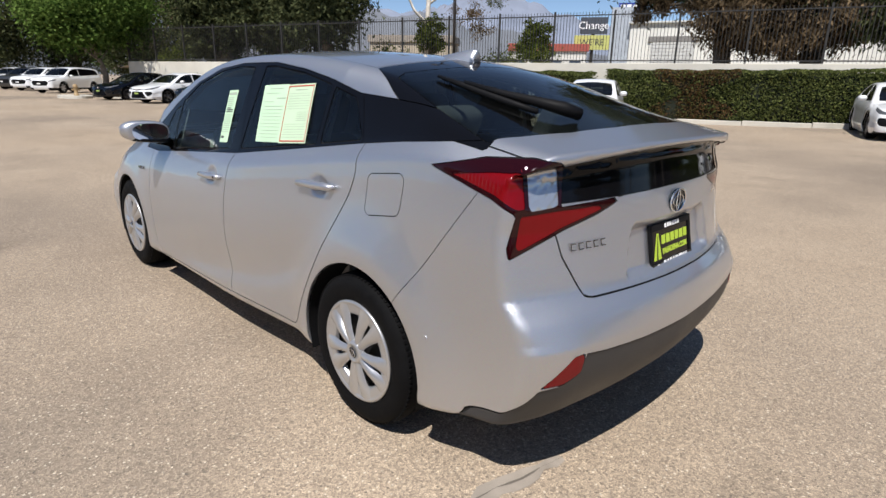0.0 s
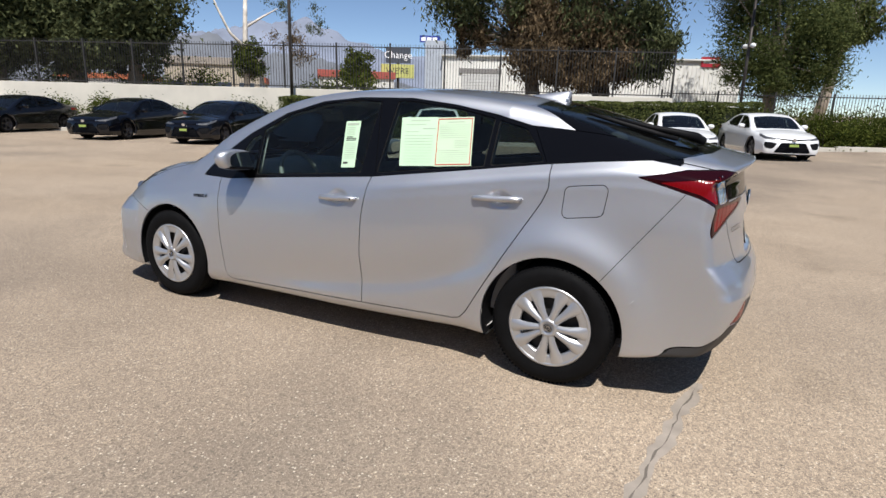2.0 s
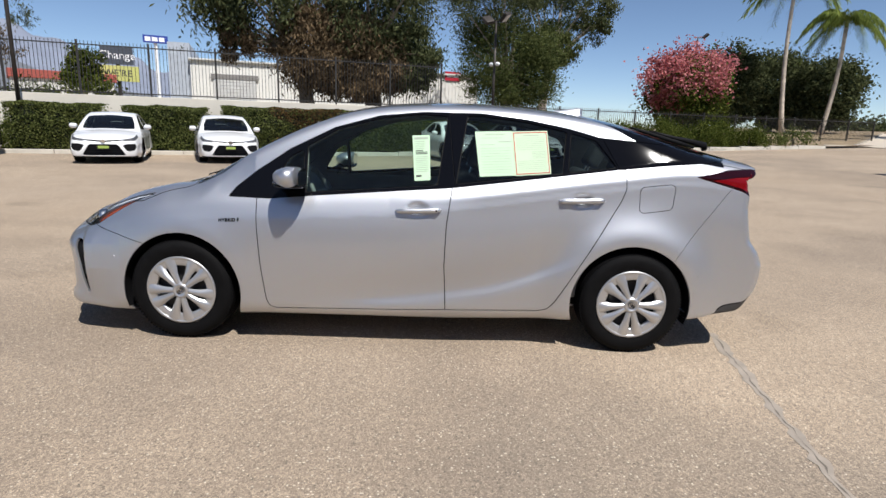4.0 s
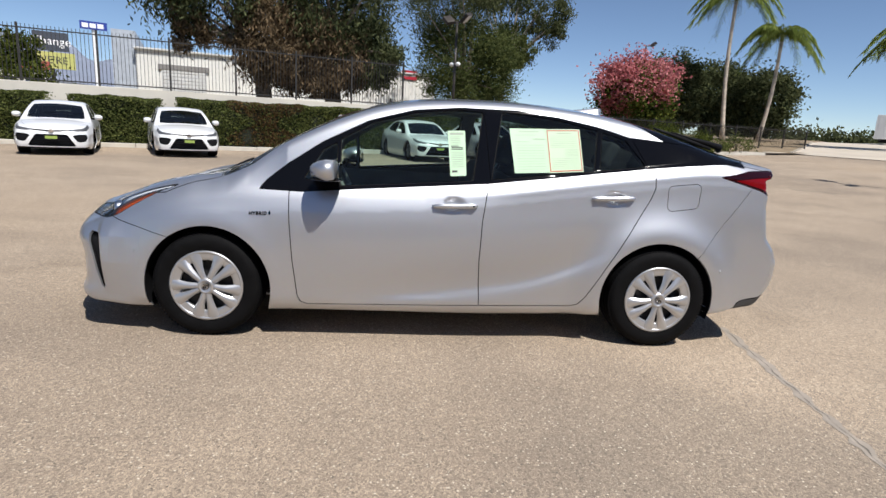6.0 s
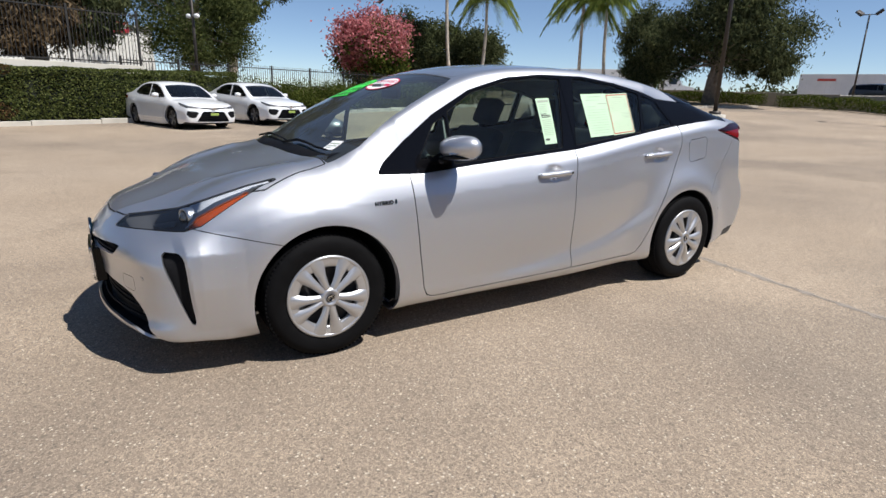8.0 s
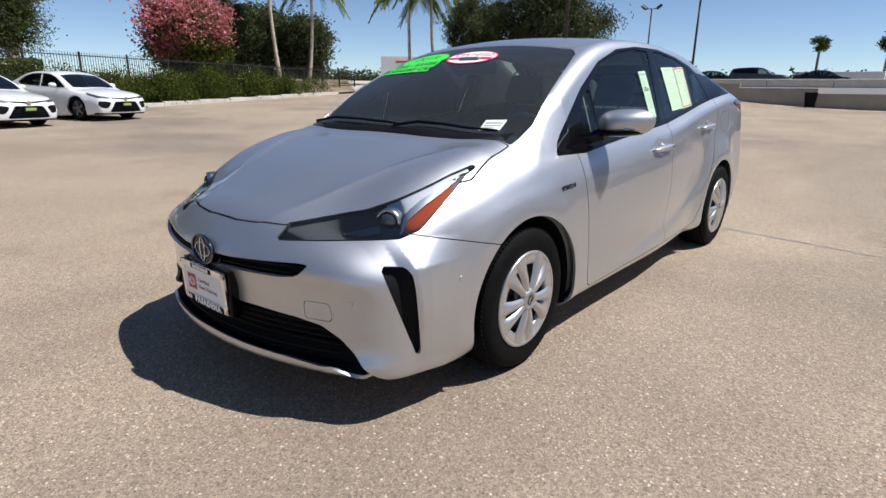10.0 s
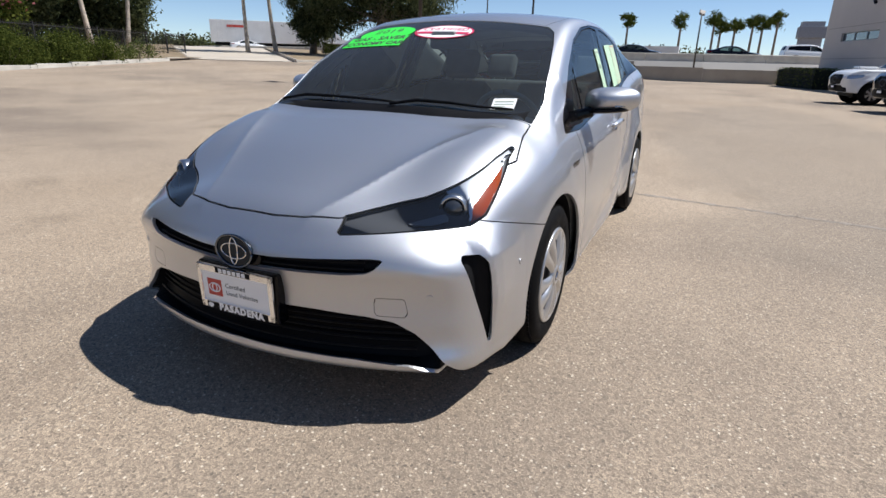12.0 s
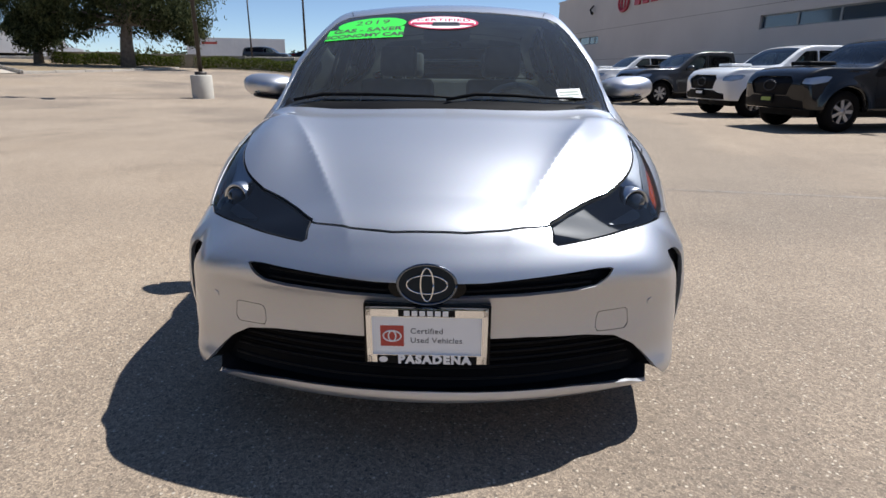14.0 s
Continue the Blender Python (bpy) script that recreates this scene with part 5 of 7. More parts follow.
# ---- leaves ----
def leaf_material(name, dark, light, glow=.35):
    m = bpy.data.materials.new(name)
    m.use_nodes = True
    t = m.node_tree
    t.nodes.remove(t.nodes["Principled BSDF"])
    g = t.nodes.new("ShaderNodeNewGeometry")
    c = ramp(m, g.outputs["Random Per Island"], (.0, dark), (.55, tuple((a + b) / 2 for a, b in zip(dark, light))), (1, light))
    d, tr, mx = t.nodes.new("ShaderNodeBsdfDiffuse"), t.nodes.new("ShaderNodeBsdfTranslucent"), t.nodes.new("ShaderNodeMixShader")
    mx.inputs[0].default_value = glow
    t.links.new(c, d.inputs[0])
    t.links.new(c, tr.inputs[0])
    t.links.new(d.outputs[0], mx.inputs[1])
    t.links.new(tr.outputs[0], mx.inputs[2])
    t.links.new(mx.outputs[0], t.nodes["Material Output"].inputs[0])
    return m


LEAF_HEDGE = leaf_material("hedge_leaf", (.036, .052, .017), (.19, .21, .070))
LEAF_DRY = leaf_material("dry_leaf", (.055, .040, .020), (.17, .10, .045))
LEAF_GUM = leaf_material("gum_leaf", (.030, .040, .020), (.145, .16, .075))
LEAF_GUM_BROWN = leaf_material("dry_gum_leaf", (.060, .046, .029), (.24, .17, .10))
LEAF_PINE = leaf_material("pine_needles", (.030, .046, .018), (.16, .18, .065))
LEAF_FRESH = leaf_material("fresh_leaf", (.035, .070, .014), (.16, .24, .06))
LEAF_PALM = leaf_material("palm_leaf", (.060, .095, .020), (.27, .32, .09))
LEAF_PINK = leaf_material("pink_blossom", (.33, .09, .10), (.70, .30, .30))
LEAF_SHRUB = leaf_material("shrub_leaf", (.026, .042, .010), (.13, .15, .035))
BARK = worn("grey_bark", (.20, .16, .12), .95, 0, .25, .35, .8, .03)
BARK_PALE = worn("pale_bark", (.50, .43, .35), .9, 0, .35, .35, .5, .04)
rng = np.random.default_rng(7)


def leaves_mesh(name, at, length, width, droop, material, parent, label=""):
    """Many small leaves, each a bent diamond: at, an array of places; droop pulls their tips down."""
    n = len(at)
    way = rng.normal(size=(n, 3))
    way[:, 2] = way[:, 2] * (1 - droop) - droop * 1.6
    way /= np.linalg.norm(way, axis=1, keepdims=True)
    side = np.cross(way, rng.normal(size=(n, 3)))
    side /= np.linalg.norm(side, axis=1, keepdims=True) + 1e-9
    up = np.cross(side, way)
    l, w = (length * rng.uniform(.6, 1.3, (n, 1)), width * rng.uniform(.6, 1.3, (n, 1)))
    v = np.stack([at - way * l / 2, at + side * w / 2 + up * w * .18, at + way * l / 2, at - side * w / 2 + up * w * .18], 1).reshape(-1, 3)
    me = bpy.data.meshes.new(name)
    me.vertices.add(4 * n)
    me.loops.add(4 * n)
    me.polygons.add(n)
    me.vertices.foreach_set("co", v.ravel())
    me.loops.foreach_set("vertex_index", np.arange(4 * n))
    me.polygons.foreach_set("loop_start", np.arange(0, 4 * n, 4))
    me.update(calc_edges=True)
    return dress(name, me, material, parent, label)


def clouded(centre, radii, clumps, leaves, spread=.30, shell=.45):
    """Places of leaves in clumps through an egg-shaped crown, thicker towards its outside."""
    d = rng.normal(size=(clumps, 3))
    d /= np.linalg.norm(d, axis=1, keepdims=True)
    r = (shell + (1 - shell) * rng.random((clumps, 1)) ** .7)
    c = np.array(centre) + d * r * np.array(radii)
    size = spread * np.mean(radii) * rng.uniform(.6, 1.3, (clumps, 1))
    pts = np.repeat(c, leaves, 0) + rng.normal(size=(clumps * leaves, 3)) * np.repeat(size, leaves, 0) * (.55, .55, .5)
    return pts, c


def hedge(s0, s1, off0, off1, height, count, label, dry=0):
    h = thing("hedge", label, "hedge")
    n = int(count)
    mid = (s0 + s1) / 2
    face = rng.random(n)
    s, o, z = rng.uniform(s0, s1, n), np.where(face < .62, off0 + np.abs(rng.normal(0, .05, n)), rng.uniform(off0, off1, n)), np.where(face < .62, rng.uniform(.05, height, n), height - np.abs(rng.normal(0, .05, n)))
    ends = face > .9
    s = np.where(ends, np.where(rng.random(n) < .5, s0, s1) + rng.normal(0, .06, n), s)
    z = np.where(ends, rng.uniform(.05, height, n), z)
    wav = .07 * np.sin(s * 2.3) + .05 * np.sin(s * 5.1 + 1) + .05 * np.sin(z * 4 + s)
    o, z = o + wav * .8, z + .018 * np.sin(s * 3.1) + .015 * np.sin(s * 7.7) - .10 * np.clip((off0 + .2 - o) / .3, 0, 1) * (z > height - .15)
    base = np.array([rise(*row(a, .5).xy) for a in s])
    p = np.stack([ROW_O.x + ROW_A.x * s + ROW_N.x * o, ROW_O.y + ROW_A.y * s + ROW_N.y * o, base + z + .1], 1)
    brown = (np.abs(s - dry) < .9 + .5 * np.sin(z * 5)) if dry else np.zeros(n, bool)
    brown &= rng.random(n) < .75
    leaves_mesh("foliage", p[~brown], .085, .055, .2, LEAF_HEDGE, h)
    if dry:
        leaves_mesh("dry_foliage", p[brown], .085, .05, .2, LEAF_DRY, h, "reddish-brown dry patch")
    z0 = rise(*row(mid, .5).xy)
    # near-black box inside: the shade between the leaves, put into its colour
    part("hedge_shade_core", box(bmesh.new(), (s0 + .12, -off1 + .05, 0), (s1 - .12, -off0 - .14, z0 + height + .01), .08, 2, ROW_M), shader("hedge_shade", (.012, .016, .008), .95), h)
    return h


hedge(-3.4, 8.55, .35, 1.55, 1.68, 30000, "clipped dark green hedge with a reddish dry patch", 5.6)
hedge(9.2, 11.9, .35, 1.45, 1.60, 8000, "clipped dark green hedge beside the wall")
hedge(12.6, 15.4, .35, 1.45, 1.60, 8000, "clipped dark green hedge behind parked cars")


def shrub(s, off, radii, count, leaf=.09, label="loose green shrub in the dry planting strip", mat=None, z=None):
    t = thing("shrub", label, "shrub")
    base = rise(*row(s, off).xy) if z is None else z
    c = row(s, off, base + radii[2] * .55)
    pts, _ = clouded(c, radii, max(8, count // 60), 60, .35, .3)
    pts[:, 2] = np.maximum(pts[:, 2], base + .05)
    leaves_mesh("foliage", pts, leaf, leaf * .5, -.1, mat or LEAF_SHRUB, t)
    bm = bmesh.new()
    for k in range(5):
        a = k * 1.3
        tube(bm, [row(s, off, base), Vector(c) + Vector((math.cos(a) * radii[0] * .5, math.sin(a) * radii[1] * .5, radii[2] * .3))], [.03, .012], 5)
    part("stem", bm, BARK, t)
    return t


for s in (16.0, 17.2, 18.6, 20.2, 22.0, 23.8, 25.8, 28.0, 30.5):
    shrub(s, 1.2, (1.05, .7, .85 + .18 * math.sin(s * 3)), 3600, .10)
for i in range(15):
    s = -4.2 - i * .95
    shrub(s, 1.4 + .4 * math.sin(i * 2.1), (1.0, 1.0, .88 + .12 * math.sin(i * 1.7)), 5200, .105, "low spreading green shrub behind the kerb")


# ---- trees ----
def tree(label, base, trunk, crowns, leaf, leaf_size, droop=.3, bark=None, group="", name="tree"):
    """trunk: radius; crowns: (dx, dy, z, rx, ry, rz, clumps, leaves a clump, material or None)."""
    t = thing(name, label, "tree", group)
    b = Vector((base[0], base[1], base[2] if len(base) > 2 else rise(*base[:2])))
    top = max(c[2] for c in crowns)
    mean = Vector((sum(c[0] for c in crowns) / len(crowns), sum(c[1] for c in crowns) / len(crowns), top * .72))
    lean = rng.normal(0, .15, 2)
    mids = [b - Vector((0, 0, .1)), b + Vector((mean.x * .15 + lean[0], mean.y * .15 + lean[1], mean.z * .35)), b + Vector((mean.x * .5, mean.y * .5, mean.z * .7)), b + mean]
    part("trunk", smooth(tube(bmesh.new(), mids, [trunk * 1.25, trunk, trunk * .7, trunk * .3], 10)), bark or BARK, t)
    limbs = bmesh.new()
    for dx, dy, z, rx, ry, rz, clumps, leaves, mat in crowns:
        pts, centres = clouded(b + Vector((dx, dy, z)), (rx, ry, rz), int(clumps * 1.7), int(leaves * 1.3))
        pts[:, 2] = np.maximum(pts[:, 2], b.z + .4)
        leaves_mesh("crown", pts, leaf_size[0] * 1.35, leaf_size[1] * 1.7, droop, mat or leaf, t)
        start = mids[1].lerp(mids[2], .6)
        for c in centres[:: max(1, len(centres) // 7)]:
            c = Vector(c)
            mid = start.lerp(c, .5) + Vector((0, 0, .08 * (c - start).length))
            tube(limbs, [start, mid, c], [trunk * .35, trunk * .2, trunk * .06], 6, False)
    part("limb", smooth(limbs), bark or BARK, t)
    return t


def at_row(s, off, z=1.95):
    p = row(s, off)
    return (p.x, p.y, z)


# gum trees hanging over the railings
tree("tall gum tree with drooping grey-green and brown leaves", at_row(4.9, 6.2), .30, [(2.0, .7, 5.8, 3.2, 3.0, 2.9, 72, 130, None), (-.6, .4, 2.6, 2.0, 1.7, 2.0, 52, 110, LEAF_GUM_BROWN), (3.0, 1.2, 2.9, .9, .9, 1.1, 12, 100, LEAF_GUM_BROWN)], LEAF_GUM, (.20, .045), .75)
tree("tall gum tree with drooping leaves over the railings", at_row(1.7, 6.0), .34, [(.4, .8, 1.5, 2.6, 1.3, 1.2, 44, 110, LEAF_GUM_BROWN), (0, 0, 5.8, 3.2, 3.0, 3.4, 80, 130, None), (.9, .5, 2.6, 2.3, 1.8, 1.8, 50, 110, LEAF_GUM_BROWN), (-1.6, .3, 2.5, 1.6, 1.5, 1.6, 36, 110, None)], LEAF_GUM, (.20, .045), .75)
tree("tall gum tree with bare pale trunk behind the pine", (-7.2, -43.0), .34, [(.6, 0, 12.0, 3.6, 2.8, 2.8, 54, 110, None), (-3.6, .8, 9.4, 1.8, 1.7, 2.3, 24, 100, None), (-1.0, .6, 7.0, 2.2, 2.0, 1.8, 30, 100, LEAF_PINE)], LEAF_GUM, (.22, .05), .75, BARK_PALE)
tree("dense green pine behind the low railings", (-4.0, -37.0), .32, [(0, 0, 5.4, 3.3, 2.8, 2.9, 84, 130, None), (1.2, .2, 9.0, 3.3, 2.8, 2.8, 64, 130, LEAF_GUM), (-.4, 0, 3.5, 3.3, 2.6, 1.5, 46, 120, None), (-2.4, -.4, 5.8, 1.7, 1.7, 1.7, 30, 120, None)], LEAF_PINE, (.17, .038), .1)
# dark trees at the lot's far end
for s, off, k, m in ((26.5, 7.5, 1.0, None), (30.5, 8.5, 1.15, LEAF_GUM), (35.0, 8.0, 1.1, None), (39.5, 12.0, 1.2, LEAF_GUM), (44, 17, 1.3, LEAF_GUM_BROWN), (49.5, 23, 1.4, None), (56, 27, 1.5, LEAF_GUM), (63, 33, 1.6, LEAF_GUM_BROWN)):
    tree("dark broad tree behind the railings", at_row(s, off), .32 * k, [(0, 0, 5.0 * k, 3.3 * k, 3.0 * k, 3.2 * k, int(66 * k), 100, m), (.8, .4, 2.3 * k, 2.8 * k, 2.2 * k, 1.5 * k, 40, 90, None)], LEAF_GUM, (.24, .07), .5)
for x, y, k in ((72, -7, 1.5), (74, -15, 1.6), (80, 1, 1.6), (66, -20, 1.4)):
    tree("dark broad tree behind the far end of the lot", (x, y, 0), .32 * k, [(0, 0, 5.0 * k, 3.3 * k, 3.3 * k, 3.2 * k, int(60 * k), 100, None), (.5, .6, 2.2 * k, 2.8 * k, 2.8 * k, 1.5 * k, 40, 90, None)], LEAF_GUM, (.26, .08), .5)
tree("round light-green young tree in the lot", (36.3, -7.9), .16, [(0, 0, 5.0, 3.3, 3.5, 2.1, 90, 130, None), (.4, .6, 3.9, 2.6, 2.6, 1.0, 30, 110, None)], LEAF_FRESH, (.17, .07), .2)
# pale-trunked tree with thin crown
wt = thing("tree", "thin tree with forked white trunk and sparse drooping leaves", "tree")
wb = Vector((27.5, -26.0, 1.95))
side_v = Vector((.69, .72, 0))
bm = bmesh.new()
tube(bm, [wb, wb + Vector((0, 0, 2.2)), wb + side_v * -.1 + Vector((0, 0, 4.6)), wb + side_v * -.25 + Vector((0, 0, 7.5))], [.20, .17, .15, .10], 9)
part("trunk", smooth(bm), worn("white_bark", (.66, .60, .53), .8, 0, .4, .3, .3, .05), wt)
bm = bmesh.new()
tube(bm, [wb + Vector((0, 0, 3.0)), wb + side_v * .9 + Vector((0, 0, 3.9)), wb + side_v * 1.6 + Vector((0, 0, 5.4)), wb + side_v * 2.0 + Vector((0, 0, 6.6))], [.11, .09, .07, .04], 7)
tube(bm, [wb + Vector((0, 0, 4.2)), wb - side_v * 1.2 + Vector((0, 0, 5.0)), wb - side_v * 2.2 + Vector((0, 0, 5.6))], [.09, .07, .03], 7)
part("limb", smooth(bm), worn("white_limb_bark", (.66, .60, .53), .8, 0, .4, .3), wt)
for d, z in ((-2.4, 6.2), (-3.4, 4.2), (-4.6, 5.0), (-2.6, 3.4), (1.2, 7.4), (-3.8, 2.6)):
    pts, _ = clouded(wb + side_v * d + Vector((0, 0, z)), (.9, .9, 1.0), 7, 70, .4)
    leaves_mesh("crown", pts, .22, .05, .8, LEAF_GUM_BROWN if z < 5 else LEAF_GUM, wt)
for d, z, r in ((-.2, 1.4, 1.1), (-7.6, 1.2, 1.2)):
    p = wb + side_v * d
    tree("small round green tree beyond the railings", (p.x, p.y, 1.95), .10, [(0, 0, z + .9, r, r, r * 1.1, 26, 70, None)], LEAF_SHRUB, (.16, .07), .1)
# pink blossoming tree and dark trees to the south-west
tree("crape myrtle covered in pink blossom", (-19.2, -43.6), .18, [(0, 0, 3.4, 3.2, 3.0, 2.4, 66, 90, LEAF_SHRUB), (-.6, -.3, 4.0, 2.8, 2.7, 2.4, 30, 80, LEAF_FRESH), (.3, .2, 4.7, 3.3, 3.1, 2.2, 62, 80, None), (1.6, .8, 3.0, 1.5, 1.5, 1.2, 18, 80, None)], LEAF_PINK, (.17, .11), .1)
for x, y, k in ((-25.8, -50.0, 1.12), (-30.6, -51.2, 1.1), (-22.6, -49.0, .9), (-34.4, -49.4, .95)):
    tree("dark dense tree behind the palms", (x, y), .28, [(0, 0, 3.9 * k, 3.0, 2.8, 3.0 * k, 70, 100, None), (.6, .3, 2.0, 2.4, 2.2, 1.2, 24, 90, None)], LEAF_GUM, (.22, .10), .2)
tree("large open gum tree with several dark trunks", (-39.2, -24.6), .42, [(-.5, 2.0, 5.2, 3.0, 4.4, 2.6, 80, 110, None), (.5, -3.4, 4.6, 2.4, 2.6, 2.4, 46, 110, None), (0, 4.2, 2.9, 1.6, 2.2, 1.2, 24, 100, None), (-.5, 1.0, 7.6, 2.6, 3.6, 2.0, 46, 110, None)], LEAF_GUM, (.24, .055), .7)
tree("gum tree with a full drooping crown", (-40.4, -32.2), .30, [(0, 0, 5.0, 2.3, 2.3, 3.2, 66, 110, None), (.3, .4, 2.4, 1.9, 1.9, 1.4, 24, 100, None)], LEAF_GUM, (.24, .055), .7)


def palm(x, y, height, lean=0.0, seed=0):
    r = random.Random(seed)
    t = thing("palm_tree", "tall queen palm with feathery drooping fronds", "palm tree", "palms by the driveway")
    b = Vector((x, y, rise(x, y)))
    top = b + Vector((lean, -lean * .6, height))
    pts = [b.lerp(top, k / 8) + Vector((lean * .5 * math.sin(k / 8 * math.pi), 0, 0)) for k in range(9)]
    part("trunk", smooth(tube(bmesh.new(), pts, [.24, .19, .17, .16, .155, .15, .14, .13, .15], 10)), BARK_PALE, t)
    part("crown_shaft", smooth(tube(bmesh.new(), [top, top + Vector((0, 0, .5)), top + Vector((0, 0, 1.0))], [.17, .15, .05], 8)), worn("palm_sheath", (.12, .15, .05), .7), t)
    for k in range(24):
        a, up = k * 2.4, r.uniform(.25, 1.35)
        way = Vector((math.cos(a), math.sin(a), 0))
        length = r.uniform(3.0, 4.0)
        rib, leaf = [], []
        for j in range(9):
            u = j / 8
            rib.append(top + Vector((0, 0, .6)) + way * length * u * math.cos(up * .5) + Vector((0, 0, length * (math.sin(up) * u - 1.15 * u * u))))
        bm = bmesh.new()
        tube(bm, rib, [.035, .03, .026, .022, .018, .014, .011, .008, .004], 5, False)
        side = way.cross(Vector((0, 0, 1)))
        for j in range(52):
            u = .12 + .86 * j / 51
            q = u * 8
            p = rib[int(q)].lerp(rib[min(8, int(q) + 1)], q - int(q))
            for s in (1, -1):
                d = (side * s * .55 + way * .35 + Vector((0, 0, -.75 + r.uniform(-.25, .25)))).normalized()
                l = (.95 - .5 * abs(u - .45)) * r.uniform(.8, 1.1)
                wd = way * .03
                bm.faces.new([bm.verts.new(c) for c in (p - wd, p + d * l * .55 - wd * .8 + Vector((0, 0, .03)), p + d * l, p + d * l * .55 + wd * .8 + Vector((0, 0, .03)), p + wd)])
        part("frond", bm, LEAF_PALM, t)
    return t


palm(-27.6, -43.9, 11.6, .5, 1)
palm(-31.2, -44.6, 8.6, -.5, 2)
palm(-38.4, -38.0, 8.4, .1, 3)
palm(-40.1, -36.2, 8.2, .4, 4)

# ---- driveway, kerbs and verges to the south-west ----
def patch(name, outline, material, label, category, lift, thick=0.0):
    """A sheet laid on the ground, cut fine enough to follow it."""
    bm = bmesh.new()
    vs = [bm.verts.new((x, y, 0)) for x, y in outline]
    bm.faces.new(vs)
    for ax in range(2):
        lo, hi = min(v.co[ax] for v in bm.verts), max(v.co[ax] for v in bm.verts)
        for k in range(int(lo // 2), int(hi // 2) + 1):
            no = Vector((1, 0, 0)) if ax == 0 else Vector((0, 1, 0))
            bmesh.ops.bisect_plane(bm, geom=bm.verts[:] + bm.edges[:] + bm.faces[:], plane_co=no * (k * 2.0), plane_no=no)
    for v in bm.verts:
        v.co.z = rise(v.co.x, v.co.y) + lift
    bmesh.ops.recalc_face_normals(bm, faces=bm.faces)
    if thick:
        made = bmesh.ops.extrude_face_region(bm, geom=bm.faces[:])
        for v in made["geom"]:
            if isinstance(v, bmesh.types.BMVert):
                v.co.z -= thick
        bmesh.ops.recalc_face_normals(bm, faces=bm.faces)
    return tagged(part(name, bm, material), label, category, kind="structure")


PALE_CONCRETE = worn("pale_driveway_concrete", (.47, .41, .335), .9, 0, 2.0, .10, .2, .02)
DRY_GRASS = worn("dry_grass_verge", (.24, .18, .11), .95, 0, .8, .35, .7, .05)
patch("verge_west", [(-16.5, -26.6), (-23.4, -28.9), (-42, -52), (-60, -72), (-36, -74), (-14, -44)], DRY_GRASS, "dry verge with palms beside the driveway", "verge", .13, .2)
patch("driveway", [(-23.4, -28.9), (-27.2, -23.6), (-49, -45.5), (-66, -62), (-60, -70), (-42, -52)], PALE_CONCRETE, "pale concrete driveway climbing to the road", "driveway", .03)
patch("verge_south", [(-27.2, -23.6), (-33, -22.5), (-42, -22.5), (-52, -30), (-52, -47.8), (-49, -45.5)], DRY_GRASS, "dry verge under the large gum tree", "verge", .13, .2)
EDGE = worn("kerb_concrete", (.44, .395, .335), .9, 0, .6, .12)
for pts in ([(-16.5, -26.4), (-23.3, -28.8), (-41.8, -51.8)], [(-49, -45.3), (-27.1, -23.5), (-33, -22.2), (-42, -22.2)]):
    bm = bmesh.new()
    for (x0, y0), (x1, y1) in zip(pts, pts[1:]):
        n = max(1, int(math.hypot(x1 - x0, y1 - y0) / 2))
        for i in range(n):
            a, b = Vector((x0, y0)).lerp(Vector((x1, y1)), i / n), Vector((x0, y0)).lerp(Vector((x1, y1)), (i + .99) / n)
            za = rise(*a)
            m = Matrix.Translation((*a, za)) @ Matrix.Rotation(math.atan2((b - a).y, (b - a).x), 4, "Z")
            box(bm, (0, -.09, -.1), ((b - a).length, .09, .17), .02, 1, m)
    tagged(part("kerb", bm, EDGE), "pale concrete kerb of the verge", "kerb", kind="structure")
for x, y, r in ((-17.6, -27.3, .8), (-19.2, -27.9, .75)):
    t = thing("shrub", "dark low shrub at the corner of the verge", "shrub")
    pts, _ = clouded((x, y, rise(x, y) + .45), (1.0, 1.0, .5), 22, 60, .35)
    leaves_mesh("foliage", pts, .11, .06, 0, LEAF_HEDGE, t)
    part("stem", tube(bmesh.new(), [(x, y, rise(x, y)), (x, y, rise(x, y) + .5)], .05, 6), BARK, t)

# boundary wall and low hedge before the road
ROAD_WALL = worn("road_wall_block", (.36, .33, .28), .9, 0, 1.5, .15, .3, .03)
bm = bmesh.new()
wall_pts = [(-43, -33), (-45, -22), (-46, -10), (-46.6, 5.5)]
for (x0, y0), (x1, y1) in zip(wall_pts, wall_pts[1:]):
    n = max(1, int(math.hypot(x1 - x0, y1 - y0) / 4))
    for i in range(n):
        a, b = Vector((x0, y0)).lerp(Vector((x1, y1)), i / n), Vector((x0, y0)).lerp(Vector((x1, y1)), (i + 1) / n)
        m = Matrix.Translation((*a, 0)) @ Matrix.Rotation(math.atan2((b - a).y, (b - a).x), 4, "Z")
        z = rise(*a)
        box(bm, (0, -.12, z - .6), ((b - a).length - .012, .12, z + 1.0), .01, 1, m)
tagged(part("wall_west", bm, ROAD_WALL), "low grey-brown block wall before the road", "wall", kind="structure")
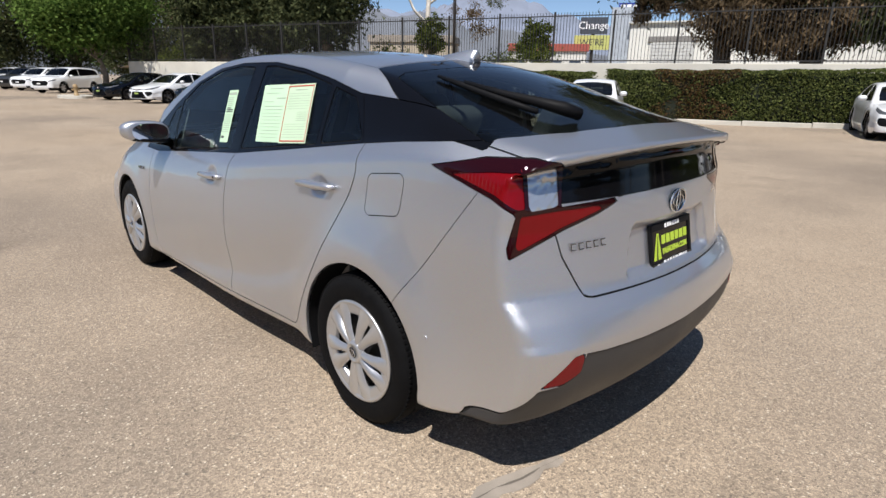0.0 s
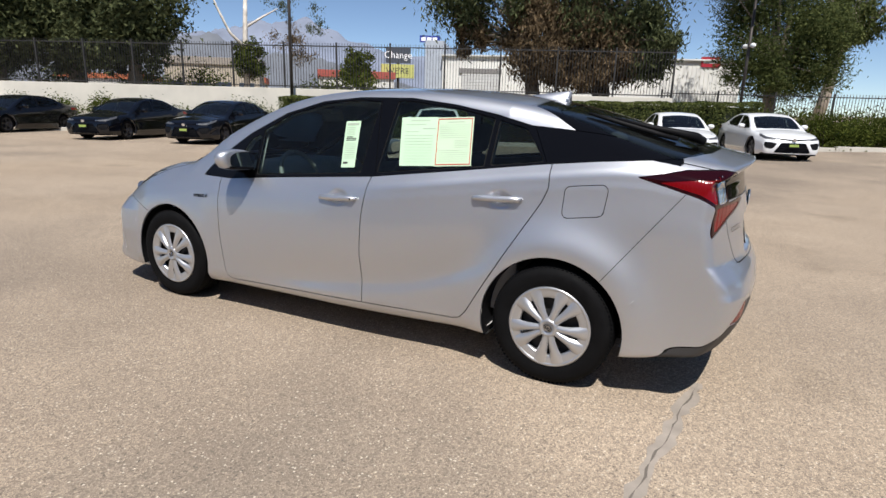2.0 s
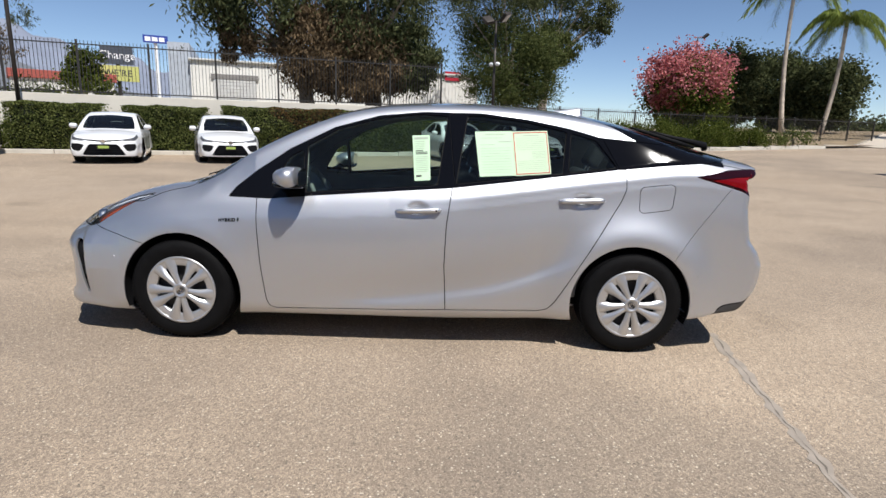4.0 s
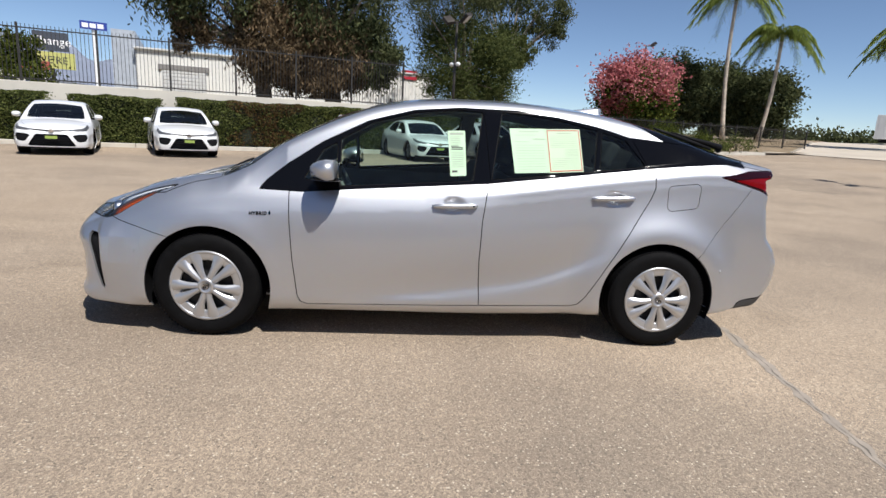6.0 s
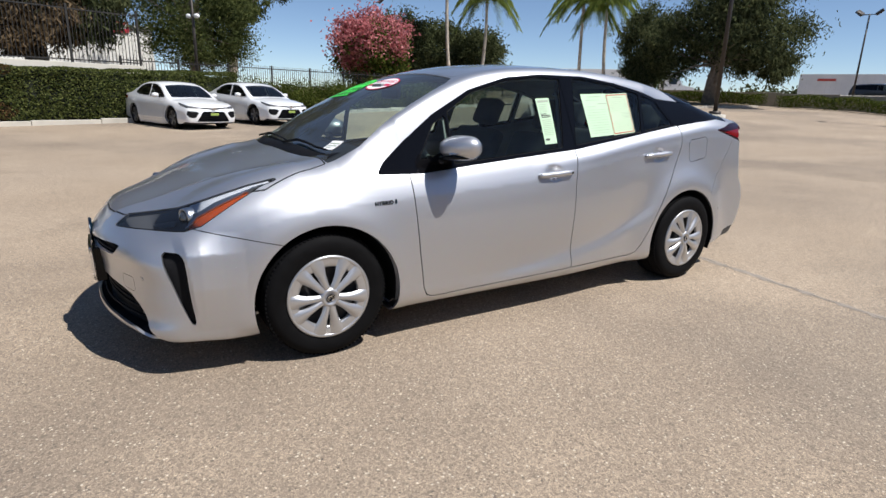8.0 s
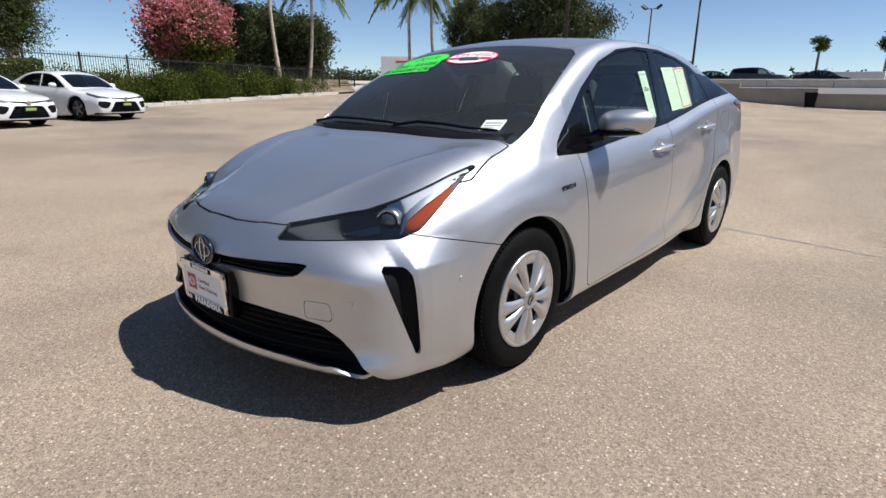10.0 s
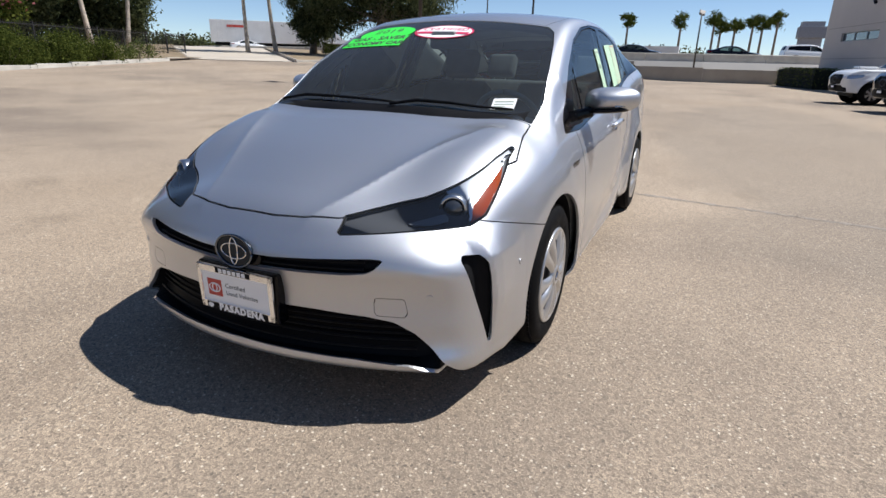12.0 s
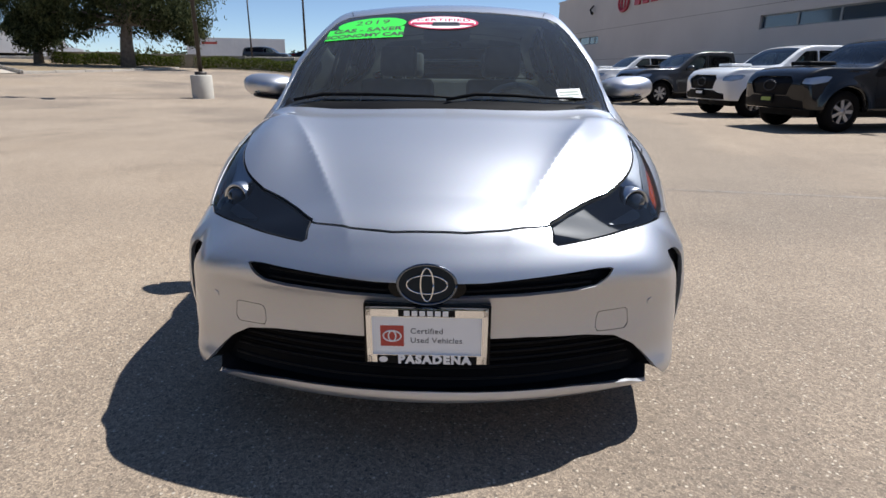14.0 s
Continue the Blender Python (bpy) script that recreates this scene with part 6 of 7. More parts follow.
for x0, y0, x1, y1 in ((-40.6, -31, -43.4, -22.5), (-43.4, -21.3, -45, -11.5)):
    h = thing("hedge", "low loose dark hedge in front of the wall", "hedge")
    n = 5200
    u = rng.random(n)
    x, y = x0 + (x1 - x0) * u + rng.uniform(-.5, .9, n), y0 + (y1 - y0) * u
    base = np.array([rise(a, b) for a, b in zip(x, y)])
    p = np.stack([x, y, base + rng.uniform(.05, .95, n) ** .7 + .08 * np.sin(y * 2.2)], 1)
    leaves_mesh("foliage", p, .16, .08, .1, LEAF_SHRUB, h)
    part("stem", tube(bmesh.new(), [(x0, y0, rise(x0, y0)), (x0, y0, rise(x0, y0) + .5)], .04, 5), BARK, h)

# raised road beyond, its barriers
ROAD = worn("road_concrete", (.40, .38, .35), .9, 0, 4, .10)
bm = bmesh.new()
pts = [(-130, -175), (-60, -62), (-56, -30), (-56, 0), (-62, 30), (-84, 120)]
rows = []
for i, p in enumerate(pts):
    rows.append([bm.verts.new((p[0] + d[0], p[1] + d[1], z)) for d, z in (((3, 0), .3), ((2, 0), 1.55), ((-26, -6), 1.75), ((-34, -6), 1.0))])
for a, b in zip(rows, rows[1:]):
    for i in range(3):
        bm.faces.new((a[i], b[i], b[i + 1], a[i + 1]))
tagged(part("road", bm, ROAD), "raised pale concrete road beyond the lot", "road", kind="structure")
for dx, h, lab in ((1.2, .75, "concrete barrier along the road"), (-12, .9, "concrete barrier in the middle of the road")):
    bm = bmesh.new()
    for p, q in zip(pts, pts[1:]):
        a, b = Vector((p[0] + dx, p[1])), Vector((q[0] + dx, q[1]))
        n = int((b - a).length / 6) + 1
        for i in range(n):
            c, d = a.lerp(b, i / n), a.lerp(b, (i + .995) / n)
            m = Matrix.Translation((*c, 1.5)) @ Matrix.Rotation(math.atan2((d - c).y, (d - c).x), 4, "Z")
            box(bm, (0, -.15, 0), ((d - c).length, .15, h), .04, 1, m)
    tagged(part("road_barrier", bm, CONCRETE), lab, "barrier", kind="structure")

# ---- lamps ----
POLE = worn("bronze_pole_paint", (.050, .042, .036), .5, .4, .4, .2)
LAMP_GLASS = shader("flood_glass", (.45, .46, .48), .15, .3)


def flood_lamp(x, y, height, heads, label, base=0.0, z=None, turn=0.0, cameras=False, group="car park lamps"):
    """A lamp post with square flood heads; base: a concrete pillar of that height."""
    z = rise(x, y) if z is None else z
    t = thing("lamp_post", label, "lamp post", group, at=pose(x, y, z, 0, 0, turn))
    if base:
        bm = bmesh.new()
        turned(bm, [(.36, -.1), (.36, base - .03), (.34, base), (.001, base)], 32, "z")
        part("concrete_base", smooth(bm, 40), CONCRETE, t, "round concrete pillar base")
        part("base_plate", smooth(turned(bmesh.new(), [(.20, base), (.20, base + .10), (.10, base + .12)], 24, "z"), 40), POLE, t)
    part("pole", smooth(tube(bmesh.new(), [(0, 0, base), (0, 0, height)], [.075, .055], 12), 40), POLE, t)
    if heads:
        part("cross_arm", tube(bmesh.new(), [(0, -.55 if heads > 1 else 0, height - .05), (0, .55, height - .05)], .035, 8), POLE, t)
    for i in range(heads):
        y1 = (.62, -.62)[i]
        m = Matrix.Translation((0, y1, height + .10)) @ Matrix.Rotation(radians(38 if y1 > 0 else -38), 4, "X") @ Matrix.Rotation(radians(20), 4, "Y")
        hd = part("flood_head", box_bm((-.24, -.26, -.09), (.24, .26, .09), .03, m), POLE, t, "square flood-light head")
        part("flood_glass", box_bm((-.20, -.22, -.102), (.20, .22, -.091), 0, m), LAMP_GLASS, hd)
    if cameras:
        for k in (-1, 1):
            part("camera", smooth(blob(bmesh.new(), (0, .22 * k, height - 2.1), (.10, .14, .10), 2.2)), PAPER_WHITE, t, "white security camera")
        part("camera_arm", tube(bmesh.new(), [(0, -.22, height - 2.0), (0, .22, height - 2.0)], .02, 6), POLE, t)
    return t


flood_lamp(-16.7, -9.1, 8.5, 2, "dark lamp post on a round concrete base", .80)
flood_lamp(-33.9, -9.9, 6.6, 1, "dark lamp post with one flood head", .80)
flood_lamp(-49.0, -18.8, 6.6, 2, "lamp post with two flood heads beside the road", 0, 1.5, 12)
flood_lamp(-58.8, -44.4, 8.6, 2, "far lamp post beside the road", 0, 1.6, 30)
lc = row(-4.4, 5.2)
flood_lamp(lc.x, lc.y, 6.3, 2, "dark lamp post with flood heads and white cameras", 0, rise(lc.x, lc.y), 40, True)
lp = row(15.3, 1.6)
flood_lamp(lp.x, lp.y, 9.5, 2, "dark lamp post in the planting strip", 0, 0.05, 20)
flood_lamp(41.6, -14.6, 9.0, 2, "dark lamp post with white cameras beyond the railings", 0, 0.1, 60, True)
flood_lamp(-21.2, -47.4, 8.2, 1, "lamp post beside the pink tree", 0, None, 70)
flood_lamp(-52, -.6, 4.5, 1, "lamp post beside the road", 0, .9, 90)
flood_lamp(-44.5, -33.0, 7.5, 2, "lamp post near the large gum tree", .7, None, 50)

# ---- dealer's building ----
BL_M = Matrix(((.9794, -.2018, 0, -44.7), (.2018, .9794, 0, 7.77), (0, 0, 1, 0), (0, 0, 0, 1)))
b_wall = worn("grey_beige_render", (.60, .565, .53), .9, 0, 2.5, .06, .2, .03)
bld = thing("dealer_building", "large plain grey-beige rendered building with a ribbon of windows", "building", at=BL_M)


def wall_pieces(length, height, thick, holes):
    """A wall along x from nought, its face at y = 0, with openings (x0, z0, x1, z1)."""
    out = []
    xs = sorted({0, length, *[h[0] for h in holes], *[h[2] for h in holes]})
    zs = sorted({-1.0, height, *[h[1] for h in holes], *[h[3] for h in holes]})
    for x0, x1 in zip(xs, xs[1:]):
        for z0, z1 in zip(zs, zs[1:]):
            if not any(h[0] <= x0 and x1 <= h[2] and h[1] <= z0 and z1 <= h[3] for h in holes):
                out.append(box_bm((x0, 0, z0), (x1, thick, z1)))
    return out


HOLES = [(2.4, 2.90, 7.4, 3.42), (23.2, 2.82, 31.2, 3.36)]
for piece in wall_pieces(62, 6.15, .3, HOLES):
    part("wall_panel", piece, b_wall, bld)
part("end_wall", box_bm((-.3, .0, -1), (0, 26, 6.15)), b_wall, bld)
part("roof", box_bm((-.3, .3, 5.6), (62, 26, 5.75)), b_wall, bld)
part("coping", box_bm((-.36, -.06, 6.15), (62, .36, 6.27), .01), b_wall, bld)
for z in (3.75, 1.85):
    part("render_joint", box_bm((0, -.004, z), (62, -.001, z + .025)), shader("joint_grey", (.30, .27, .245), .9), bld)
dark_win = shader("office_glass", (.05, .07, .10), .05, .0, Coat_Weight=1.0)
for x0, z0, x1, z1 in HOLES:
    n = 3 if x1 - x0 < 6 else 4
    for i in range(n):
        a, b = x0 + (x1 - x0) * i / n, x0 + (x1 - x0) * (i + 1) / n
        w = part("window", box_bm((a + .03, .14, z0 + .03), (b - .03, .16, z1 - .03)), dark_win, bld, "dark reflecting office window")
        fr = bmesh.new()
        for lo, hi in (((a, .10, z0), (b, .20, z0 + .05)), ((a, .10, z1 - .05), (b, .20, z1)), ((a, .10, z0), (a + .05, .20, z1)), ((b - .05, .10, z0), (b, .20, z1))):
            box(fr, lo, hi)
        part("window_frame", fr, worn("bronze_frame", (.25, .26, .27), .4, .6), w)
RED_SIGN = shader("sign_red", (.42, .03, .05), .4)
sg = part("sign_mark", tube(bmesh.new(), [(10.9 + .62 * math.cos(a), -.10, 5.15 + .52 * math.sin(a)) for a in np.linspace(0, 2 * math.pi, 33)], .075, 8), RED_SIGN, bld, "red oval maker's sign")
part("sign_ring", tube(bmesh.new(), [(10.9 + .22 * math.cos(a), -.10, 5.15 + .48 * math.sin(a)) for a in np.linspace(0, 2 * math.pi, 25)], .06, 8), RED_SIGN, sg)
for i in range(6):
    part("sign_letter_bar", box_bm((12.3 + i * .95, -.12, 4.82), (12.9 + i * .95, -.02, 5.47), .02), RED_SIGN, bld, "red letter as a plain bar")
part("wall_camera", tube(bmesh.new(), [(6.3, -.02, 5.4), (6.3, -.25, 5.1), (6.8, -.30, 4.85)], [.05, .05, .10], 8), MATT_BLACK, bld, "dark wall-mounted camera")
foot = thing("hedge", "clipped dark hedge at the foot of the building", "hedge")
n = 5000
u = np.stack([rng.uniform(-.6, 6.5, n), -rng.uniform(.6, 2.6, n), rng.uniform(.05, 1.25, n)], 1)
leaves_mesh("foliage", np.array([list(BL_M @ Vector(q)) for q in u]), .15, .08, .1, LEAF_HEDGE, foot)
# dark inner box, coloured as the shade within the leaves
part("hedge_shade_core", box_bm((-.5, -2.45, 0), (6.4, -.75, 1.15), .08, BL_M), shader("foot_hedge_shade", (.012, .016, .008), .95), foot)

# ---- buildings and signs beyond the railings ----
RIBBED = worn("white_ribbed_sheet", (.74, .73, .69), .6, 0, 2, .06)
wh = thing("warehouse", "white ribbed-metal warehouse with a roller door", "building", at=ROW_M)
part("wall", box_bm((-10.5, -40, 1.5), (11.2, -22, 5.25)), RIBBED, wh)
part("side_wall", box_bm((11.2, -40, 1.5), (12.6, -22.4, 6.4)), worn("grey_blue_wall", (.42, .46, .52), .7), wh)
part("roof", box_bm((-10.7, -40.2, 5.25), (11.3, -21.8, 5.38), .03), worn("roof_edge", (.60, .60, .58), .6), wh)
ribs = bmesh.new()
for i in range(72):
    s = -10.4 + i * .3
    box(ribs, (s, -22.0, 1.95), (s + .05, -21.955, 5.25))
part("wall_rib", ribs, RIBBED, wh, "vertical sheet ribs")
dr = part("roller_door", box_bm((6.9, -21.99, 1.95), (9.7, -21.93, 4.15)), worn("roller_grey", (.55, .55, .54), .6), wh)
for i in range(9):
    part("door_slat", box_bm((6.95, -21.93, 2.0 + i * .235), (9.65, -21.905, 2.19 + i * .235), .006), worn("slat_grey", (.60, .60, .585), .6), dr)
part("door_lintel", box_bm((6.7, -22.0, 4.05), (9.9, -21.88, 4.40), .01), worn("lintel_grey", (.22, .21, .20), .7), wh)
sgn = thing("wall_sign", "small red sign on the warehouse roof edge", "sign", at=ROW_M)
part("sign_panel", box_bm((-8.9, -22.1, 4.85), (-7.6, -21.9, 5.55), .01), RED_SIGN, sgn)
part("sign_text_bar", box_bm((-8.75, -21.9, 5.1), (-7.75, -21.89, 5.3)), PAPER_WHITE, sgn)


def far_sign(label, x, y, z0, z1, w, colour, pole=True, words="", bars=0, ink=None):
    d = Vector((x, y, 0)).normalized()
    m = Matrix.Translation((x, y, 0)) @ Matrix.Rotation(math.atan2(d.y, d.x) - math.pi / 2, 4, "Z")
    t = thing("sign", label, "sign", at=m)
    p = part("sign_panel", box_bm((-w / 2, -.15, z0), (w / 2, .15, z1), .02), colour, t)
    if pole:
        part("sign_pole", tube(bmesh.new(), [(0, .3, 0), (0, .3, z1 - .1)], .25, 8), PAPER_WHITE if pole == 2 else POLE, t)
    if words:
        lettering("sign_lettering", words, (z1 - z0) * .62, ink or PAPER_WHITE, p, pose(0, -.17, (z0 + z1) / 2, 90, 0, 0), .01)
    for i in range(bars):
        part("sign_text_bar", box_bm((-w * .42 + i * w * .84 / bars, -.17, z0 + (z1 - z0) * .2), (-w * .42 + (i + .8) * w * .84 / bars, -.15, z1 - (z1 - z0) * .25)), ink or PAPER_WHITE, p)
    return t


far_sign("dark billboard with white lettering reading Change", 49.4, -82.3, 8.7, 11.2, 4.2, shader("billboard_dark", (.05, .06, .08), .6), True, "Change")
far_sign("yellow billboard with dark lettering reading WE'RE", 49.4, -82.1, 6.3, 8.5, 5.6, shader("billboard_yellow", (.50, .50, .16), .6), False, "WE'RE", 0, INK)
far_sign("blue and white filling-station sign on a white pole", 45.0, -85.2, 12.2, 13.3, 3.4, shader("sign_blue", (.02, .05, .30), .5), 2, "", 3)
for x, y, w, d, h, col, roofc, lab in ((92, -86, 14, 8, 3.8, (.50, .42, .30), (.45, .10, .04), "low tan shop with a red-orange roof band"), (74, -66, 14, 8, 5.4, (.42, .36, .28), (.30, .26, .22), "tan block of shops"), (55, -78, 12, 6, 4.2, (.66, .64, .60), (.35, .08, .06), "white low shop with a dark red base"), (122, -80, 18, 10, 4.0, (.46, .44, .40), (.42, .12, .05), "low shop row with an orange roof band")):
    t = thing("shop_building", lab, "building", at=pose(x, y, 1.9, 0, 0, 38))
    part("wall", box_bm((-w / 2, -d / 2, 0), (w / 2, d / 2, h)), worn("shop_wall", col, .9, 0, 3, .1), t)
    part("roof_band", box_bm((-w / 2 - .3, -d / 2 - .3, h - .2), (w / 2 + .3, d / 2 + .3, h + .9), .05), worn("roof_band", roofc, .7), t)
    for i in range(4):
        part("window", box_bm((-w / 2 + .8 + i * w / 4, d / 2, .8), (-w / 2 + w / 4 - .4 + i * w / 4, d / 2 + .05, 2.6)), dark_win, t)
        part("window", box_bm((-w / 2 - .05, -d / 2 + .5 + i * d / 4, .8), (-w / 2, -d / 2 + d / 4 + i * d / 4 - .2, 2.6)), dark_win, t)
for k in range(9):
    p = row(16 + k * 4.2, 14 + 5 * math.sin(k * 1.9))
    t = thing("shrub", "green shrub beyond the railings", "shrub")
    pts, _ = clouded((p.x, p.y, 2.5), (1.9, 1.5, .8), 18, 55, .4)
    leaves_mesh("foliage", pts, .22, .10, 0, LEAF_SHRUB, t)
    part("stem", tube(bmesh.new(), [(p.x, p.y, 1.9), (p.x, p.y, 2.6)], .05, 5), BARK, t)


# ---- trailers and far things on the road ----
def trailer(x, y, turn, length, label, z=1.6):
    t = thing("lorry_trailer", label, "trailer", at=pose(x, y, z, 0, 0, turn))
    body = part("trailer_box", box_bm((0, -1.25, 1.15), (length, 1.25, 4.05), .03), worn("trailer_white", (.70, .70, .69), .5, 0, 2, .08), t)
    for i in range(int(length / .6)):
        part("trailer_rib", box_bm((.3 + i * .6, -1.265, 1.25), (.34 + i * .6, -1.25, 3.95)), worn("trailer_rib", (.66, .66, .65), .5), body)
    part("name_bars", box_bm((2.2, -1.275, 3.1), (4.4, -1.265, 3.42)), RED_INK, body, "faded red name bar")
    part("chassis", box_bm((.5, -1.0, .75), (length - .5, 1.0, 1.15)), MATT_BLACK, t)
    for xx in (1.2, 2.5, length - 2.2):
        for yy in (-1.05, 1.05):
            part("wheel", smooth(turned(bmesh.new(), [(.25, yy - .14), (.5, yy - .14), (.5, yy + .14), (.25, yy + .14)], 20, closed=True), 40), RUBBER, t)
    return t


trailer(-58.8, -63.6, 131.6, 14, "long white lorry trailer on the road")
cab = thing("lorry_cab", "white lorry cab ahead of its trailer", "lorry", at=pose(-68.7, -52.5, 1.6, 0, 0, 131.6))
part("cab_body", slab(bmesh.new(), [(0, .6), (4.6, .6), (4.6, 1.7), (3.0, 2.0), (2.2, 3.3), (.6, 3.9), (0, 3.9)], -1.15, 1.15), worn("cab_white", (.72, .72, .72), .4), cab)
part("windscreen", slab(bmesh.new(), [(2.42, 2.95), (3.0, 2.1), (3.02, 2.12), (2.44, 2.97)], -1.0, 1.0), dark_win, cab)
part("side_window", box_bm((1.2, -1.17, 2.1), (2.2, -1.15, 2.9)), dark_win, cab)
for xx in (.8, 3.6):
    part("wheel", smooth(turned(bmesh.new(), [(.25, -1.12), (.5, -1.12), (.5, -.85), (.25, -.85)], 20, closed=True, m=Matrix.Translation((xx, 0, .5))), 40), RUBBER, cab)
trailer(-86.8, -42.3, 110.6, 14.5, "white lorry trailer behind the gum tree")
trailer(-144, -23.5, 90, 16, "far white lorry trailer on the road", 1.3)
for x, y, h in ((-146.2, -8, 9.0), (-146.5, -1, 9.6), (-148, .5, 8.0), (-146.5, 3.4, 8.0), (-150, 7, 9.5), (-150, 9, 8.8), (-152, 12, 9.6), (-140, -19, 8.8)):
    t = thing("palm_tree", "distant fan palm with a round head", "palm tree", "distant palms")
    part("trunk", tube(bmesh.new(), [(x, y, 1.5), (x + .2, y, h + 1.3)], [.3, .22], 7), BARK, t)
    pts, _ = clouded((x + .2, y, h + 1.9), (1.7, 1.7, 1.5), 18, 50, .4)
    leaves_mesh("crown", pts, .9, .18, .3, LEAF_SHRUB, t)
for k in range(26):
    a = radians(-178 + k * 3.4 if k < 12 else -140 + (k - 12) * 1.6)
    d = 170 + 30 * math.sin(k * 2.3)
    t = thing("tree", "distant dark tree on the horizon", "tree", "distant trees")
    c = Vector((math.cos(a) * d, math.sin(a) * d, 3.0))
    pts, _ = clouded(c, (5.5, 5.5, 1.6 + .7 * math.sin(k * 1.7)), 16, 40, .45)
    leaves_mesh("crown", pts, 1.1, .6, .1, LEAF_GUM, t)
    part("trunk", tube(bmesh.new(), [(c.x, c.y, 0), (c.x, c.y, 3)], .3, 6), BARK, t)
tw = thing("control_tower", "distant grey tower on the horizon", "tower", at=pose(-176, 21.5, 0))
part("shaft", box_bm((-2.5, -2.5, 0), (2.2, 2.5, 12.6), .1), worn("tower_grey", (.30, .31, .34), .8), tw)
part("tower_head", box_bm((-3.0, -3.0, 8.6), (3.0, 3.0, 11.4), .2), worn("tower_head", (.24, .25, .28), .7), tw)

# ---- mountains ----
def mountains(name, distance, peaks, colour, seed):
    """A far ridge: a strip of slopes rising to the heights given by bearing."""
    f = curve(peaks)
    bm = bmesh.new()
    az = np.arange(peaks[0][0] if peaks[0][0] < peaks[-1][0] else peaks[-1][0], max(p[0] for p in peaks), .35)
    rows = []
    for k in range(9):
        u = k / 8
        line = []
        for a in az:
            el = float(f(np.array(a)))
            r = distance * (1 - .30 * (1 - u))
            nz = noise.fractal(Vector((a * .35, u * 2.2, seed)), 1.0, 2.0, 5)
            z = distance * math.tan(radians(el)) * (u ** 1.25) * (1 + .16 * nz * (1 if 0 < k else 0))
            line.append(bm.verts.new((r * math.cos(radians(a)), r * math.sin(radians(a)), z - 2)))
        rows.append(line)
    for a, b in zip(rows, rows[1:]):
        for i in range(len(az) - 1):
            bm.faces.new((a[i], a[i + 1], b[i + 1], b[i]))
    # distance haze is put into the slopes' colour as a blue-grey tint
    m = shader(name + "_hazed_slope", colour, 1.0, 0, Specular_IOR_Level=0.0)
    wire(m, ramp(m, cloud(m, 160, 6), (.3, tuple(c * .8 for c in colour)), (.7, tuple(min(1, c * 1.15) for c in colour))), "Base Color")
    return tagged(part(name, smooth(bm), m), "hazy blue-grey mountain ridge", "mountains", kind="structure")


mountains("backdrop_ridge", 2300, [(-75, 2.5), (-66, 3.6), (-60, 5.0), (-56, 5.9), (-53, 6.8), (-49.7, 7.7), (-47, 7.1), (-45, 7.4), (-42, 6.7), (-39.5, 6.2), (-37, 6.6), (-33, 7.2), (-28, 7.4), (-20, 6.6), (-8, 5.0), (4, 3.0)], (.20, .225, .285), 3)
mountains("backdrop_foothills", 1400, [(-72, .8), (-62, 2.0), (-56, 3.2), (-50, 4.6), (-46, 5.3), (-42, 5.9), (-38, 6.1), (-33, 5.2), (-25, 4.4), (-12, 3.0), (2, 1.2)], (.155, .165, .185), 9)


# ---- parked vehicles: shells of three kinds, each cut once and dressed in several paints ----
def make_skin(top, crown_c, belt, width, flank_c, nose, tail, under, sweep_f, sweep_b, tumble, arch_flare, wheels, wz, k_top=.06):
    def f(x, y, z):
        y = np.abs(y)
        d = belt(x) - z
        r = np.minimum(np.hypot(x - wheels[0], z - wz), np.hypot(x - wheels[1], z - wz))
        side = y - (width(x) + np.where(d > 0, flank_c(np.maximum(d, 0)), -tumble * np.maximum(-d, 0)) + arch_flare * np.exp(-((r - wz * 1.2) / .10) ** 2) - np.clip(.32 - z, 0, 1) * .35)
        up = z - (top(x) - crown_c * y * y)
        front = x - (nose(z) - sweep_f * y * y - 1.0 * np.maximum(y - .68, 0) ** 2)
        back = tail(z) + sweep_b * y * y - x
        g = smooth_max(smooth_max(up, side, k_top), front, .08)
        return smooth_max(smooth_max(g, back, .07), under(x) - z, .04)
    return f


def cut_vehicle(f, lo, hi, wheels, wz, arch, regions, cell=.035):
    sh = Shell(f, lo, hi, cell)
    for wx in wheels:
        sh.take(lambda x, y, z: np.maximum(np.hypot(x - wx, z - wz) - arch, .5 - y))
    got = {name: sh.take(fn, gap) for name, fn, gap in regions}
    got["body"] = sh.left
    return sh, got


def side_of(pts, r=.01):
    return both(polygon(pts, X_, Z_, r), lambda x, y, z: .5 - y)


def front_of(pts, x0, r=.0):
    return both(polygon(pts, Y_, Z_, r), lambda x, y, z: x0 - x)


def back_of(pts, x0, r=.0):
    return both(polygon(pts, Y_, Z_, r), lambda x, y, z: x - x0)


def top_of(pts, z0):
    return both(polygon(pts, X_, Y_), lambda x, y, z: z0 - z)


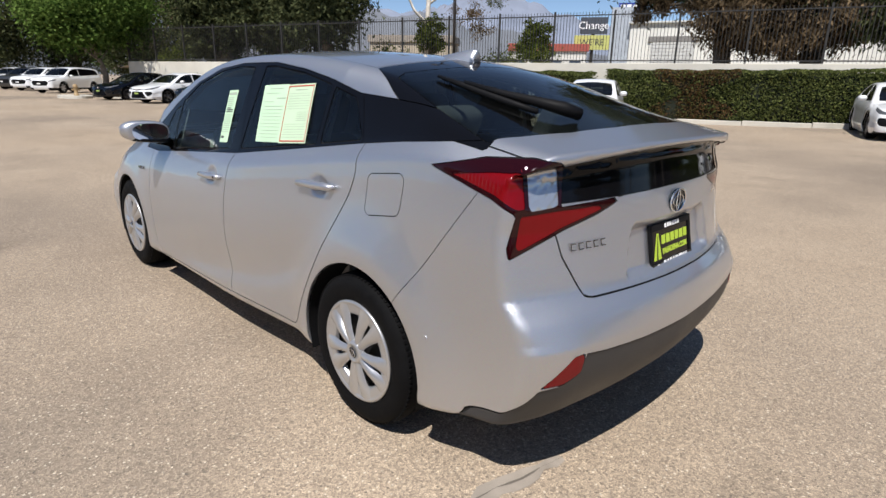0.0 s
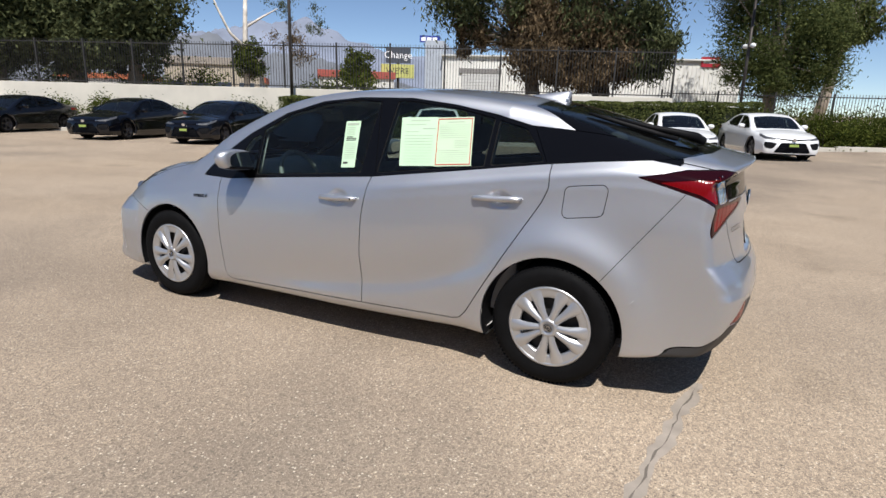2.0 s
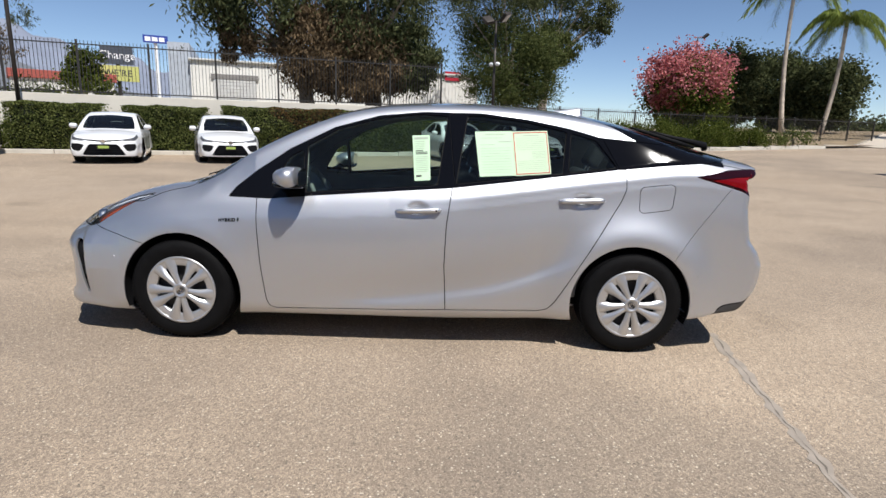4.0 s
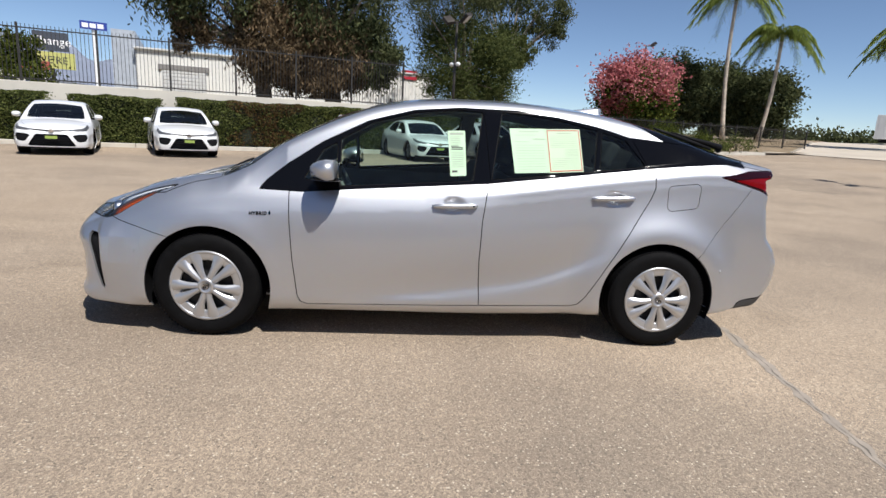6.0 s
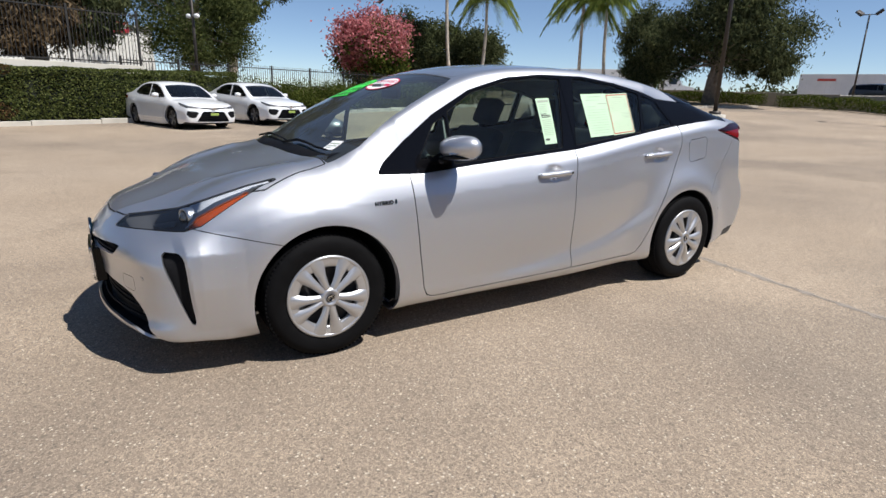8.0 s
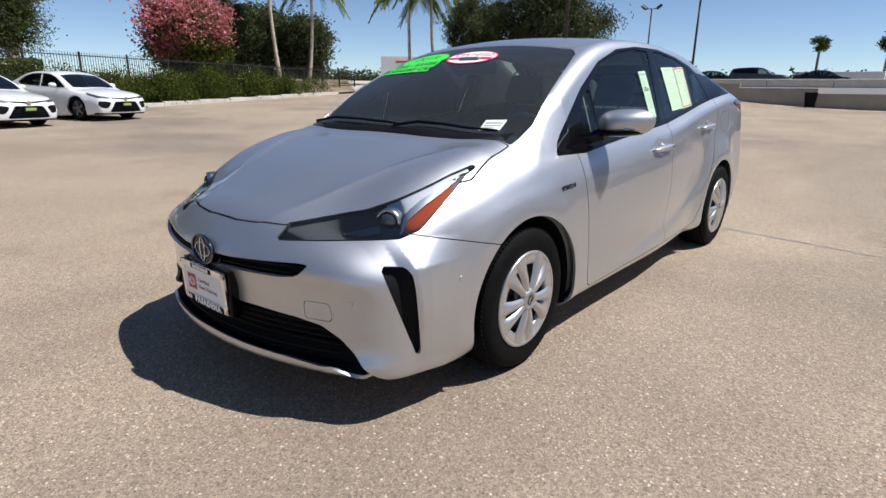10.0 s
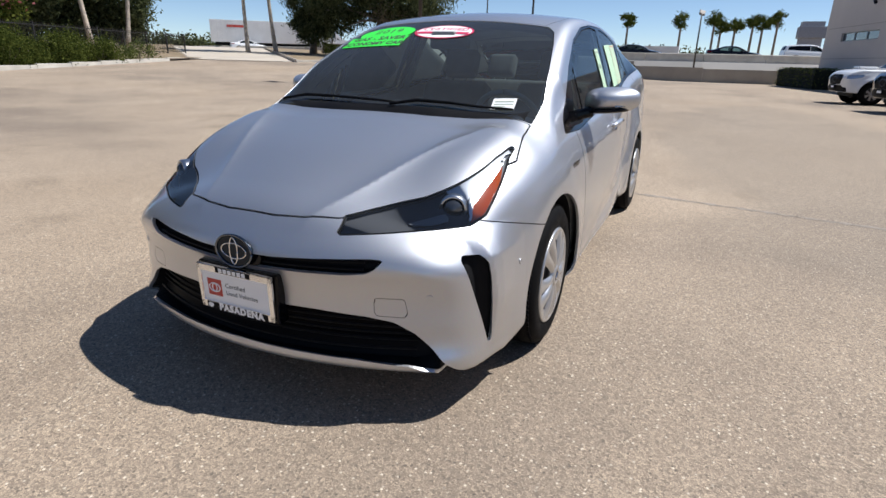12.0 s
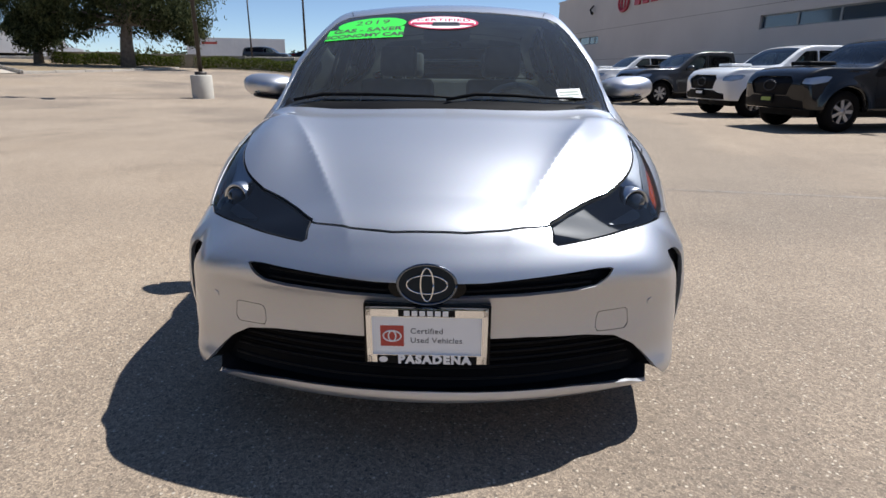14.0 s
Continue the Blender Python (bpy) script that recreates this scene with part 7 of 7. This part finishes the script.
def simple_wheel(parent, at, radius, rim, spokes, face, width=.22):
    w = new("wheel")
    w.parent, w.matrix_basis = parent, at
    bm = turned(bmesh.new(), [(rim, .0), (rim + .02, .012), (radius - .03, .012), (radius - .006, -.015), (radius, -.04), (radius, -width + .03), (radius - .03, -width), (rim, -width)], 40)
    part("tyre", smooth(bm, 50), RUBBER, w)
    part("rim", smooth(turned(bmesh.new(), [(rim, .0), (rim - .012, .006), (rim - .03, -.01), (rim - .04, -.07), (.03, -.08)], 36), 50), RIM_DARK, w)
    for k in range(spokes):
        m = Matrix.Rotation(2 * math.pi * k / spokes, 4, "Y")
        bm = bmesh.new()
        slab(bm, [(-.028, .03), (.028, .03), (.035, rim - .015), (-.035, rim - .015)], -.03, .004)
        bmesh.ops.transform(bm, matrix=m, verts=bm.verts)
        part("spoke", bm, face, w)
    part("hub_cap", smooth(turned(bmesh.new(), [(.06, -.02), (.055, .01), (.002, .012)], 20), 40), face, w)
    return w


RIM_DARK = worn("dark_alloy", (.05, .05, .055), .35, .6)
RIM_MID = worn("satin_alloy", (.17, .17, .18), .35, .7)
RIM_GREY = worn("machined_alloy", (.42, .42, .44), .32, .8)


def dress_vehicle(name, label, category, group, paint, sh, got, wheels, wz, half_track, radius, rim, spokes, rim_mat, trim, plate_at, mirror, look_out, extra=None):
    t = thing(name, label, category, group)
    sh.mesh(got["body"], "body", paint, t)
    for key, polys in got.items():
        if key == "body" or not polys:
            continue
        mat, lab, inset, split = look_out[key]
        for s in (("left", "right") if split else ("both",)):
            sh.mesh(polys, key, paint if mat == "paint" else mat, t, lab, s, inset, .02)
    if sh.gaps:
        sh.mesh(sh.gaps, "panel_gap", GAP, t, "", "both", .012, 0)
    sh.mesh(got["body"], "inner_lining", LINING, t, "", "both", .06, 0)
    for wx in wheels:
        for s in (1, -1):
            simple_wheel(t, pose(wx, half_track * s, wz, 0, 11, 0 if s > 0 else 180), radius, rim, spokes, rim_mat)
    part("floor_pan", box_bm((wheels[1] - .5, -.66, wz - .12), (wheels[0] + .5, .66, wz + .22)), MATT_BLACK, t)
    px, pz = plate_at
    part("number_plate", box_bm((px, -.17, pz - .08), (px + .02, .17, pz + .08)), MATT_BLACK, t, "dealer's plate in a black frame")
    part("plate_bar", box_bm((px + .02, -.13, pz - .035), (px + .024, .13, pz + .035)), PLATE_GREEN if trim else PAPER_WHITE, t)
    mx, my, mz, ms = mirror
    for s in (1, -1):
        mr = part("door_mirror", smooth(blob(bmesh.new(), (mx, my * s, mz), (.09 * ms, .11 * ms, .075 * ms), 2.6, .25, 18, 10)), paint, t)
        part("mirror_foot", tube(bmesh.new(), [(mx + .03, (my - .20) * s, mz - .05), (mx, (my - .05) * s, mz - .03)], .025, 6), MATT_BLACK, mr)
    for y in (.36, -.36):
        seat(.05, y, .50, t, "front_seat")
    seat(-.85, 0, 1.24, t, "rear_seat")
    if extra:
        extra(t, paint)
    return t


# white and black saloons
SEDAN_W = (1.41, -1.41)
sedan_f = make_skin(curve([(2.40, .60), (2.28, .73), (2.1, .79), (1.6, .885), (1.2, .945), (1.08, .99), (.85, 1.12), (.4, 1.33), (.1, 1.41), (-.3, 1.44), (-.7, 1.43), (-1.1, 1.36), (-1.5, 1.215), (-1.8, 1.125), (-2.1, 1.09), (-2.45, 1.07), (-2.6, 1.04)]), .10,
                    curve([(2.4, .62), (2.0, .76), (1.5, .84), (1.0, .885), (-.5, .94), (-1.5, 1.0), (-2.5, 1.02)]), curve([(2.4, .70), (1.9, .78), (1.4, .815), (0, .82), (-1.2, .80), (-1.9, .77), (-2.5, .70)]),
                    curve([(0, 0), (.06, .03), (.15, .06), (.22, .072), (.30, .066), (.5, .078), (1, .078)]), curve([(.1, 2.30), (.2, 2.38), (.35, 2.42), (.55, 2.41), (.65, 2.38), (.72, 2.32), (.8, 2.2)]),
                    curve([(.2, -2.35), (.35, -2.46), (.6, -2.48), (.9, -2.45), (1.05, -2.44), (1.3, -2.4)]), curve([(2.5, .17), (-2.0, .19), (-2.5, .28)]), .24, .16, .40, .02, SEDAN_W, .335)
sedan_regions = [
    ("windscreen", top_of([(1.18, -.1), (1.16, .4), (1.08, .66), (.8, .64), (.42, .56), (.38, -.1)], .88), .006),
    ("rear_window", top_of([(-1.12, -.1), (-1.12, .46), (-1.62, .58), (-1.78, .3), (-1.80, -.1)], 1.05), .006),
    ("front_door_window", side_of([(.88, .95), (-.18, .985), (-.20, 1.335), (.15, 1.30), (.45, 1.20)]), .010),
    ("rear_door_window", side_of([(-.27, .99), (-1.18, 1.04), (-1.30, 1.10), (-1.02, 1.25), (-.7, 1.325), (-.29, 1.34)]), .010),
    ("headlight", both(polygon([(-1.62, .665), (-1.30, .715), (-.98, .79), (-.92, .80), (-1.0, .735), (-1.28, .655), (-1.55, .63)], FRONT_, Z_), lambda x, y, z: 1.6 - x), .005),
    ("upper_grille", front_of([(-.1, .640), (.12, .655), (.38, .668), (.60, .656), (.38, .634), (.14, .612), (-.1, .585)], 2.0), 0),
    ("lower_grille", front_of([(-.1, .550), (.32, .550), (.36, .520), (.52, .265), (.50, .238), (-.1, .238)], 1.9), 0),
    ("fog_vent", front_of([(.45, .525), (.60, .555), (.77, .560), (.80, .46), (.75, .375), (.62, .350), (.56, .365)], 1.6), 0),
    ("chin", front_of([(-.1, .215), (.7, .215), (.8, .235), (.8, .1), (-.1, .1)], 1.9), 0),
    ("tail_light", back_of([(.45, .93), (.80, .96), (.86, .86), (.50, .80)], -1.95), .004),
    ("bonnet", top_of([(2.24, -.1), (2.20, .35), (2.05, .60), (1.7, .70), (1.2, .73), (1.16, .4), (1.18, -.1)], .5), .005),
    ("front_door", side_of([(1.0, .90), (.96, .35), (.88, .27), (-.23, .27), (-.22, .95)], 0), .005),
    ("rear_door", side_of([(-.22, .95), (-.23, .27), (-.86, .27), (-1.05, .55), (-1.30, .80), (-1.32, 1.0)], 0), .005),
]
sedan_sh, sedan_got = cut_vehicle(sedan_f, (-2.6, -.08, .1), (2.55, 1.0, 1.52), SEDAN_W, .335, .375, sedan_regions)
SEDAN_LOOK = {"windscreen": (FLEET_GLASS, "tinted windscreen", .004, 0), "rear_window": (DARK_GLASS, "", .004, 0), "front_door_window": (DARK_GLASS, "", .004, 1), "rear_door_window": (DARK_GLASS, "", .004, 1),
              "headlight": (LAMP_BOWL, "dark slim headlight", .004, 1), "upper_grille": (GLOSS_BLACK, "", .012, 0), "lower_grille": (MATT_BLACK, "black mesh grille", .03, 0), "fog_vent": (MATT_BLACK, "black bumper vent", .02, 1), "chin": (MATT_BLACK, "", .004, 0),
              "tail_light": (RED_LENS, "red tail lamp", .004, 1), "bonnet": ("paint", "", 0, 0), "front_door": ("paint", "", 0, 1), "rear_door": ("paint", "", 0, 1)}


def sedan_trim(t, paint):
    for z, w in ((.50, .36), (.44, .40), (.38, .44), (.32, .47), (.27, .49)):
        part("grille_bar", tube(bmesh.new(), [(2.40 - .24 * y * y, y, z) for y in np.linspace(-w, w, 9)], .008, 5), GLOSS_BLACK, t)
    for s in (1, -1):
        part("lamp_strip", tube(bmesh.new(), [(2.33, .40 * s, .655), (2.20, .62 * s, .69), (2.02, .74 * s, .745)], .010, 5), LAMP_CHROME, t)
    part("badge", slab(bmesh.new(), oval(0, .63, .06, .045, 20), 2.40, 2.42, "yz"), CHROME, t)


LOT = "saloons parked along the hedge"
sedan_white = dress_vehicle("saloon_car", "white four-door saloon parked nose-out by the hedge", "car", LOT, WHITE_PAINT, sedan_sh, sedan_got, SEDAN_W, .335, .845, .335, .235, 5, RIM_MID, True, (2.425, .47), (.62, .97, 1.0, 1.0), SEDAN_LOOK, sedan_trim)
sedan_black = dress_vehicle("saloon_car", "black four-door saloon parked nose-out by the hedge", "car", LOT, BLACK_PAINT, sedan_sh, sedan_got, SEDAN_W, .335, .845, .335, .235, 5, RIM_DARK, True, (2.425, .47), (.62, .97, 1.0, 1.0), SEDAN_LOOK, sedan_trim)


def parked(ob, axle, heading, wheel_x, first=[], z=None):
    """Sets a vehicle with its front axle at a place, nose along the heading."""
    h = Vector(heading).normalized()
    c = Vector(axle) - h * wheel_x
    m = pose(c.x, c.y, rise(*axle) if z is None else z, 0, 0, math.degrees(math.atan2(h.y, h.x)))
    if ob in first:
        return copy_thing(ob, m)
    first.append(ob)
    ob.matrix_basis = m
    return ob


OUT = (-.343, .939)
parked(sedan_white, (9.65, -12.3), (-.40, .92), 1.41)
parked(sedan_white, (6.75, -13.75), (-.43, .90), 1.41)
parked(sedan_white, (-.80, -16.6), (-.30, .95), 1.41)
parked(sedan_white, (-3.55, -17.7), (-.30, .95), 1.41)
parked(sedan_black, (13.9, -10.3), (-.28, .96), 1.41)
parked(sedan_black, (17.5, -9.3), (-.30, .95), 1.41)
parked(sedan_black, (23.4, -8.5), (-.33, .94), 1.41)
parked(sedan_white, (27.0, -7.7), OUT, 1.41)
parked(sedan_black, (31.5, -7.2), OUT, 1.41)

# large family cars at the far end
SUV_W = (1.42, -1.43)
suv_f = make_skin(curve([(2.40, .80), (2.3, .93), (2.1, 1.02), (1.5, 1.10), (1.2, 1.135), (1.05, 1.20), (.7, 1.45), (.35, 1.63), (0, 1.70), (-.6, 1.73), (-1.3, 1.70), (-2.0, 1.64), (-2.3, 1.55), (-2.5, 1.3)]), .08,
                  curve([(2.4, .82), (1.5, 1.02), (.5, 1.06), (-2.4, 1.16)]), curve([(2.4, .74), (1.9, .82), (0, .86), (-1.8, .83), (-2.5, .78)]), curve([(0, 0), (.08, .04), (.25, .075), (.6, .085), (1.2, .085)]),
                  curve([(.15, 2.30), (.3, 2.40), (.6, 2.44), (.85, 2.41), (.95, 2.33), (1.1, 2.15)]), curve([(.2, -2.38), (.4, -2.48), (.9, -2.50), (1.15, -2.46), (1.4, -2.36), (1.65, -2.22)]), curve([(2.5, .22), (-2.5, .26)]), .20, .12, .26, .02, SUV_W, .37)
suv_regions = [
    ("windscreen", top_of([(1.15, -.1), (1.1, .5), (1.02, .70), (.7, .70), (.36, .62), (.33, -.1)], 1.05), .006),
    ("side_window", side_of([(.82, 1.13), (-.22, 1.16), (-.22, 1.58), (.25, 1.54), (.55, 1.38)]), .010),
    ("rear_side_window", side_of([(-.30, 1.165), (-2.12, 1.24), (-2.02, 1.50), (-1.2, 1.575), (-.30, 1.585)]), .010),
    ("rear_window", back_of([(-.1, 1.18), (.64, 1.20), (.56, 1.55), (-.1, 1.58)], -1.9), .005),
    ("headlight", both(polygon([(-1.58, .80), (-1.25, .86), (-1.0, .92), (-1.05, .85), (-1.25, .80), (-1.5, .76)], FRONT_, Z_), lambda x, y, z: 1.6 - x), .005),
    ("grille", front_of([(-.1, .80), (.45, .82), (.62, .70), (.50, .50), (-.1, .48)], 1.9), 0),
    ("sill_cladding", both(lambda x, y, z: z - .36, lambda x, y, z: .55 - y), 0),
]
suv_sh, suv_got = cut_vehicle(suv_f, (-2.65, -.1, .15), (2.6, 1.05, 1.82), SUV_W, .37, .42, suv_regions, .05)
SUV_LOOK = {"windscreen": (DARK_GLASS, "", .004, 0), "side_window": (DARK_GLASS, "", .004, 1), "rear_side_window": (GLOSS_BLACK, "", .004, 1), "rear_window": (GLOSS_BLACK, "", .004, 0), "headlight": (LAMP_BOWL, "", .004, 1), "grille": (MATT_BLACK, "black grille", .02, 0), "sill_cladding": (MATT_BLACK, "black sill cladding", 0, 1)}
suv_white = dress_vehicle("family_suv", "white sport-utility car parked by the wall", "car", "cars at the far end", WHITE_PAINT, suv_sh, suv_got, SUV_W, .37, .88, .37, .25, 6, RIM_GREY, False, (2.45, .62), (.75, 1.04, 1.12, 1.1), SUV_LOOK)
suv_grey = dress_vehicle("family_suv", "grey sport-utility car parked by the wall", "car", "cars at the far end", GREY_PAINT, suv_sh, suv_got, SUV_W, .37, .88, .37, .25, 6, RIM_GREY, False, (2.45, .62), (.75, 1.04, 1.12, 1.1), SUV_LOOK)
parked(suv_white, (44.0, -6.6), (-.62, .78), 1.42)
parked(suv_white, (50.5, -6.4), (-.62, .78), 1.42)
parked(suv_grey, (54.0, -5.9), (-.62, .78), 1.42)
parked(suv_white, (58.0, -5.6), (-.62, .78), 1.42)

# pickups before the building
TRUCK_W = (1.72, -1.85)
truck_f = make_skin(curve([(2.62, .98), (2.5, 1.12), (2.3, 1.19), (1.6, 1.235), (1.2, 1.255), (1.08, 1.29), (.75, 1.52), (.45, 1.70), (.2, 1.765), (-.4, 1.79), (-.85, 1.77), (-1.02, 1.70), (-1.10, 1.35), (-1.14, 1.255), (-1.5, 1.25), (-2.75, 1.27), (-2.95, 1.25)]), .05,
                    curve([(2.6, 1.0), (1.5, 1.12), (.5, 1.14), (-1.0, 1.18), (-2.9, 1.22)]), curve([(2.6, .80), (2.0, .86), (0, .85), (-2.9, .86)]), curve([(0, 0), (.05, .02), (.2, .05), (.7, .055), (1.2, .055)]),
                    curve([(.3, 2.52), (.45, 2.62), (.7, 2.66), (1.0, 2.64), (1.1, 2.55), (1.2, 2.38)]), curve([(.3, -2.80), (.45, -2.88), (.9, -2.90), (1.3, -2.88)]), curve([(2.7, .42), (2.0, .40), (-2.9, .48)]), .16, .04, .28, .05, TRUCK_W, .39, .05)
truck_regions = [
    ("windscreen", top_of([(1.15, -.1), (1.1, .5), (1.0, .70), (.7, .68), (.42, .60), (.38, -.1)], 1.2), .006),
    ("front_window", side_of([(.82, 1.20), (.02, 1.205), (.02, 1.62), (.34, 1.60), (.55, 1.44)]), .010),
    ("rear_window", side_of([(-.06, 1.205), (-.86, 1.225), (-.90, 1.52), (-.75, 1.61), (-.06, 1.625)]), .010),
    ("back_window", back_of([(-.1, 1.30), (.55, 1.30), (.50, 1.62), (-.1, 1.62)], -.95), .005),
    ("grille", front_of([(-.1, 1.02), (.42, 1.02), (.55, .93), (.45, .70), (-.1, .70)], 2.2, .01), .006),
    ("headlight", both(polygon([(-1.62, .90), (-1.58, 1.00), (-1.22, 1.045), (-1.12, 1.03), (-1.18, .94), (-1.40, .89)], FRONT_, Z_), lambda x, y, z: 1.8 - x), .005),
    ("bumper_black", front_of([(-.1, .66), (.50, .66), (.62, .60), (.80, .58), (.80, .44), (-.1, .44)], 2.0), .004),
    ("front_door", side_of([(1.12, 1.14), (1.10, .62), (1.0, .50), (-.02, .50), (-.02, 1.18)], 0), .006),
    ("rear_door", side_of([(-.02, 1.18), (-.02, .50), (-.75, .50), (-.98, .80), (-1.0, 1.2)], 0), .006),
]
truck_sh, truck_got = cut_vehicle(truck_f, (-3.05, -.1, .3), (2.8, 1.1, 1.9), TRUCK_W, .39, .47, truck_regions, .042)
TRUCK_LOOK = {"windscreen": (FLEET_GLASS, "windscreen reflecting the sky", .004, 0), "front_window": (DARK_GLASS, "", .004, 1), "rear_window": (DARK_GLASS, "", .004, 1), "back_window": (GLOSS_BLACK, "", .004, 0), "grille": (MATT_BLACK, "large black grille", .03, 0), "headlight": (CLEAR_LENS, "clear headlight", .006, 1),
              "bumper_black": (MATT_BLACK, "black lower bumper", .006, 0), "front_door": ("paint", "", 0, 1), "rear_door": ("paint", "", 0, 1)}


def truck_trim(t, paint):
    part("grille_badge", tube(bmesh.new(), [(2.65, .16 * math.cos(a), .86 + .10 * math.sin(a)) for a in np.linspace(0, 2 * math.pi, 25)], .014, 6), RIM_DARK, t)
    part("bonnet_scoop", smooth(box_bm((1.45, -.26, 1.24), (2.05, .26, 1.315), .03)), MATT_BLACK if paint is not WHITE_PAINT else paint, t, "raised bonnet scoop")
    part("bed_opening", box_bm((-2.78, -.74, 1.20), (-1.25, .74, 1.285), .02), MATT_BLACK, t, "black bed cover")
    for s in (1, -1):
        part("fog_lamp", smooth(turned(bmesh.new(), [(.07, 0), (.065, .02), (.002, .025)], 20, "z", look((2.47, .70 * s, .60), (0, .55 * s, .60))), 40), LAMP_CHROME, t)
        for wx in TRUCK_W:
            part("arch_flare", smooth(tube(bmesh.new(), [(wx + .49 * math.cos(a), .895 * s, .39 + .49 * math.sin(a)) for a in np.linspace(-.05, math.pi + .05, 17)], .035, 6)), MATT_BLACK, t, "black wheel-arch flare")
        for hx in (.18, -.82):
            part("door_handle", tube(bmesh.new(), [(hx + .09, .915 * s, 1.03), (hx - .09, .915 * s, 1.035)], .016, 6), MATT_BLACK, t)


TG = "pickups before the building"
trucks = {}
for key, paint, lab in (("dark", DARK_PAINT, "black double-cab pickup parked before the building"), ("white", WHITE_PAINT, "white double-cab pickup parked before the building"), ("grey", GREY_PAINT, "grey double-cab pickup parked before the building")):
    trucks[key] = dress_vehicle("pickup_truck", lab, "pickup", TG, paint, truck_sh, truck_got, TRUCK_W, .39, .90, .39, .235, 7, RIM_GREY, key == "dark", (2.665, .60), (.78, 1.07, 1.22, 1.25), TRUCK_LOOK, truck_trim)
TH = Vector((.20, -.98))
TR = Vector((-.98, -.20))
for key, fl in (("dark", (-7.65, 7.34)), ("white", (-11.3, 7.45)), ("grey", (-16.6, 6.85)), ("white", (-21.4, 6.40))):
    p = Vector(fl) + TR * .85
    parked(trucks[key], (p.x, p.y), TH, 1.72, z=0.0)

# traffic on the raised road
for ob, x, y, a in ((sedan_black, -57.0, -15.0, 95), (suv_grey, -57.4, -11.3, 95), (sedan_black, -58, -6.2, 95), (sedan_white, -60, -58, 140), (suv_grey, -58.5, -20.5, 95), (sedan_black, -59, 2.5, 92), (suv_white, -62, 9, 100)):
    copy_thing(ob, pose(x, y, 1.62, 0, 0, a))

# hydrant on its little island
isl = [(34.6 + 1.5 * math.cos(a), -5.9 + .8 * math.sin(a)) for a in np.linspace(0, 2 * math.pi, 25)[:-1]]
tagged(part("island_kerb", slab(bmesh.new(), isl, -.05, .14, "xy"), CONCRETE), "small concrete island in the lot", "kerb", kind="structure")
hy = thing("fire_hydrant", "small dull-yellow fire hydrant on a concrete island", "hydrant", at=pose(34.2, -5.9, .14))
part("barrel", smooth(turned(bmesh.new(), [(.14, 0), (.14, .06), (.10, .08), (.10, .42), (.13, .44), (.12, .52), (.06, .60), (.001, .62)], 20, "z"), 40), worn("hydrant_paint", (.35, .24, .12), .6), hy)
part("outlet", tube(bmesh.new(), [(0, -.2, .32), (0, .2, .32)], .055, 10), worn("outlet_paint", (.30, .20, .10), .6), hy)

# litter bin at the foot of the road wall
lb = thing("litter_bin", "black wheeled litter bin beside the block wall", "bin", at=pose(-44.6, -5.0, rise(-44.6, -5.0), 0, 0, 8))
bm = bmesh.new()
low, high = [[bm.verts.new((x * w, y * w, z)) for x, y in ((-1, -1), (1, -1), (1, 1), (-1, 1))] for w, z in ((.30, .08), (.40, 1.0))]
bm.faces.new(low[::-1])
bm.faces.new(high)
for i in range(4):
    bm.faces.new((low[i], low[(i + 1) % 4], high[(i + 1) % 4], high[i]))
bmesh.ops.bevel(bm, geom=bm.edges[:], offset=.03, segments=2, affect="EDGES")
part("bin_body", bm, MATT_BLACK, lb)
part("bin_lid", box_bm((-.43, -.43, 1.0), (.43, .43, 1.07), .025), MATT_BLACK, lb, "flat black lid")
for k in (-1, 1):
    part("bin_wheel", smooth(turned(bmesh.new(), [(.03, .26 * k - .03), (.10, .26 * k - .03), (.10, .26 * k + .03), (.03, .26 * k + .03)], 16, closed=True, m=Matrix.Translation((-.30, 0, .10))), 40), RUBBER, lb)
